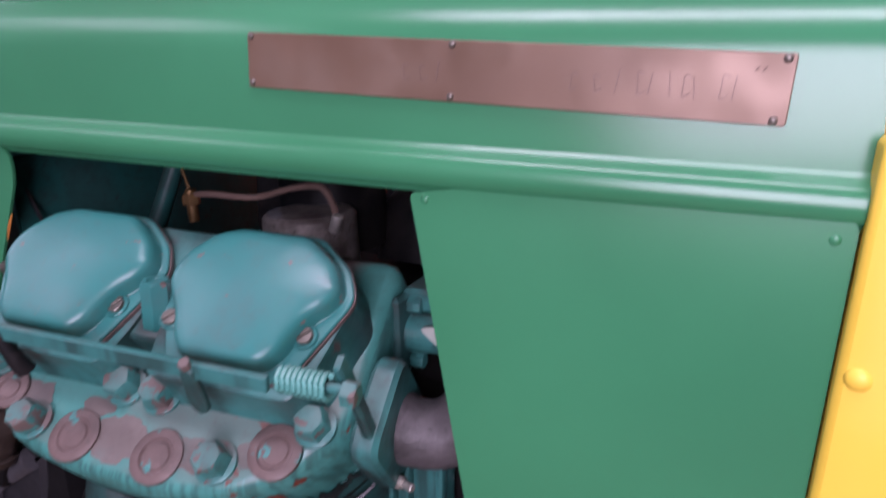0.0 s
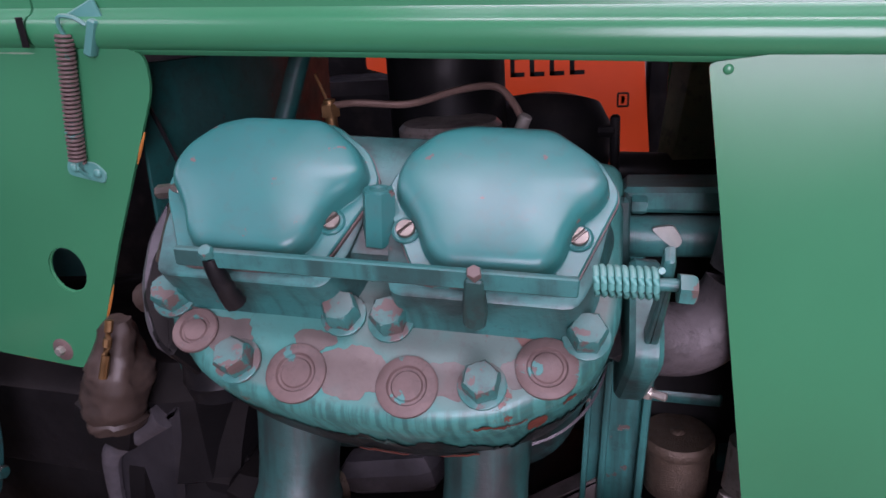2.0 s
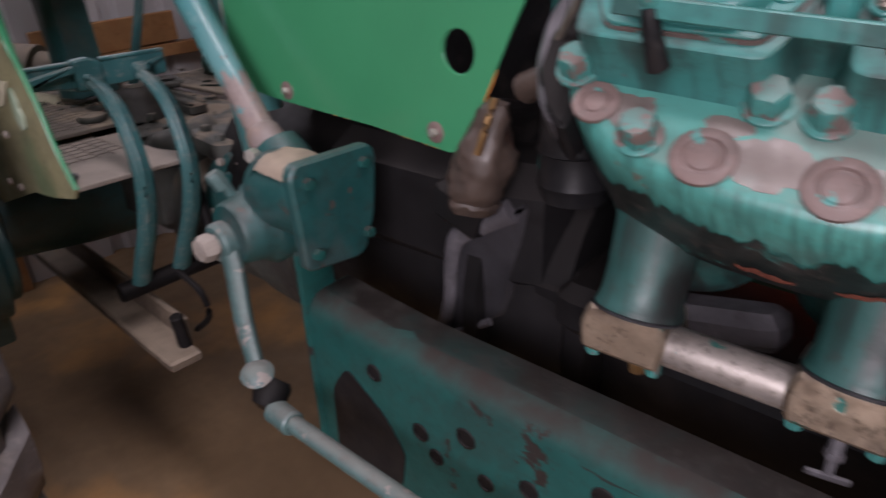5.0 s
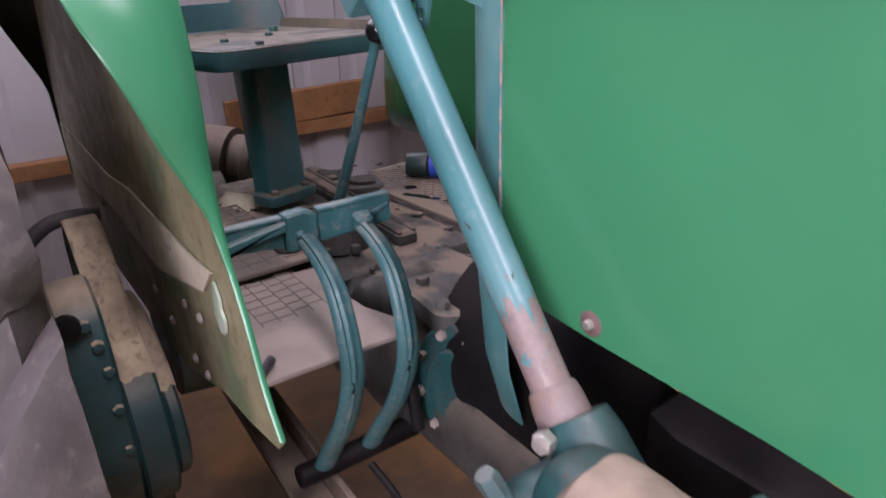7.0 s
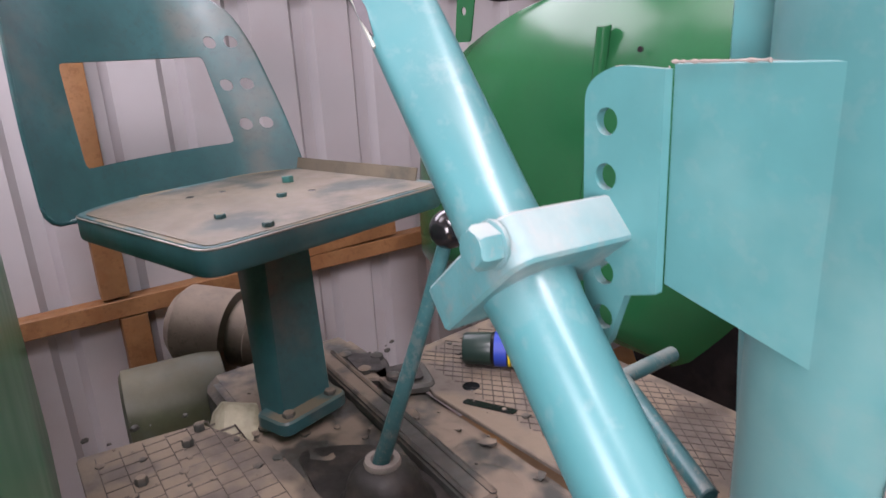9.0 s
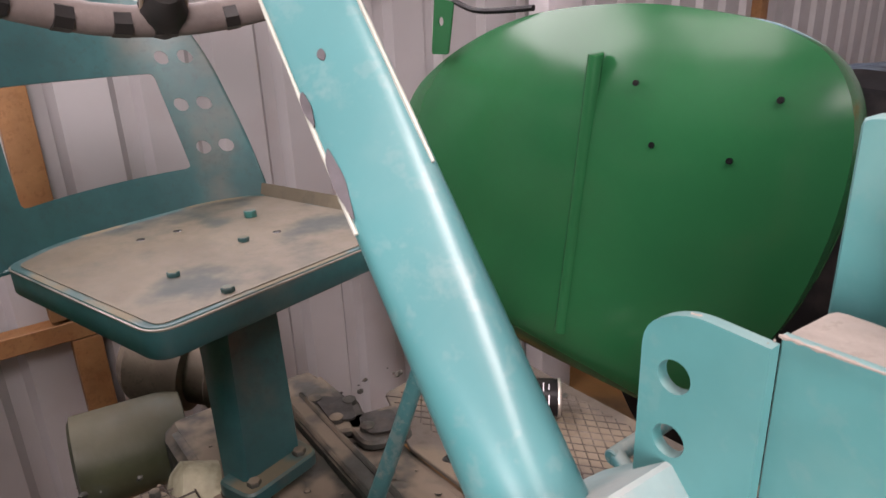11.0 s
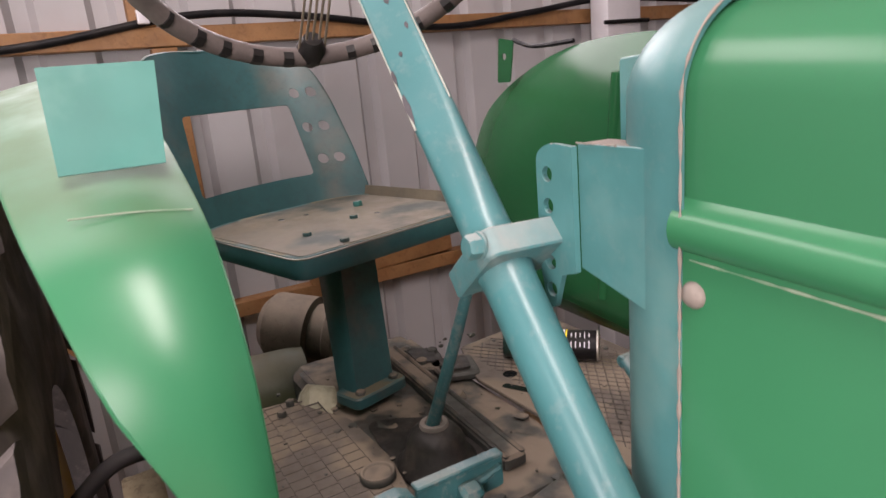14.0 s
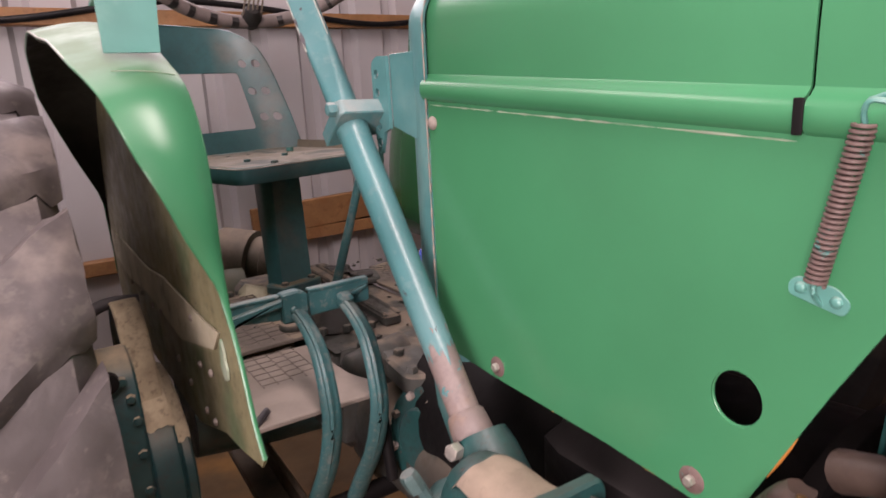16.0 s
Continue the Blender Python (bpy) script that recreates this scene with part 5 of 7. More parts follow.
def rocker_covers():
    dome = [(-0.078, 0.012), (-0.072, 0.028), (-0.053, 0.049), (-0.030, 0.057), (0.034, 0.057), (0.066, 0.032), (0.077, 0.010), (0.070, -0.006), (0.058, -0.017), (0.051, -0.032), (0.046, -0.050), (0.034, -0.0645), (-0.035, -0.066), (-0.049, -0.051), (-0.056, -0.034), (-0.066, -0.020), (-0.077, -0.006)]
    rim = [(-0.084, 0.012), (-0.058, 0.054), (-0.032, 0.063), (0.037, 0.063), (0.071, 0.036), (0.084, 0.009), (0.053, -0.068), (-0.051, -0.071), (-0.084, -0.010)]
    for s0, t0 in ((-0.037, 0.127), (0.139, 0.128)):
        shift = lambda pts: [(s0 + a, t0 + b) for a, b in pts]
        o = round_poly(shift(dome), 0.009, 4)
        fl = round_poly(shift(rim), 0.010, 4)
        bm = B()
        prism(bm, fl, bank, 0.0480, 0.0515, 0.0010)
        ob = part("rocker_cover", bm, M_COVER, tractor, "teal pressed steel rocker cover")
        bm = B()
        lev = [(0.0500, -0.003), (0.0520, 0.000), (0.0620, 0.0015), (0.0655, 0.003), (0.0680, 0.0055), (0.0693, 0.0085)]
        rings = [[bank(*p, h) for p in inset(o, d)] for h, d in lev]
        e = inset(o, 0.0085)
        c = Vector((s0, t0 + 0.002))
        for f in (0.93, 0.82, 0.66, 0.48, 0.30, 0.14):
            ring = []
            for p in e:
                q = Vector(p) - c
                oval = 1 / math.sqrt((q.x / q.length / 0.066) ** 2 + (q.y / q.length / 0.052) ** 2)
                ring.append(bank(*(c + q.normalized() * f * (q.length * f + oval * (1 - f))), 0.0696 + 0.0042 * (1 - f * f)))
            rings.append(ring)
        loft(bm, rings)
        part("raised_shell", bm, M_COVER, ob)
        bm = B()
        prism(bm, inset(fl, -0.001), bank, 0.0445, 0.0482)
        part("gasket", bm, M_RUST, ob, "reddish gasket edge")
        for a, b in (((0.0545, -0.0285),) if s0 < 0 else ((0.0555, -0.0285), (-0.0655, -0.032))):
            bm = B()
            lathe(bm, bank(s0 + a, t0 + b, 0.051), EN, [(0, 0.0105), (0.002, 0.0105), (0.003, 0.0095), (0.002, 0.0085)], 18)
            part("screw_seat", bm, M_COVER, ob)
            bm = B()
            slothead(bm, bank(s0 + a, t0 + b, 0.0525), EN, 0.0070, 0.004, 0.7)
            part("slotted_screw", bm, M_SCREW, ob, "slotted steel screw")


rocker_covers()


def linkage():
    bm = B()
    prism(bm, round_poly([(-0.075, -0.0065), (0.195, -0.0065), (0.195, 0.0065), (-0.075, 0.0065)], 0.002, 2), place(bank(0, 0.0495, 0.078), EX, ET * 0.6 + EN * 0.8, EN * 0.6 - ET * 0.8), -0.003, 0.003, 0.001)
    bar = part("decompressor_bar", bm, M_TEAL, tractor, "long flat teal linkage bar")
    p, q = bank(0.204, 0.055, 0.079), bank(0.243, 0.055, 0.081)
    bm = B()
    helix(bm, p, q, 0.0084, 0.0021, 9, 10)
    part("return_spring", bm, M_BRKT, bar, "painted coil spring")
    bm = B()
    rod(bm, p, q + EX * 0.018, 0.0042, 10)
    part("spring_rod", bm, M_TEAL, bar)
    bm = B()
    prism(bm, round_poly([(0.243, 0.094), (0.250, 0.096), (0.253, 0.06), (0.256, -0.02), (0.250, -0.042), (0.245, -0.02), (0.246, 0.05)], 0.003, 2), place(bank(0, 0.055, 0), EX, (ET * 0.2 + EN).normalized(), ET), -0.010, 0.002, 0.0015)
    part("bell_crank", bm, M_TEAL, bar)
    bm = B()
    hexhead(bm, bank(0.253, 0.053, 0.081), EX, 0.017, 0.010, turn=0.2)
    part("castle_nut", bm, M_BOLT, bar)
    for s in (-0.05, 0.130):
        bm = B()
        if s < 0:
            sweep(bm, [bank(s, 0.049, 0.078), bank(s + 0.002, 0.044, 0.070), bank(s + 0.006, 0.037, 0.055), bank(s + 0.009, 0.033, 0.042)], lambda f: 0.0055 + 0.0028 * f, 10, 4)
        else:
            down = (bank(s, 0.030, 0.036) - bank(s, 0.046, 0.078)).normalized()
            blade = round_poly([(-0.006, -0.006), (0.006, -0.006), (0.0085, 0.022), (0.0075, 0.036), (0.0, 0.042), (-0.0075, 0.036), (-0.0085, 0.022)], 0.003, 3)
            prism(bm, blade, place(bank(s, 0.046, 0.076), EX, down, down.cross(EX)), -0.003, 0.003, 0.0015)
        part("finger_lever", bm, M_BLACK if s < 0 else M_STUB, bar, "small hanging finger lever")
        bm = B()
        hexhead(bm, bank(s, 0.050, 0.082), EN, 0.009, 0.006)
        part("pinch_bolt", bm, M_BOLT, bar)
    bm = B()
    ax = (EN * 0.75 + ET * 0.66).normalized()
    lathe(bm, bank(0.051, 0.094, 0.034), ax, [(0, 0.0125), (0.040, 0.0125)], 6)
    lathe(bm, bank(0.051, 0.094, 0.034) + ax * 0.039, ax, [(0, 0.0105), (0.003, 0.0105), (0.003, 0.007), (-0.004, 0.006)], 14)
    part("hexagon_stud", bm, M_COVER, tractor, "tall teal hexagon stud nut")


linkage()


def engine_right_end():
    # exhaust elbow
    bm = B()
    prism(bm, round_poly([(-0.045, -0.05), (0.045, -0.05), (0.045, 0.05), (-0.045, 0.05)], 0.02, 3), place(bank(0.236, 0.075, -0.045), ET, EN, EX), 0.0, 0.024, 0.004)
    ex = part("exhaust_flange", bm, M_TEAL, tractor, "grey exhaust flange")
    bm = B()
    sweep(bm, [(-0.215, 0.515, 0.952), (-0.185, 0.525, 0.935), (-0.155, 0.535, 0.938), (-0.125, 0.545, 0.975), (-0.112, 0.55, 1.05), (-0.11, 0.555, 1.12)], 0.030, 18, 6)
    part("exhaust_elbow", bm, M_CASTGREY, ex, "grey cast exhaust elbow")
    bm = B()
    hexhead(bm, (-0.200, 0.508, 0.896), (0.9, -0.4, 0), 0.011, 0.010)
    rod(bm, (-0.208, 0.512, 0.896), (-0.180, 0.500, 0.896), 0.0035, 8)
    part("exhaust_nut", bm, M_ZINC, ex, "bright zinc nut")
    # coolant pipe with flange
    bm = B()
    rod(bm, (-0.225, 0.578, 1.003), (-0.13, 0.585, 1.003), 0.018, 18)
    cool = part("coolant_pipe", bm, M_TEAL, tractor, "teal coolant outlet pipe with flaked paint")
    bm = B()
    block(bm, (-0.218, 0.578, 1.005), (0.012, 0.045, 0.075), soft=0.004)
    part("pipe_flange", bm, M_TEAL, cool)
    bm = B()
    prism(bm, round_poly([(-0.196, 1.016), (-0.178, 1.019), (-0.170, 1.005), (-0.176, 0.998), (-0.186, 1.006)], 0.004, 2), place((0, 0.5625, 0), (1, 0, 0), (0, 0, 1), (0, -1, 0)), -0.003, 0.002)
    part("flaked_paint", bm, M_PALE, cool, "patch of bare white metal")
    for z in (1.032, 0.978):
        bm = B()
        hexhead(bm, (-0.211, 0.575, z), (1, 0, 0), 0.014, 0.012)
        part("flange_bolt", bm, M_TEAL, cool)
    bm = B()
    block(bm, (-0.17, 0.60, 1.035), (0.10, 0.05, 0.022), soft=0.004)
    part("outlet_cover", bm, M_TEAL, cool)
    bm = B()
    rod(bm, (-0.235, 0.86, 0.992), (-0.10, 0.87, 0.985), 0.024, 18)
    part("black_hose", bm, M_BLACK, tractor, "black rubber coolant hose")
    bm = B()
    block(bm, (-0.235, 0.84, 1.02), (0.012, 0.012, 0.09), soft=0.003)
    rod(bm, (-0.28, 0.84, 1.045), (-0.235, 0.84, 1.045), 0.008, 8)
    part("hose_lug", bm, M_BLACK, tractor)
    # block face with ribs, right of the barrel
    bm = B()
    block(bm, (-0.222, 0.603, 0.765), (0.056, 0.03, 0.25), (0, 3, 0), 0.003)
    wall = part("crankcase_wall", bm, M_TEAL, tractor, "teal ribbed crankcase wall")
    for dx, wd in ((-0.027, 0.006), (-0.010, 0.007), (0.026, 0.008)):
        bm = B()
        block(bm, (-0.222 + dx, 0.583, 0.760), (wd, 0.014, 0.24), (0, 3, 0), 0.002)
        part("wall_rib", bm, M_TEAL, wall)
    bm = B()
    prism(bm, round_poly([(-0.318, 0.678), (-0.232, 0.686), (-0.235, 0.742), (-0.262, 0.720)], 0.006, 3), place((0, 0.583, 0), (1, 0, 0), (0, 0, 1), (0, -1, 0)), -0.03, 0.0, 0.003)
    part("crankcase_web", bm, M_WEB, wall, "pale scraped triangular web")
    bm = B()
    block(bm, (-0.265, 0.574, 0.680), (0.14, 0.03, 0.012), (0, 5, 0), 0.003)
    part("web_foot", bm, M_EDGE, wall)
    bm = B()
    block(bm, (-0.455, 0.575, 0.726), (0.12, 0.05, 0.042), (0, -12, 0), 0.012)
    part("valley_ledge", bm, M_EDGE, wall, "dull grey casting ledge")
    bm = B()
    block(bm, (-0.15, 0.66, 0.83), (0.10, 0.03, 0.06), soft=0.006)
    rod(bm, (-0.19, 0.64, 0.815), (-0.12, 0.64, 0.815), 0.012, 12)
    block(bm, (-0.115, 0.645, 0.78), (0.012, 0.02, 0.11), soft=0.004)
    part("front_casting", bm, M_TEAL, tractor, "teal front casting")
    # breather
    bm = B()
    lathe(bm, (-0.162, 0.600, 0.730), (0, 0, 1), [(0, 0.024), (0.004, 0.0305), (0.054, 0.0315)], 28)
    br = part("breather", bm, M_MESH, tractor, "brown gauze crankcase breather")
    bm = B()
    lathe(bm, (-0.162, 0.600, 0.782), (0, 0, 1), [(0, 0.0325), (0.003, 0.0345), (0.010, 0.0345), (0.0135, 0.032), (0.014, 0.007), (0.016, 0.005), (0.0165, 0.002)], 32)
    part("breather_cap", bm, M_MESH, br, "dull brass breather cap")
    bm = B()
    rod(bm, (-0.158, 0.605, 0.66), (-0.158, 0.602, 0.72), 0.018, 16)
    part("breather_neck", bm, M_TEAL, br)
    bm = B()
    sweep(bm, [(-0.205, 0.60, 0.655), (-0.175, 0.60, 0.652), (-0.14, 0.60, 0.658), (-0.11, 0.605, 0.668)], 0.022, 14, 4)
    part("aluminium_elbow", bm, M_PIPE, tractor, "bare aluminium elbow")
    bm = B()
    sweep(bm, [(-0.115, 0.60, 0.672), (-0.07, 0.60, 0.685), (-0.03, 0.60, 0.70)], 0.032, 16, 4)
    part("black_pipe", bm, M_BLACK, tractor, "black rubber elbow")


engine_right_end()


def water_manifold():
    d = V(0.99, 0.075, -0.035).normalized()
    for at in (V(-0.505, 0.452, 0.762), V(-0.330, 0.462, 0.760)):
        u = d
        v = V(0, 0.12, 0.99)
        w = u.cross(v).normalized()
        if w.y > 0:
            w = -w
        put = place(at, u, v, w)
        bm = B()
        o = round_poly([(-0.036, -0.024), (0.036, -0.024), (0.040, 0.0), (0.034, 0.022), (0.0, 0.029), (-0.034, 0.022), (-0.040, 0.0)], 0.006, 3)
        prism(bm, o, put, -0.05, 0.022, 0.004)
        ob = part("manifold_flange", bm, M_BRONZE, tractor, "bare metal manifold block")
        bm = B()
        lathe(bm, at + V(0.004, 0.008, 0.015), V(0.02, 0.30, 0.95), [(0, 0.0400), (0.005, 0.0405), (0.009, 0.0390), (0.016, 0.0370), (0.04, 0.0365), (0.075, 0.0385), (0.10, 0.0415)], 32)
        part("inlet_stub", bm, M_STUB, ob, "teal cast stub")
        bm = B()
        lathe(bm, at + V(0.004, 0.006, 0.017), V(0.02, 0.30, 0.95), [(0, 0.0412), (0.0015, 0.0415), (0.0025, 0.0405)], 32)
        part("stub_gasket", bm, M_IRON, ob)
        for a in (-0.029, 0.029):
            bm = B()
            hexhead(bm, put(a, -0.023, 0.004), -v, 0.0125, 0.012, turn=a * 20)
            part("flange_bolt", bm, M_BOLT, ob)
    bm = B()
    rod(bm, V(-0.47, 0.456, 0.757), V(-0.365, 0.466, 0.752), 0.0195, 18)
    man = part("manifold_pipe", bm, M_PIPE, tractor, "silver grey coolant pipe with green paint traces")
    bm = B()
    rod(bm, V(-0.30, 0.468, 0.752), V(-0.25, 0.473, 0.75), 0.0205, 18)
    part("pipe_stub", bm, M_PIPE, man)
    p, q = V(-0.268, 0.455, 0.749), V(-0.192, 0.462, 0.750)
    bm = B()
    lathe(bm, p, q - p, [(0, 0.026), (0.002, 0.0285), (0.072, 0.0285), (0.0765, 0.026)], 24)
    part("rubber_hose", bm, M_HOSE, man, "grey rubber hose joint")
    for t in (0.16, 0.94):
        c = p.lerp(q, t)
        bm = B()
        lathe(bm, c, q - p, [(-0.005, 0.0292), (-0.0045, 0.0302), (0.0045, 0.0302), (0.005, 0.0292)], 24)
        part("hose_clip", bm, M_PIPE if t < 0.5 else M_TEAL, man, "worm drive hose clip")
        bm = B()
        s = -1 if t < 0.5 else 1
        block(bm, tuple(c + V(0.001, -0.016 - 0.006 * s, 0.026 * s)), (0.010, 0.012, 0.014), (30 * s, 0, 0), 0.002)
        hexhead(bm, c + V(0.001, -0.018, 0.034 * s), (0, -0.3, s), 0.008, 0.01)
        part("clip_screw", bm, M_ZINC, man)
    bm = B()
    sweep(bm, [q - V(0.01, 0, 0), (-0.165, 0.476, 0.743), (-0.142, 0.494, 0.737), (-0.122, 0.525, 0.737), (-0.106, 0.550, 0.765), (-0.10, 0.558, 0.82)], 0.0225, 18, 6)
    part("pipe_bend", bm, M_PIPE, man, "silver pipe bend")
    # drain tap
    bm = B()
    t0 = V(-0.326, 0.448, 0.738)
    rod(bm, t0, t0 + V(0, -0.004, -0.02), 0.006, 10)
    hexhead(bm, t0 + V(0, -0.003, -0.013), (0, -0.15, -1), 0.013, 0.007)
    rod(bm, t0 + V(0, -0.004, -0.02), t0 + V(0, -0.006, -0.034), 0.004, 8)
    block(bm, tuple(t0 + V(0, -0.007, -0.036)), (0.034, 0.004, 0.007), (0, 8, 20), 0.0015)
    part("drain_tap", bm, M_EDGE, man, "small drain tap with a butterfly key")
    bm = B()
    hexhead(bm, (-0.488, 0.440, 0.739), (0, -0.15, -1), 0.013, 0.010)
    part("drain_plug", bm, M_BRASS, man)


water_manifold()


def engine_back():
    """What shows above and behind the near bank."""
    bm = B()
    lathe(bm, (-0.40, 0.70, 0.98), (0, 0, 1), [(0, 0.055), (0.10, 0.055), (0.105, 0.05)], 24)
    part("inlet_elbow", bm, M_PIPE, tractor, "grey elbow with flaking paint")
    bm = B()
    lathe(bm, (-0.43, 0.80, 1.02), (0, 0, 1), [(0, 0.07), (0.19, 0.07)], 24)
    part("air_pipe", bm, M_BLACK, tractor, "black air intake pipe")
    bm = B()
    lathe(bm, (-0.32, 0.86, 0.98), (0.05, 0.3, 0.95), [(0, 0.075), (0.07, 0.078), (0.10, 0.06), (0.108, 0.03)], 30)
    part("far_rocker_cover", bm, M_BLACK, tractor, "black far side cover")
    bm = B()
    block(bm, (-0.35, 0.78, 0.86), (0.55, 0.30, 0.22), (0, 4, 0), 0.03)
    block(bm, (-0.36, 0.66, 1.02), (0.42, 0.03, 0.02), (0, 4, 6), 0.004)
    part("crankcase", bm, M_GREASE_SHADE, tractor, "oily crankcase valley, bay shade in its colour")
    # fuel leak-off pipe
    bm = B()
    sweep(bm, [(-0.497, 0.618, 1.115), (-0.47, 0.62, 1.117), (-0.42, 0.63, 1.113), (-0.37, 0.635, 1.124), (-0.335, 0.632, 1.126), (-0.318, 0.625, 1.112), (-0.308, 0.615, 1.098)], 0.0035, 8, 5)
    lk = part("leak_off_pipe", bm, M_COPPERDARK, tractor, "thin copper leak off pipe")
    bm = B()
    rod(bm, (-0.497, 0.618, 1.085), (-0.497, 0.618, 1.122), 0.006, 10)
    hexhead(bm, (-0.497, 0.618, 1.105), (0, 0, 1), 0.017, 0.012)
    rod(bm, (-0.50, 0.62, 1.12), (-0.512, 0.625, 1.145), 0.0015, 6)
    part("union", bm, M_BRASS, lk, "brass pipe union")
    bm = B()
    rod(bm, (-0.312, 0.615, 1.085), (-0.304, 0.612, 1.102), 0.006, 10)
    part("union", bm, M_ZINC, lk)
    # bulkhead with a stay, behind the side panel
    bm = B()
    block(bm, (-0.635, 0.70, 1.02), (0.004, 0.38, 0.30), (0, 4, 0), 0.001)
    bk = part("bulkhead", bm, M_RAIL, tractor, "dark teal bulkhead sheet")
    bm = B()
    rod(bm, (-0.595, 0.60, 0.98), (-0.54, 0.66, 1.17), 0.011, 10)
    part("stay_tube", bm, M_RAIL, bk)
    bm = B()
    sweep(bm, [(-0.63, 0.52, 1.15), (-0.605, 0.53, 1.05), (-0.59, 0.50, 1.03), (-0.60, 0.47, 1.0)], 0.002, 6, 4)
    part("wire", bm, M_BLACK, bk)
    # far bonnet side, dark inside
    bm = B()
    block(bm, (-0.055, 0.905, 0.97), (0.24, 0.004, 0.34), soft=0.001)
    part("far_side_panel", bm, M_HOOD, tractor, "far side engine panel")
    bm = B()
    loft(bm, [[V(-0.19 + 0.02 * k, 0.88 - 0.03 * k, 0.96 + 0.03 * k), V(-0.10, 0.86, 0.97 + 0.02 * k), V(-0.09, 0.86, 1.12), V(-0.17 + 0.02 * k, 0.88 - 0.03 * k, 1.13)] for k in range(2)])
    part("fan_shroud", bm, M_OLIVE, tractor, "dusty brown fan shroud")
    bm = B()
    block(bm, (0.09, 0.70, 0.86), (0.06, 0.36, 0.52), soft=0.01)
    part("radiator", bm, M_BLACK, tractor, "black radiator core")


engine_back()


# ---- chassis, clutch housing, steering box ----
def chassis():
    for y0, s in ((0.352, 1), (1.05, -1)):
        put = place((0, y0, 0), (1, 0, 0), (0, s, 0), (0, 0, 1))
        bm = B()
        sec = round_poly([(0.0, 0.490), (0.0, 0.705), (0.066, 0.705), (0.066, 0.691), (0.016, 0.691), (0.016, 0.504), (0.05, 0.504), (0.05, 0.490)], [0.012, 0.034, 0.002, 0.002, 0.018, 0.004, 0.002, 0.002], 6)
        lift = lambda x, b: float(np.interp(x, (-0.87, -0.80, -0.72, -0.62), (0.012, 0.006, 0.0, 0.0))) * max(0.0, (b - 0.60) / 0.105)
        loft(bm, [[put(x, a, b + lift(x, b)) for a, b in sec] for x in (-0.860, -0.81, -0.78, -0.74, -0.70, -0.66, -0.62, -0.5, -0.1, 0.25)])
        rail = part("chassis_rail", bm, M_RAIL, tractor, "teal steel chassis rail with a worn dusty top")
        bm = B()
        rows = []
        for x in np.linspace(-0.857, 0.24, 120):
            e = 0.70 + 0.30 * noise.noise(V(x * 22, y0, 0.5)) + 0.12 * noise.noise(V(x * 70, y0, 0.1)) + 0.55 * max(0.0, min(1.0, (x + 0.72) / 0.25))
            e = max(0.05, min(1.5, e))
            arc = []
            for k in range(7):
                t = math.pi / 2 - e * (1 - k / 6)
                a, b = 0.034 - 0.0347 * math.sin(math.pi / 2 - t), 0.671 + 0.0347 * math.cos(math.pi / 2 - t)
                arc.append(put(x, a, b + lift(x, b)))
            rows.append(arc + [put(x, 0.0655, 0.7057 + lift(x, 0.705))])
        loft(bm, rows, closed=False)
        part("shaded_rail_dust", bm, M_RAILTOP, rail, "brown dust along the rail top, shade in its colour")
        if s < 0:
            continue
        for x, z, r in ((-0.752, 0.655, 0.0085), (-0.684, 0.607, 0.009), (-0.62, 0.635, 0.0095), (-0.662, 0.585, 0.008), (-0.595, 0.59, 0.008), (-0.543, 0.615, 0.0085), (-0.467, 0.655, 0.0095), (-0.40, 0.62, 0.008), (-0.30, 0.66, 0.008)):
            bm = B()
            lathe(bm, (x, y0 - 0.0002, z), (0, -1, 0), [(0, r * 1.35), (0.0015, r * 1.25), (0.0018, r), (-0.001, r * 0.9), (-0.001, r * 0.2)], 16)
            part("bolt_hole", bm, M_GREASE_SHADE, rail, "rust ringed bolt hole")
        bm = B()
        block(bm, (-0.864, y0 + 0.02, 0.630), (0.010, 0.05, 0.285), soft=0.003)
        part("end_plate", bm, M_RAIL, rail)
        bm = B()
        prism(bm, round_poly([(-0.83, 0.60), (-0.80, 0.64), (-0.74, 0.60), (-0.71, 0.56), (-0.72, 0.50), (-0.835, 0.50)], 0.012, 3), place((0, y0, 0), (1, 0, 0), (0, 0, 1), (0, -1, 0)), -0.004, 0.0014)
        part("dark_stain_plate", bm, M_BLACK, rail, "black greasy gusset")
    # mounting bracket on the rail
    put = place((-0.252, 0.396, 0.703), (0.97, 0.06, -0.03), (-0.06, 1, 0), (0, 0, 1))
    bm = B()
    prism(bm, round_poly([(-0.042, -0.029), (0.045, -0.029), (0.045, 0.029), (-0.042, 0.029)], 0.008, 3), put, 0.0, 0.010, 0.002)
    mt = part("mounting_foot", bm, M_STUB, tractor, "teal cast mounting foot")
    bm = B()
    sweep(bm, [put(0.0, -0.016, 0.008), put(0.0, -0.012, 0.025), put(0.0, 0.01, 0.045), put(0.0, 0.035, 0.05)], lambda f: 0.017 + 0.002 * f, 14, 4)
    part("foot_horn", bm, M_STUB, mt)
    for a, m in ((-0.033, M_TEAL), (0.033, M_ZINC)):
        bm = B()
        hexhead(bm, put(a, -0.010, 0.008), (0, 0, 1), 0.0165, 0.010, washer=0.011, turn=a * 12)
        part("foot_bolt", bm, m, mt)
    bm = B()
    block(bm, (-0.165, 0.52, 0.665), (0.075, 0.05, 0.065), (0, 3, 4), 0.006)
    block(bm, (-0.207, 0.515, 0.68), (0.012, 0.035, 0.06), (0, 3, 4), 0.003)
    part("fuel_pump_body", bm, M_STUB, tractor, "worn green pump body")
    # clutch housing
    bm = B()
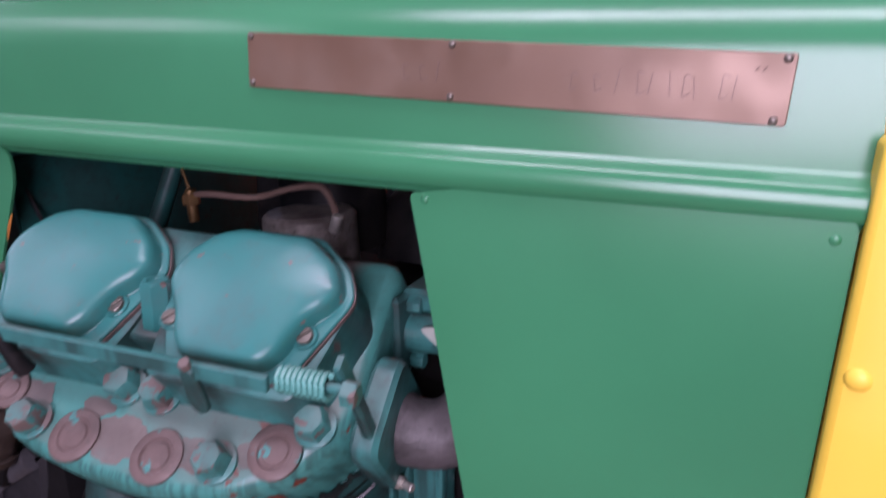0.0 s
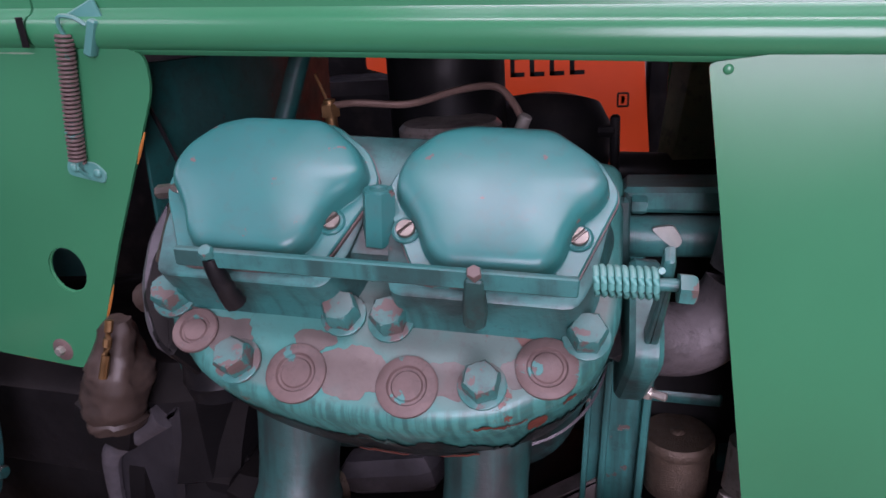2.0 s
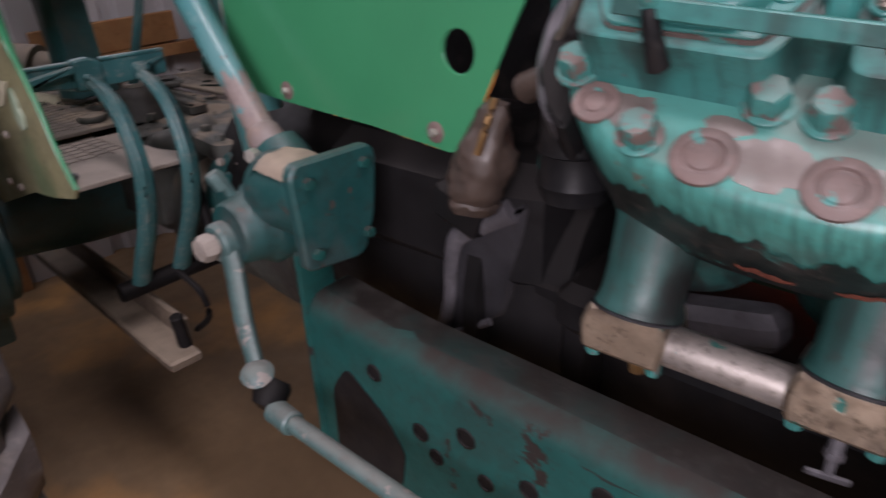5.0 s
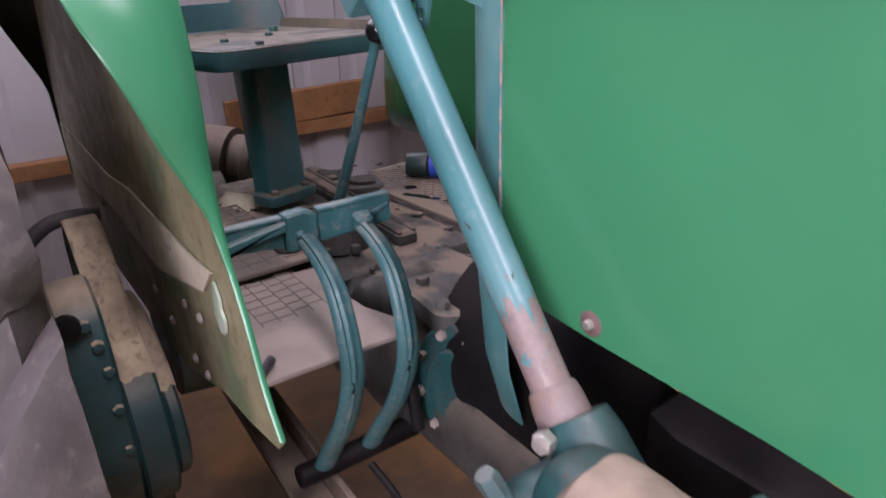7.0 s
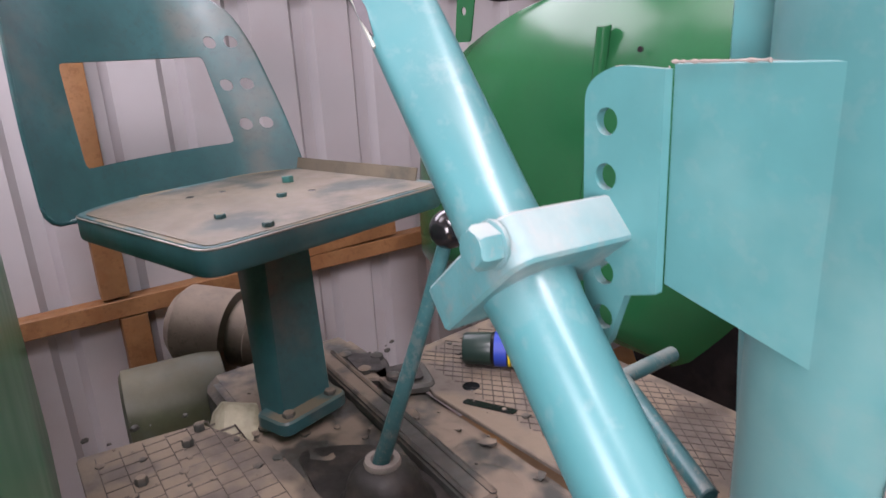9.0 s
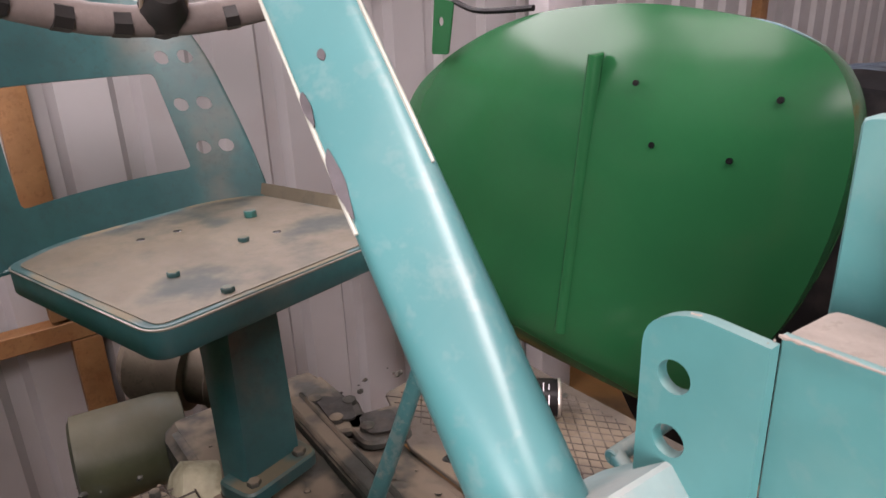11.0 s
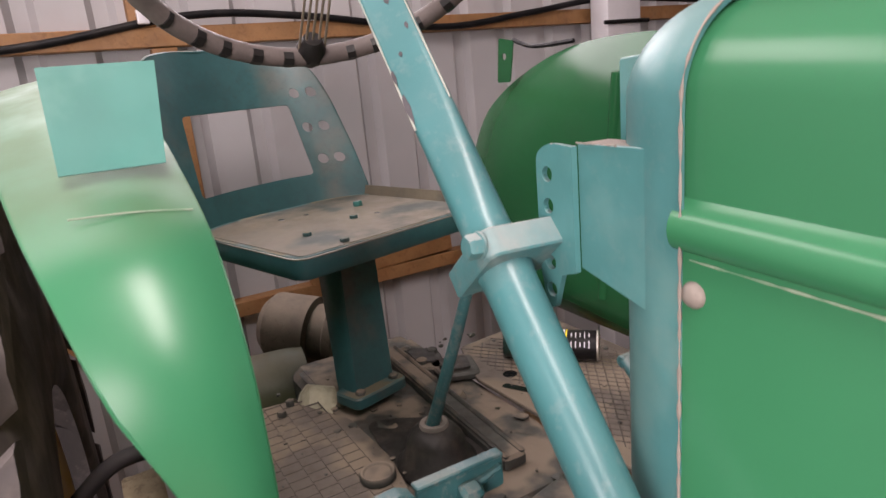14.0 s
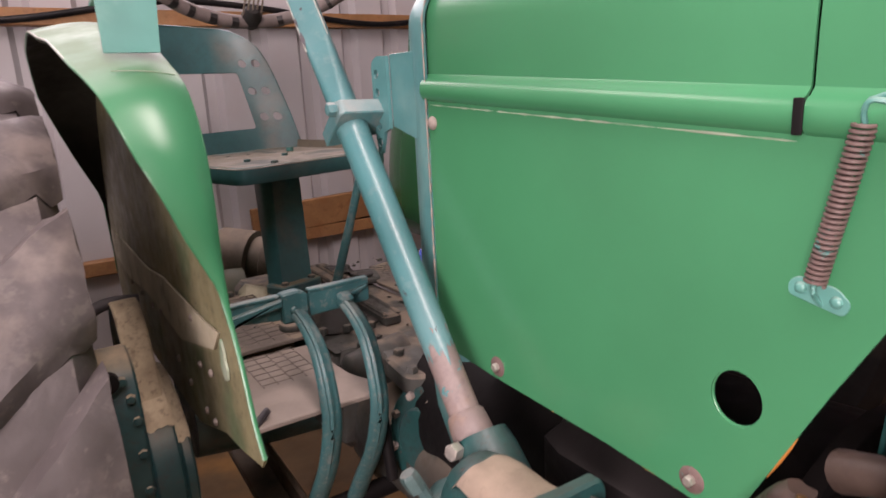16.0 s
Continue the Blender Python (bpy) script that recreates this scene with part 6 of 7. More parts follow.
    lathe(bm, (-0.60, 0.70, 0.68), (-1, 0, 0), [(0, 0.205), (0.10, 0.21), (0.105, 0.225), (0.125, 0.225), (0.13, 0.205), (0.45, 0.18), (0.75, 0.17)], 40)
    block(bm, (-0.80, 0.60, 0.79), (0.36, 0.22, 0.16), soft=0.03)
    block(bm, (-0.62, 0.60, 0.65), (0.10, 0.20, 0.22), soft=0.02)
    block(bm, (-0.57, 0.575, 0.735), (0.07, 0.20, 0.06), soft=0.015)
    part("clutch_housing", bm, M_GREASE_SHADE, tractor, "greasy clutch housing, bay shade in its colour")
    face = place((0, 0.489, 0), (1, 0, 0), (0, 0, 1), (0, -1, 0))
    bm = B()
    prism(bm, round_poly([(-0.752, 0.770), (-0.727, 0.792), (-0.646, 0.838), (-0.652, 0.800), (-0.672, 0.690), (-0.755, 0.622), (-0.775, 0.644)], [0.03, 0.02, 0.01, 0.01, 0.01, 0.01, 0.012], 4), face, -0.05, 0.0, 0.006)
    fl = part("housing_flange", bm, M_IRON, tractor, "dark bell housing flange")
    bm = B()
    sweep(bm, [(-0.662, 0.487, 0.828), (-0.705, 0.486, 0.800), (-0.738, 0.485, 0.775), (-0.748, 0.485, 0.735), (-0.752, 0.485, 0.69), (-0.765, 0.486, 0.645)], lambda f: 0.014 - 0.006 * f, 10, 4, 0.7, (0, 1, 0))
    part("flange_edge", bm, M_EDGE, fl, "rubbed shiny flange edge")
    bm = B()
    sweep(bm, [(-0.765, 0.482, 0.632), (-0.73, 0.482, 0.652), (-0.690, 0.484, 0.680)], 0.005, 8, 4)
    part("flange_lip", bm, M_EDGE, fl)
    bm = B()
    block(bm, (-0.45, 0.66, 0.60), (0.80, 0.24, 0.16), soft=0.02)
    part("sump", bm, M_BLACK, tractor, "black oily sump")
    # steering box
    bm = B()
    prism(bm, round_poly([(0.328, 0.876), (0.336, 0.888), (0.440, 0.886), (0.449, 0.872), (0.440, 0.800), (0.420, 0.754), (0.336, 0.764)], [0.008, 0.008, 0.02, 0.02, 0.03, 0.016, 0.01], 5), place((-0.836, 0, 0), (0, 1, 0), (0, 0, 1), (1, 0, 0)), -0.004, 0.012, 0.003)
    sb = part("steering_box", bm, M_STEER, tractor, "teal steering box flange")
    bm = B()
    lathe(bm, (-0.840, 0.392, 0.822), (-1, 0.02, 0), [(0, 0.052), (0.012, 0.052), (0.020, 0.047), (0.09, 0.049), (0.115, 0.044), (0.130, 0.030)], 32)
    lathe(bm, (-0.965, 0.46, 0.775), (0, -1, 0), [(0, 0.055), (0.085, 0.055), (0.092, 0.050), (0.10, 0.044), (0.128, 0.040), (0.132, 0.036)], 32)
    lathe(bm, (-0.975, 0.428, 0.845), (-0.66, 0.05, 0.75), [(-0.08, 0.040), (0, 0.033), (0.02, 0.028)], 20)
    part("gear_case", bm, M_STEER, sb, "teal cast gear case")
    bm = B()
    vs = []
    for k in range(15):
        x = -0.832 - 0.125 * k / 14
        vs.append([V(x, 0.392 + 0.0505 * math.sin(t), 0.8225 + (0.0505 - 0.03 * max(0, k - 11) / 3) * math.cos(t) + 0.004 * noise.noise(V(x * 50, t * 3, 0.2))) for t in np.linspace(-0.85, 0.85, 14)])
    loft(bm, vs, closed=False)
    part("dust_crust", bm, M_POT, sb, "brown dust caked on the gear case")
    for y, z in ((0.427, 0.867), (0.350, 0.783), (0.349, 0.865), (0.425, 0.783)):
        bm = B()
        hexhead(bm, (-0.824, y, z), (1, 0, 0), 0.0125, 0.007)
        part("flange_bolt", bm, M_RAIL, sb)
    bm = B()
    hexhead(bm, (-0.99, 0.345, 0.825), (-0.2, -0.4, 0.9), 0.018, 0.022)
    rod(bm, (-0.985, 0.36, 0.80), (-0.99, 0.345, 0.832), 0.007, 8)
    part("adjuster", bm, M_ARM, sb, "dusty adjuster nut")
    # drop arm and drag link
    bm = B()
    lathe(bm, (-0.975, 0.342, 0.765), (0, -1, 0), [(0, 0.022), (0.004, 0.026), (0.026, 0.026), (0.030, 0.022)], 20)
    sweep(bm, [(-0.975, 0.325, 0.765), (-0.955, 0.320, 0.74), (-0.92, 0.30, 0.685), (-0.895, 0.29, 0.645), (-0.878, 0.283, 0.615)], lambda f: 0.018 - 0.006 * f, 12, 4, 0.7, (0, 1, 0))
    arm = part("drop_arm", bm, M_ARM, tractor, "worn teal drop arm")
    bm = B()
    lathe(bm, (-0.975, 0.312, 0.765), (0, -1, 0), [(0, 0.014), (0.022, 0.014)], 14)
    hexhead(bm, (-0.975, 0.308, 0.765), (0, -1, 0), 0.030, 0.016, turn=0.3)
    part("castle_nut", bm, M_DRYDUST, arm, "pale castle nut")
    bm = B()
    lathe(bm, (-0.868, 0.300, 0.622), (0.1, -0.6, -0.5), [(0, 0.016), (0.006, 0.021), (0.022, 0.022), (0.034, 0.016), (0.038, 0.006)], 18)
    part("ball_joint", bm, M_GREASE_SHADE, arm, "greasy ball joint")
    bm = B()
    lathe(bm, (-0.878, 0.282, 0.632), (0.3, -0.3, 0.9), [(0, 0.017), (0.008, 0.020), (0.014, 0.014), (0.018, 0.005)], 14)
    part("joint_cap", bm, M_ARM, arm)
    bm = B()
    rod(bm, (-0.852, 0.279, 0.598), (-0.81, 0.276, 0.601), 0.015, 14)
    rod(bm, (-0.82, 0.277, 0.600), (-0.15, 0.262, 0.628), 0.0105, 14)
    part("drag_link", bm, M_ARM, arm, "pale worn drag link rod")
    # rubber boot, brass rod and filter bowl
    bm = B()
    hs, rs = (0, 0.003, 0.014, 0.018, 0.030, 0.055, 0.070, 0.090, 0.110, 0.12), (0.014, 0.026, 0.030, 0.027, 0.032, 0.033, 0.030, 0.021, 0.016, 0.010)
    lathe(bm, (-0.700, 0.470, 0.828), (0.24, 0.0, 0.97), [(float(h), float(np.interp(h, hs, rs))) for h in np.linspace(0, 0.12, 34)], 40)
    for v in bm.verts:
        v.co += V(1, 1, 0.5) * (0.0065 * noise.noise(V(v.co.x * 45, v.co.y * 45, v.co.z * 24)) + 0.0022 * noise.noise(v.co * 130))
    bt = part("rubber_boot", bm, M_BOOT, tractor, "perished brown rubber boot")
    bm = B()
    sweep(bm, [(-0.657, 0.450, 0.955), (-0.660, 0.443, 0.932), (-0.668, 0.437, 0.902)], 0.0038, 8, 4)
    part("brass_strip", bm, M_BRASS, bt)
    bm = B()
    lathe(bm, (-0.655, 0.50, 0.955), (0.6, -0.2, 0.3), [(0, 0.016), (0.03, 0.014), (0.045, 0.010)], 14)
    part("boot_stem", bm, M_BOOT, bt)
    bm = B()
    block(bm, (-0.73, 0.485, 0.815), (0.075, 0.03, 0.05), (0, 20, 0), 0.01)
    part("hanging_flap", bm, M_GREASE_SHADE, bt, "torn dark rubber flap")
    bm = B()
    lathe(bm, (-0.617, 0.535, 0.835), (0, 0, 1), [(0, 0.025), (0.004, 0.036), (0.02, 0.038), (0.022, 0.040), (0.026, 0.038), (0.055, 0.038), (0.057, 0.041), (0.061, 0.038), (0.10, 0.036)], 28)
    part("filter_bowl", bm, M_BLACK, tractor, "black filter bowl")


chassis()


# ---- driver's platform ----
M_TREAD = surf("dusty tread plate", (0.13, 0.11, 0.092), 0.75, vary=0.25, vscale=10, dust=((0.22, 0.175, 0.125), 0.85, 0.3, True), bump=0.6, bscale=70, stain=((0.07, 0.056, 0.042), 0.8, 7), speck=((0.08, 0.065, 0.05), 0.5, 60))


M_PLATE = surf("pale dusty plate", (0.21, 0.18, 0.155), 0.75, vary=0.2, vscale=12, dust=((0.29, 0.245, 0.21), 0.9, 0.3), bump=0.4, stain=((0.10, 0.082, 0.066), 0.6, 10))


def foot_plate(name, pts, z, lines, label, square=False, plate=None):
    put = place((0, 0, z), (1, 0, 0), (0, 1, 0), (0, 0, 1))
    bm = B()
    prism(bm, pts, put, -0.008, 0.0, 0.0015)
    ob = part(name, bm, plate or M_TREAD, tractor, label)
    x0, x1, y0, y1, step = lines
    bm = B()
    for sgn in (1, -1):
        k = -(y1 - y0)
        while k < (x1 - x0) + (y1 - y0):
            a = (x0 + k, y0) if sgn > 0 else (x0 + k, y1)
            d = (1, 0.75 * sgn)
            seg = []
            for t in np.linspace(0, (y1 - y0) / 0.75, 10):
                x, y = a[0] + d[0] * t, a[1] + d[1] * t
                if x0 <= x <= x1 and y0 <= y <= y1:
                    seg.append((x, y))
            if len(seg) > 1:
                (xa, ya), (xb, yb) = seg[0], seg[-1]
                n = V(ya - yb, xb - xa, 0).normalized() * 0.0016
                loft(bm, [[put(xa + n.x, ya + n.y, -0.001), put(xa - n.x, ya - n.y, -0.001), put(xa, ya, 0.0014)], [put(xb + n.x, yb + n.y, -0.001), put(xb - n.x, yb - n.y, -0.001), put(xb, yb, 0.0014)]])
            k += step
    if square:
        bm.free()
        bm = B()
        rnd = random.Random(6)
        rows = int((y1 - y0) / (0.022 if plate else 0.030))
        for k in range(rows + 1):
            y = y0 + (y1 - y0) * k / rows
            loft(bm, [[put(x, y + d, h) for d, h in ((-0.0014, -0.001), (0.0, 0.0010), (0.0014, -0.001))] for x in (x0, x1)])
            x = x0 + rnd.uniform(0, step)
            while x < x1 and k < rows:
                loft(bm, [[put(x + d, yy, h) for d, h in ((-0.0016, -0.001), (0.0, 0.0012), (0.0016, -0.001))] for yy in (y, y + (y1 - y0) / rows)])
                x += step
    part("tread_ribs", bm, M_TREAD if plate else M_TREAD_RIB, ob)
    return ob


M_TREAD_RIB = surf("worn tread ribs", (0.075, 0.060, 0.048), 0.7, vary=0.3, vscale=16, stain=((0.19, 0.16, 0.135), 0.95, 9), bump=0.3)


def platform():
    foot_plate("front_foot_plate", round_poly([(-1.338, 0.270), (-1.334, 0.480), (-1.345, 0.503), (-1.43, 0.473), (-1.54, 0.468), (-1.60, 0.488), (-1.62, 0.270)], 0.004, 2), 0.762, (-1.615, -1.465, 0.335, 0.435, 0.024), "dusty steel tread foot plate, torn at the edge", True, plate=M_PLATE)
    rear = foot_plate("rear_foot_plate", round_poly([(-1.60, 0.268), (-1.605, 0.485), (-1.70, 0.50), (-1.845, 0.495), (-1.98, 0.43), (-2.0, 0.268)], 0.01, 2), 0.780, (-1.98, -1.62, 0.29, 0.47, 0.024), "dusty steel tread foot plate with bolts", True)
    bm = B()
    rod(bm, (-1.343, 0.277, 0.764), (-1.368, 0.308, 0.772), 0.006, 10)
    part("bent_stud", bm, M_EDGE, rear, "bent stud on the plate corner")
    for x, y in ((-1.961, 0.424), (-1.93, 0.40), (-1.88, 0.33)):
        bm = B()
        hexhead(bm, (x, y, 0.781), (0, 0, 1), 0.014, 0.010, turn=x * 7)
        part("plate_bolt", bm, M_GEAR, rear)
    bm = B()
    lathe(bm, (-1.660, 0.461, 0.780), (0, 0, 1), [(0, 0.025), (0.002, 0.0265), (0.010, 0.0265), (0.013, 0.0245), (0.0125, 0.021), (0.010, 0.019), (0.0105, 0.004)], 30)
    part("filler_cap", bm, M_GEAR, rear, "dusty round filler cap")
    far = foot_plate("far_foot_plate", round_poly([(-1.40, 0.76), (-1.56, 0.755), (-1.83, 0.742), (-1.975, 0.795), (-2.0, 1.04), (-1.40, 1.04)], 0.008, 2), 0.780, (-1.97, -1.42, 0.79, 1.02, 0.026), "dusty far side tread foot plate")
    bm = B()
    lathe(bm, (-1.806, 0.80, 0.7802), (0, 0, 1), [(0, 0.014), (0.001, 0.013), (0.0012, 0.004)], 18)
    part("plate_hole", bm, M_KNOB, far)
    bm = B()
    prism(bm, round_poly([(-1.775, 0.757), (-1.70, 0.795), (-1.705, 0.81), (-1.78, 0.772)], 0.006, 2), place((0, 0, 0.7802), (1, 0, 0), (0, 1, 0), (0, 0, 1)), 0, 0.001)
    part("plate_slot", bm, M_KNOB, far)
    # gearbox with its lids and ribs
    bm = B()
    block(bm, (-1.835, 0.62, 0.665), (0.67, 0.28, 0.20), soft=0.02)
    lathe(bm, (-1.54, 0.665, 0.60), (1, 0, 0), [(0, 0.158), (0.06, 0.162), (0.12, 0.150), (0.26, 0.148), (0.30, 0.155), (0.42, 0.16)], 56)
    lathe(bm, (-1.470, 0.484, 0.742), (-0.02, 1.0, 0.02), [(0, 0.018), (0.004, 0.028), (0.012, 0.034), (0.04, 0.037), (0.12, 0.045)], 36)
    gb = part("gearbox", bm, M_GEAR, tractor, "gearbox casting under thick dust")
    bm = B()
    block(bm, (-1.815, 0.655, 0.776), (0.48, 0.040, 0.024), (0, 0, -2.7), 0.005)
    rail = part("cover_rail", bm, M_GEAR, gb, "dusty cast cover rail")
    for dy in (-0.0145, 0.0145):
        bm = B()
        block(bm, (-1.815, 0.655 + dy, 0.789), (0.478, 0.009, 0.008), (0, 0, -2.7), 0.003)
        part("rail_lip", bm, M_GEAR, rail)
    bm = B()
    nx, ny = 70, 36
    vs = [[None] * (ny + 1) for _ in range(nx + 1)]
    for i in range(nx + 1):
        for j in range(ny + 1):
            x, y = -2.12 + 0.60 * i / nx, 0.488 + 0.262 * j / ny
            p = V(x, y, 0.0)
            h = 0.010 * noise.noise(p * 14) + 0.006 * noise.noise(p * 37) + 0.003 * noise.noise(p * 90)
            edge = min(1.0, 8 * min(i / nx, 1 - i / nx), 6 * min(j / ny, 1 - j / ny))
            vs[i][j] = bm.verts.new((x, y, 0.7635 + (0.003 + h) * edge))
    for i in range(nx):
        for j in range(ny):
            bm.faces.new((vs[i][j], vs[i + 1][j], vs[i + 1][j + 1], vs[i][j + 1]))
    part("dirt_layer", bm, M_GEAR, gb, "uneven caked dirt on the casing")
    rnd = random.Random(14)
    bm = B()
    for k in range(230):
        x, y = rnd.uniform(-2.05, -1.40), rnd.uniform(0.49, 1.02) if k % 3 else rnd.uniform(0.28, 0.50)
        if y > 0.76 and x > -1.50 or y < 0.50 and x > -1.62:
            continue
        z = 0.770 if 0.50 < y < 0.755 else 0.7815
        q = (0.0025 + 0.011 * rnd.random() ** 3) * (1.0 if 0.50 < y < 0.76 else 0.55)
        m = Matrix.Translation((x, y, z)) @ Matrix.Rotation(rnd.uniform(0, 6), 4, "Z") @ Matrix.Diagonal((q * rnd.uniform(0.8, 1.5), q, q * rnd.uniform(0.45, 0.8), 1))
        vs = bmesh.ops.create_icosphere(bm, subdivisions=1, radius=1.0, matrix=m)["verts"]
        for v in vs:
            v.co += V(1, 1, 0.6) * q * 0.45 * noise.noise(v.co * 160)
    part("loose_dirt", bm, M_GEAR, gb, "crumbs of dry dirt")["kind"] = "stuff"
    pit = place((0, 0, 0.7695), (1, 0, 0), (0, 1, 0), (0, 0, 1))
    bm = B()
    prism(bm, round_poly([(-1.83, 0.515), (-1.815, 0.56), (-1.775, 0.612), (-1.68, 0.629), (-1.598, 0.629), (-1.596, 0.514), (-1.68, 0.494)], 0.02, 4), pit, 0, 0.003, 0.001)
    part("oily_patch", bm, M_PIT, gb, "dark oily dirt round the lever")
    for pts in ([(-2.03, 0.69), (-1.985, 0.735), (-1.925, 0.712), (-1.95, 0.68)], [(-1.93, 0.715), (-1.915, 0.77), (-1.86, 0.75), (-1.88, 0.705)]):
        bm = B()
        prism(bm, round_poly(pts, 0.014, 3), pit, 0.019, 0.0222)
        part("oily_patch", bm, M_PIT, gb)
    for pts in ([(-2.07, 0.66), (-1.99, 0.75), (-1.90, 0.72), (-1.94, 0.655)], [(-1.95, 0.70), (-1.93, 0.79), (-1.84, 0.76), (-1.87, 0.69)]):
        bm = B()
        prism(bm, round_poly(pts, 0.02, 3), place((0, 0, 0.77), (1, 0, 0), (0, 1, 0), (0, 0, 1)), 0, 0.016, 0.004)
        ob = part("access_lid", bm, M_GEAR, gb, "dusty cast access lid")
    for x, y in ((-2.02, 0.69), (-1.95, 0.69), (-1.90, 0.715), (-1.98, 0.73)):
        bm = B()
        lathe(bm, (x, y, 0.785), (0, 0, 1), [(0, 0.012), (0.008, 0.011), (0.011, 0.006)], 14)
        part("lid_boss", bm, M_GEAR, gb)
    bm = B()
    prism(bm, round_poly([(-1.49, 0.555), (-1.43, 0.540), (-1.325, 0.528), (-1.29, 0.60), (-1.32, 0.69), (-1.52, 0.68)], 0.02, 3), place((0, 0, 0.735), (1, 0, 0), (0, 1, 0), (0, 0, 1)), 0, 0.040, 0.006)
    part("selector_cover", bm, M_GEAR, gb, "dusty bolted selector cover")
    for x, y in ((-1.338, 0.545), (-1.417, 0.565), (-1.471, 0.600), (-1.34, 0.65)):
        bm = B()
        hexhead(bm, (x, y, 0.775), (0, 0, 1), 0.018, 0.010, turn=x * 5)
        part("cover_bolt", bm, M_GEAR, gb)
    bm = B()
    ca = V(0.35, -0.92, 0.12).normalized()
    cu = V(0.92, 0.35, 0).normalized()
    cv = ca.cross(cu)
    cc = V(-1.312, 0.548, 0.668)
    oval = place(cc, cu, cv, ca)
    bm = B()
    for lo, hi, g in ((-0.03, 0.016, 1.0), (0.014, 0.024, 0.62)):
        prism(bm, [(0.066 * g * math.cos(q), 0.088 * g * math.sin(q)) for q in np.linspace(0, math.tau, 40, endpoint=False)], oval, lo, hi, 0.004)
    sc = part("side_cover", bm, M_STEER, gb, "dark teal oval side cover with dusty bolts")
    for k in range(8):
        q = 0.35 + k * math.tau / 8
        bm = B()
        hexhead(bm, oval(0.054 * math.cos(q), 0.075 * math.sin(q), 0.0155), ca, 0.013, 0.009, turn=k * 0.7)
        part("cover_bolt", bm, M_DRYDUST if k % 3 else M_GEAR, sc)
    # gear lever
    bm = B()
    lathe(bm, (-1.655, 0.556, 0.77), (0, 0, 1), [(0, 0.062), (0.008, 0.06), (0.018, 0.050), (0.045, 0.042), (0.056, 0.034), (0.062, 0.024)], 28)
    tw = part("lever_turret", bm, M_PIT, tractor, "dark gear lever turret")
    bm = B()
    lathe(bm, (-1.655, 0.556, 0.83), (0, 0, 1), [(0, 0.021), (0.005, 0.0222), (0.009, 0.0205), (0.009, 0.014), (0.004, 0.011)], 26)
    part("turret_ring", bm, M_DRYDUST, tw, "dusty pale ring")
    bm = B()
    sweep(bm, [(-1.659, 0.553, 0.825), (-1.64, 0.562, 0.88), (-1.60, 0.582, 1.00), (-1.563, 0.599, 1.115)], lambda f: 0.0105 - 0.0035 * f, 12, 6)
    part("gear_lever", bm, M_PEDAL, tw, "bent teal gear lever")
    bm = B()
    lathe(bm, (-1.5665, 0.5975, 1.105), (0.3, 0.14, 1), [(0.019 * (1 - math.cos(t)), 0.019 * math.sin(t)) for t in np.linspace(0.25, math.pi, 12)], 22)
    part("lever_knob", bm, M_KNOB, tw, "glossy black ball knob")
    for x, y in ((-1.585, 0.545), (-1.60, 0.50), (-1.57, 0.59)):
        bm = B()
        hexhead(bm, (x, y, 0.775), (0, 0, 1), 0.016, 0.012)
        part("turret_bolt", bm, M_GEAR, tw)
    # pedals: upright channel pads on curved ribbed arms
    prof = [(-1.402, 0.902), (-1.362, 0.888), (-1.325, 0.858), (-1.304, 0.80), (-1.303, 0.745), (-1.335, 0.665), (-1.385, 0.59), (-1.43, 0.52)]
    stand = place((-1.405, 0, 0), (0, 1, 0), (0, 0, 1), (1, 0, 0))
    lie = lambda z: place((0, 0, z), (0, 1, 0), (1, 0, 0), (0, 0, 1))
    for y, pad, tilt in ((0.382, (0.266, 0.358), 0.010), (0.462, (0.404, 0.510), -0.004)):
        bm = B()
        sweep(bm, [(x, y, z) for x, z in prof], lambda f: 0.0125 + 0.0065 * f, 12, 4, 0.62, (1, 0, 0.3))
        pd = part("pedal_arm", bm, M_PEDAL, tractor, "curved teal pedal arm")
        a, b = pad
        bm = B()
        prism(bm, round_poly([(a, 0.893 + tilt), (b, 0.893), (b, 0.931), (a, 0.931 + tilt * 0.4)], 0.005, 3), stand, -0.005, 0.001, 0.0015)
        prism(bm, round_poly([(a, -1.417), (b, -1.417), (b, -1.402), (a, -1.402)], 0.003, 3), lie(0.9285), 0.0, 0.0055, 0.0015)
        part("pedal_pad", bm, M_PEDAL, pd, "teal channel pedal pad")
        bm = B()
        if y < 0.4:
            prism(bm, round_poly([(a + 0.008, 0.896 + tilt), (a + 0.016, 0.888 + tilt), (a + 0.020, 0.896 + tilt), (b, 0.917), (b, 0.929), (a + 0.012, 0.907 + tilt)], 0.002, 2), stand, 0.0, 0.012, 0.002)
        else:
            prism(bm, round_poly([(y, 0.902), (b - 0.006, 0.918), (b - 0.006, 0.924), (y, 0.914)], 0.002, 2), stand, 0.0, 0.009, 0.002)
        part("pad_brace", bm, M_PEDAL, pd, "slanting brace rib")
        bm = B()
        if y < 0.4:
            prism(bm, round_poly([(0.357, 0.888), (0.399, 0.886), (0.401, 0.930), (0.385, 0.938), (0.357, 0.936)], 0.005, 3), stand, -0.012, 0.010, 0.003)
        else:
            block(bm, (-1.397, y, 0.906), (0.022, 0.026, 0.026), (0, 25, 0), 0.005)
        part("pad_boss", bm, M_PEDAL, pd)
        if y < 0.4:
            bm = B()
            roundhead(bm, stand(0.375, 0.908, 0.009), (1, 0, 0), 0.0065, 0.005, 14)
            part("pad_bolt", bm, M_PEDAL, pd)
        bm = B()
        sweep(bm, [(x + 0.0105, y - 0.004, z + 0.005) for x, z in prof[:7]], 0.0045, 6, 4)
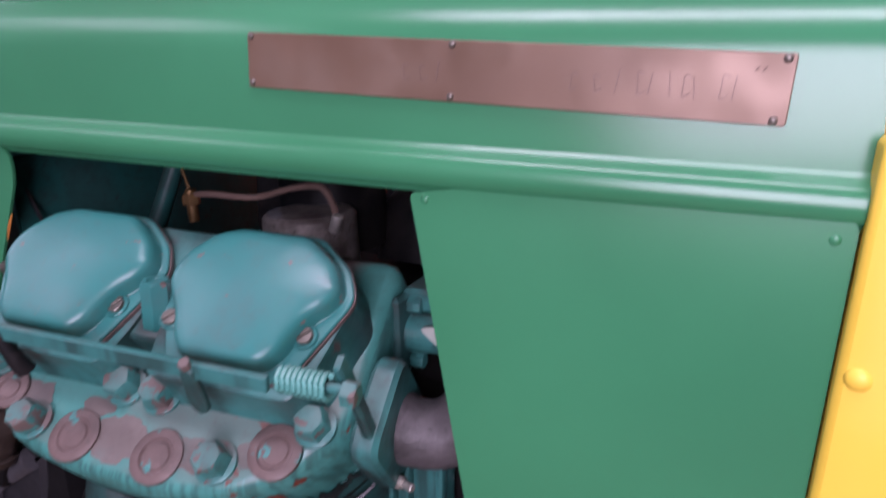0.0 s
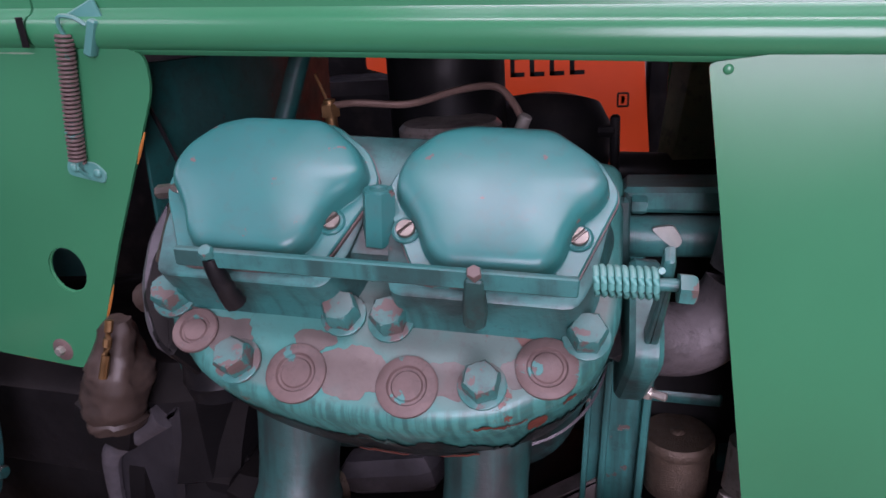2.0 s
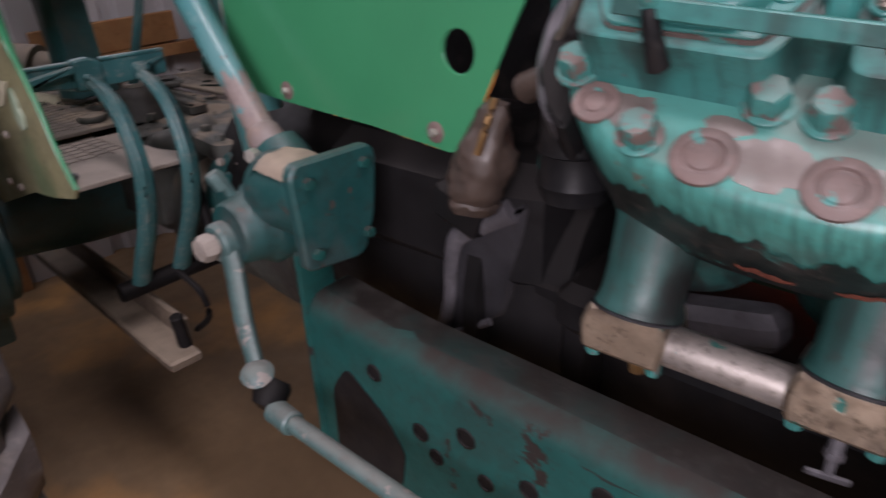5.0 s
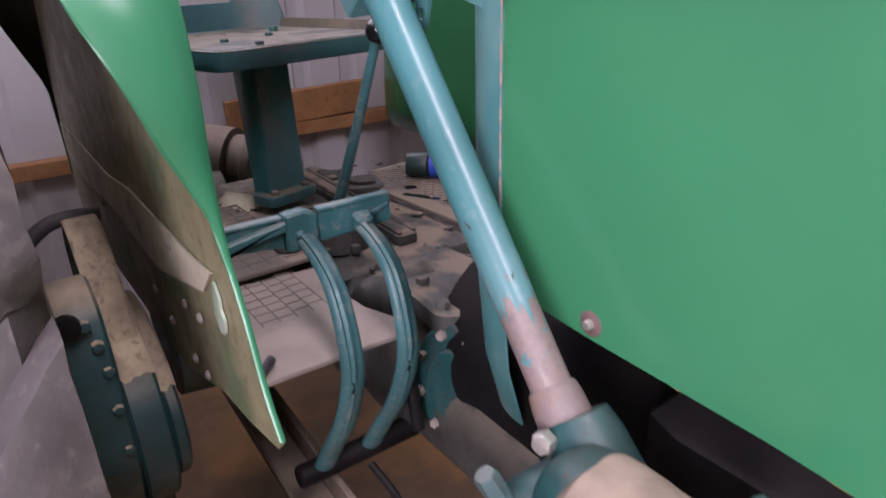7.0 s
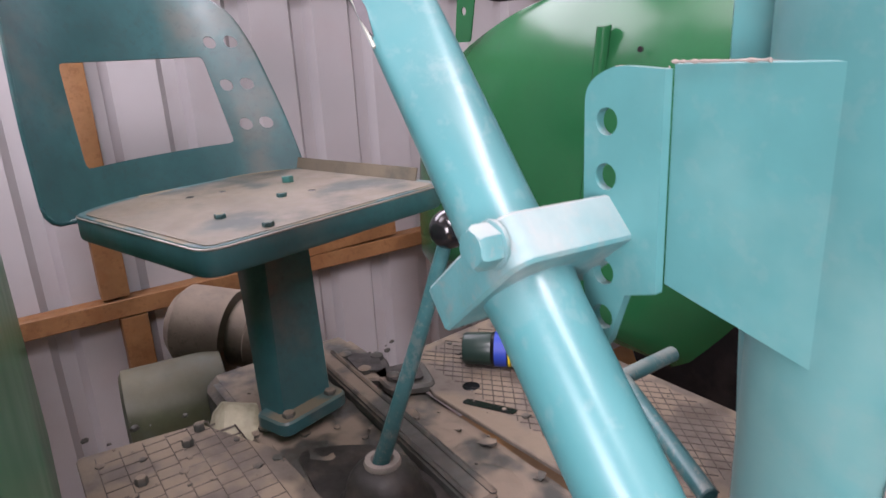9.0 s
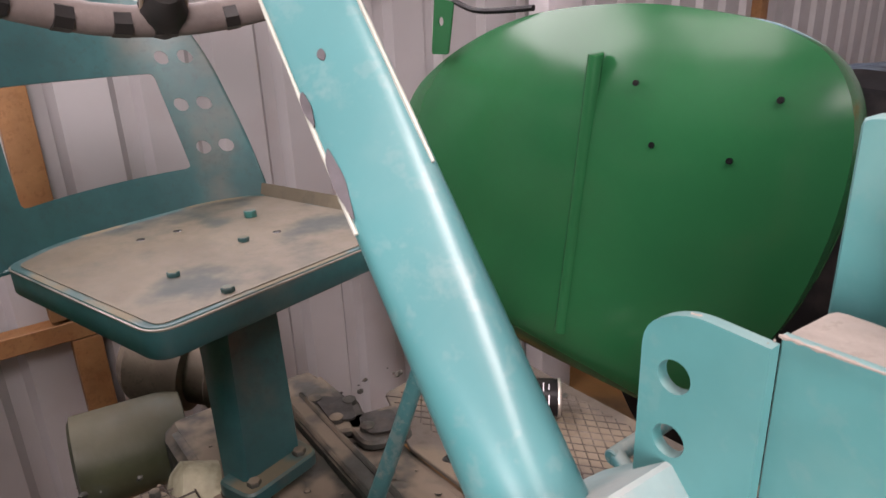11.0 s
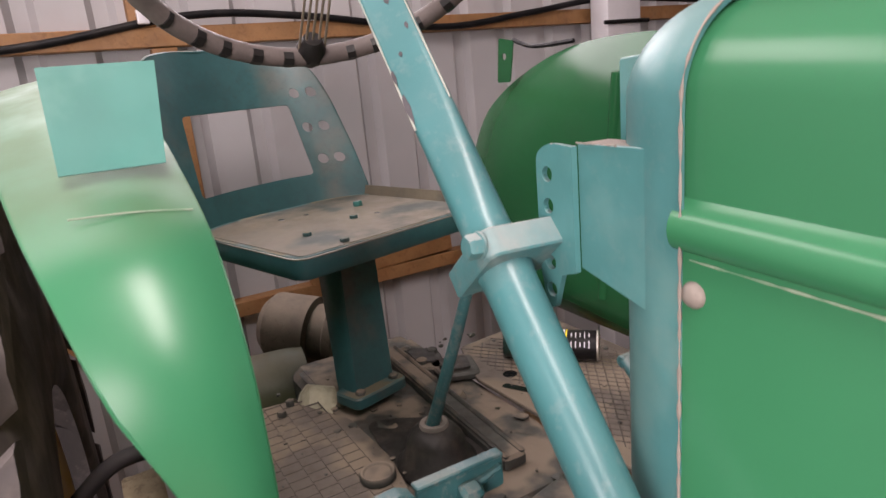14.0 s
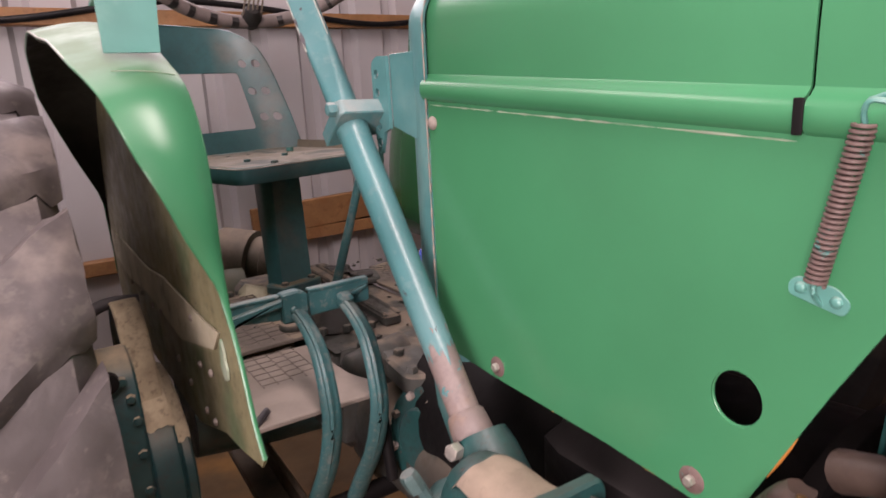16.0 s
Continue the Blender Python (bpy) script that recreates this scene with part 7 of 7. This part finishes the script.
        part("arm_web", bm, M_PEDAL, pd)
    bm = B()
    rod(bm, (-1.43, 0.34, 0.52), (-1.43, 0.60, 0.52), 0.018, 14)
    rod(bm, (-1.33, 0.49, 0.60), (-1.36, 0.49, 0.76), 0.010, 10)
    part("pedal_shaft", bm, M_GREASE_SHADE, tractor, "pedal cross shaft")
    # flat drawbar link low under the platform
    bm = B()
    block(bm, (-1.76, 0.385, 0.42), (0.96, 0.060, 0.020), (0, 0, -2), 0.004)
    block(bm, (-1.78, 0.420, 0.445), (0.90, 0.012, 0.060), (0, 0, -2), 0.003)
    lk = part("draft_link", bm, M_POT, tractor, "flat rusty lower link bar")
    bm = B()
    rod(bm, (-1.32, 0.39, 0.42), (-1.31, 0.38, 0.50), 0.012, 10)
    sweep(bm, [(-1.35, 0.43, 0.43), (-1.31, 0.44, 0.47), (-1.30, 0.43, 0.53), (-1.35, 0.42, 0.56)], 0.006, 8, 4)
    part("link_pin", bm, M_GREASE_SHADE, lk, "dark pin with a ring")
    # brake cross linkage
    bm = B()
    rod(bm, (-1.53, 0.92, 0.90), (-1.53, 0.81, 0.90), 0.010, 12)
    rod(bm, (-1.53, 0.82, 0.90), (-1.36, 0.742, 0.872), 0.010, 12)
    part("brake_linkage", bm, M_PEDAL, tractor, "dusty teal brake linkage")
    # cylinders behind the seat post
    a0, a1 = V(-2.33, 0.375, 0.735), V(-2.03, 0.535, 0.715)
    bm = B()
    lathe(bm, V(-2.24, 0.36, 0.70), V(0.10, 0.75, 0.0), [(0, 0.068), (0.003, 0.072), (0.005, 0.078), (0.17, 0.078), (0.172, 0.072)], 32)
    part("lift_cylinder", bm, surf_strip2, tractor, "dusty olive lift cylinder")
    bm = B()
    lathe(bm, V(-2.36, 0.50, 0.80), V(0.55, 0.55, -0.12), [(0, 0.06), (0.02, 0.078), (0.12, 0.081), (0.125, 0.066), (0.16, 0.066), (0.165, 0.072), (0.185, 0.072)], 32)
    part("hydraulic_pot", bm, M_POT, tractor, "brown dusty hydraulic pot")
    bm = B()
    lathe(bm, (-1.97, 0.50, 0.74), (-0.2, -0.9, 0.3), [(0, 0.045), (0.05, 0.045), (0.06, 0.03)], 20)
    part("axle_boss", bm, surf_strip, tractor, "cream dusty boss")
    bm = B()
    lathe(bm, (-1.78, 0.62, 0.62), (0, -1, 0), [(0, 0.13), (0.2, 0.12), (0.36, 0.10)], 28)
    part("axle_housing", bm, M_HUB, tractor, "axle trumpet housing")


surf_strip2 = surf("dusty olive cylinder paint", (0.065, 0.074, 0.042), 0.42, vary=0.3, vscale=10, dust=((0.12, 0.105, 0.07), 0.7, 0.1), bump=0.15, stain=((0.10, 0.14, 0.13), 0.5, 9))
platform()


def rear_wheel():
    ax, az, R = -1.78, 0.65, 0.64
    bm = B()
    prof = [(0.09, 0.33), (0.098, 0.36), (0.10, 0.46), (0.092, 0.55), (0.07, 0.60), (0.03, 0.612), (-0.07, 0.615), (-0.17, 0.612), (-0.21, 0.60), (-0.232, 0.55), (-0.24, 0.46), (-0.238, 0.36), (-0.23, 0.33)]
    rings = []
    n = 72
    for k in range(n + 1):
        a = k * math.tau / n
        rings.append([V(ax + r * math.cos(a), y, az + r * math.sin(a)) for y, r in prof])
    loft(bm, rings, closed=False)
    wheel = part("rear_tyre", bm, M_TYRE, tractor, "dusty grey ribbed rear tyre")
    N = 17
    for k in range(N):
        for side in (0, 1):
            a0 = (k + 0.5 * side) * math.tau / N
            bm = B()
            rows = []
            for t in np.linspace(0, 1, 12):
                y = (0.100 - 0.165 * t) if side == 0 else (-0.240 + 0.165 * t)
                a = a0 - 0.26 * t
                base = 0.57 if t < 0.1 else 0.604
                w0, w1 = 0.092 - 0.012 * t, 0.076 - 0.014 * t
                top = R - 0.030 * (1 - t) ** 3
                row = []
                for rr, s in [(base, -w0), (top - 0.012, -w1 - 0.005), (top - 0.002, -w1 + 0.006)] + [(top, w1 * f) for f in (-0.6, -0.2, 0.2, 0.6)] + [(top - 0.002, w1 - 0.006), (top - 0.012, w1 + 0.005), (base, w0)]:
                    p = V(ax + rr * math.cos(a + s / rr), y, az + rr * math.sin(a + s / rr))
                    out = V(math.cos(a), 0, math.sin(a))
                    if rr > base:
                        p += out * (0.006 * noise.noise(p * 17) + 0.003 * noise.noise(p * 50)) + V(0, 0.004 * noise.noise(p * 30 + V(5, 0, 0)), 0)
                    row.append(p)
                rows.append(row)
            loft(bm, rows)
            part("tread_lug", bm, M_TYRE, wheel)
    bm = B()
    lathe(bm, (ax, 0.06, az), (0, -1, 0), [(0, 0.335), (0.02, 0.335), (0.04, 0.30), (0.10, 0.28), (0.12, 0.05)], 40)
    part("wheel_disc", bm, M_YELLOW, wheel, "wheel disc")
    # final drive casting with two flanges
    side = place((0, 0, 0), (1, 0, 0), (0, 0, 1), (0, 1, 0))
    bm = B()
    prism(bm, round_poly([(-1.60, 0.50), (-1.60, 0.850), (-1.55, 0.865), (-1.49, 0.848), (-1.47, 0.79), (-1.47, 0.62), (-1.53, 0.50)], 0.02, 4), side, 0.101, 0.152, 0.004)
    hub = part("final_drive_housing", bm, M_HUB, tractor, "teal final drive housing caked with clay")
    for y0, y1, top, fx, clay_end in ((0.148, 0.190, 0.900, -1.525, 0.25), (0.152, 0.196, 0.800, -1.472, 0.62), (0.197, 0.216, 0.762, -1.476, 0.55)):
        def rim_at(t, off=0.0):
            return V(-1.655 + (fx + 1.655 + off) * math.cos(t), 0, 0.63 + (top - 0.63 + off) * math.sin(t))

        edge = [rim_at(t) for t in np.linspace(-0.75, 2.2, 40)]
        bm = B()
        prism(bm, [(p.x, p.z) for p in edge] + [(-1.76, 0.48)], side, y0, y1, 0.004)
        flg = part("housing_flange", bm, M_HUB, hub, "clay topped flange")
        bm = B()
        rows = []
        for y in np.linspace(y0 - 0.001, y1 + 0.001, 14):
            end = clay_end + 0.08 * noise.noise(V(y * 60, top, 0.3)) + 0.03 * noise.noise(V(y * 160, top, 0.8))
            lap = min(1.0, 0.5 + min(y - y0 + 0.001, y1 + 0.001 - y) * 160)
            row = []
            for t in np.linspace(end, 1.9, 26):
                p = rim_at(t, (0.0015 + 0.004 * min(1.0, (t - end) * 5)) * lap)
                row.append(V(p.x, y, p.z) + V(1, 0, 1) * 0.0022 * noise.noise(V(p.x * 60, y * 60, p.z * 60)))
            rows.append(row)
        loft(bm, rows, closed=False)
        part("clay_cap", bm, M_CLAY, flg, "dry cream clay on the flange")
    for y, z in ((0.130, 0.835), (0.138, 0.805), (0.142, 0.768), (0.142, 0.713), (0.142, 0.65)):
        bm = B()
        hexhead(bm, (-1.474, y, z), (1, 0, 0), 0.013, 0.009, turn=z * 9)
        part("housing_bolt", bm, M_HUB, hub)
    bm = B()
    lathe(bm, (-1.475, 0.112, 0.838), (1, 0, 0), [(0, 0.016), (0.012, 0.015), (0.014, 0.008)], 16)
    part("drain_plug", bm, M_GREASE_SHADE, hub)
    bm = B()
    sweep(bm, [(-1.80, 0.06, 0.80), (-1.80, 0.099, 0.834), (-1.80, 0.133, 0.859), (-1.80, 0.165, 0.866), (-1.80, 0.21, 0.862)], 0.012, 10, 5)
    part("brake_hose", bm, M_HOSE, hub, "dusty black hose")


rear_wheel()


# ---- the orange tractor on the far side ----
def orange_tractor():
    t = thing("orange_tractor", (-0.7, 2.1, 0.0), "orange red farm tractor parked beyond the green one", "tractor")
    put = place((0, 1.80, 0), (1, 0, 0), (0, 0, 1), (0, -1, 0))
    bm = B()
    sheet(bm, round_poly([(-0.72, 0.74), (-0.175, 0.76), (-0.203, 1.10), (-0.215, 1.30), (-0.72, 1.30)], 0.01, 3), [], put)
    hd = part("hood_side", bm, M_ORANGE, t, "orange bonnet side with black lettering bars", solid=0.004)
    bm = B()
    sheet(bm, [(-0.95, 1.06), (-0.88, 1.04), (-0.86, 1.30), (-0.95, 1.30)], [], put)
    part("rear_side", bm, M_ORANGE, hd, solid=0.004)
    bm = B()
    block(bm, (-0.75, 2.1, 1.28), (1.15, 0.58, 0.05), soft=0.02)
    part("hood_top", bm, M_ORANGE, hd)
    bm = B()
    block(bm, (-0.16, 2.1, 0.95), (0.06, 0.60, 0.7), soft=0.02)
    part("grille", bm, M_BLACK, t, "black grille")
    bm = B()
    block(bm, (-0.75, 2.12, 0.80), (1.1, 0.36, 0.42), soft=0.04)
    lathe(bm, (-0.42, 1.86, 0.98), (0, 1, 0), [(0, 0.10), (0.12, 0.12)], 24)
    part("engine", bm, M_BLACK, t, "black engine block")
    for cx, r, w in ((-1.7, 0.62, 0.34), (0.1, 0.36, 0.2)):
        for yy in (1.72, 2.62):
            bm = B()
            lathe(bm, (cx, yy, r), (0, 1, 0), [(0, r * 0.55), (0.02, r * 0.95), (0.05, r), (w - 0.05, r), (w - 0.02, r * 0.95), (w, r * 0.55)], 36)
            part("tyre", bm, M_BLACK, t, "black tyre")
    # lettering reduced to bars
    for k, x in enumerate((-0.570, -0.518, -0.466, -0.414)):
        bm = B()
        w, h = 0.038, 0.055
        x += 0.03
        bars = [[(x, 1.02), (x + 0.012, 1.02), (x + 0.012, 1.02 + h), (x, 1.02 + h)], [(x, 1.02), (x + w, 1.02), (x + w, 1.031), (x, 1.031)], [(x, 1.02 + h - 0.011), (x + w, 1.02 + h - 0.011), (x + w, 1.02 + h), (x, 1.02 + h)]]
        for b in bars:
            prism(bm, b, put, 0.0, 0.005)
        part("letter_bar", bm, M_BLACK, hd, "black lettering bar")
    for k in range(3):
        bm = B()
        prism(bm, [(-0.70 + 0.012 * k, 1.028 + 0.02 * k), (-0.555, 1.028 + 0.02 * k), (-0.555, 1.037 + 0.02 * k), (-0.70 + 0.012 * k, 1.037 + 0.02 * k)], put, 0.0, 0.005)
        part("stripe", bm, M_BLACK, hd, "black stripe")
    bm = B()
    for o in (0.0,):
        sq = [(-0.262, 0.935), (-0.236, 0.935), (-0.236, 0.968), (-0.262, 0.968)]
        for a, b in zip(sq, sq[1:] + sq[:1]):
            sweep(bm, [put(*a, 0.004), put(*b, 0.004)], 0.0025, 4, 1)
        prism(bm, [(-0.254, 0.942), (-0.244, 0.942), (-0.244, 0.961), (-0.254, 0.961)], put, 0, 0.004)
    part("model_mark", bm, M_BLACK, hd, "small black boxed mark")


orange_tractor()


# ---- spray can lying on the far foot plate ----
def spray_can():
    p, q = V(-1.872, 0.838, 0.8105), V(-1.743, 0.965, 0.8105)
    d = (q - p).normalized()
    t = thing("spray_can", (-1.81, 0.90, 0.781), "black and white labelled spray paint can lying on its side", "spray can")
    r = 0.0285
    L = (q - p).length
    bm = B()
    lathe(bm, p, d, [(0.045, r * 0.9), (0.05, r), (L - 0.004, r), (L, r * 0.96)], 28)
    part("body", bm, M_BLACK, t, "black printed can body")
    bm = B()
    lathe(bm, p, d, [(0.0, r * 0.86), (0.003, r * 0.92), (0.042, r * 0.95), (0.046, r * 0.93)], 28)
    part("cap", bm, M_CAP, t, "dark green plastic cap")
    for a, b, m, n in ((0.052, 0.072, M_BLUE, "blue_band"), (0.080, 0.118, M_WHITE, "white_label"), (0.1195, 0.1225, M_LEMON, "yellow_stripe"), (0.0745, 0.0785, M_LEMON, "yellow_stripe")):
        bm = B()
        lathe(bm, p, d, [(a, r + 0.0003), (b, r + 0.0003)], 28, cap0=False, cap1=False)
        part(n, bm, m, t)
    u = V(0, 0, 1)
    w = d.cross(u)
    if w.y > 0:
        w = -w
    rnd = random.Random(5)
    bm = B()
    for a0, a1, cnt in ((0.083, 0.115, 6), (0.128, L - 0.012, 5)):
        for k in range(cnt):
            a = a0 + (a1 - a0) * k / cnt
            for s in (-1, 1):
                ang = 0.75 + s * 0.34
                c = p + d * (a + 0.002) + (w * math.cos(ang) + u * math.sin(ang)) * (r + 0.0006)
                tt = (-w * math.sin(ang) + u * math.cos(ang))
                l = rnd.uniform(0.004, 0.008)
                loft(bm, [[c + tt * l, c - tt * l], [c + d * 0.0016 + tt * l, c + d * 0.0016 - tt * l]], closed=False)
    part("print_bars", bm, M_GALV, t, "grey printed lines", solid=0.0003)
    bm = B()
    lathe(bm, p, d, [(L - 0.004, r + 0.0012), (L - 0.001, r + 0.0014), (L + 0.001, r), (L, r * 0.9), (L - 0.006, r * 0.85), (L - 0.004, 0.002)], 28)
    part("base_rim", bm, M_ZINC, t, "bright rolled steel rim")


spray_can()
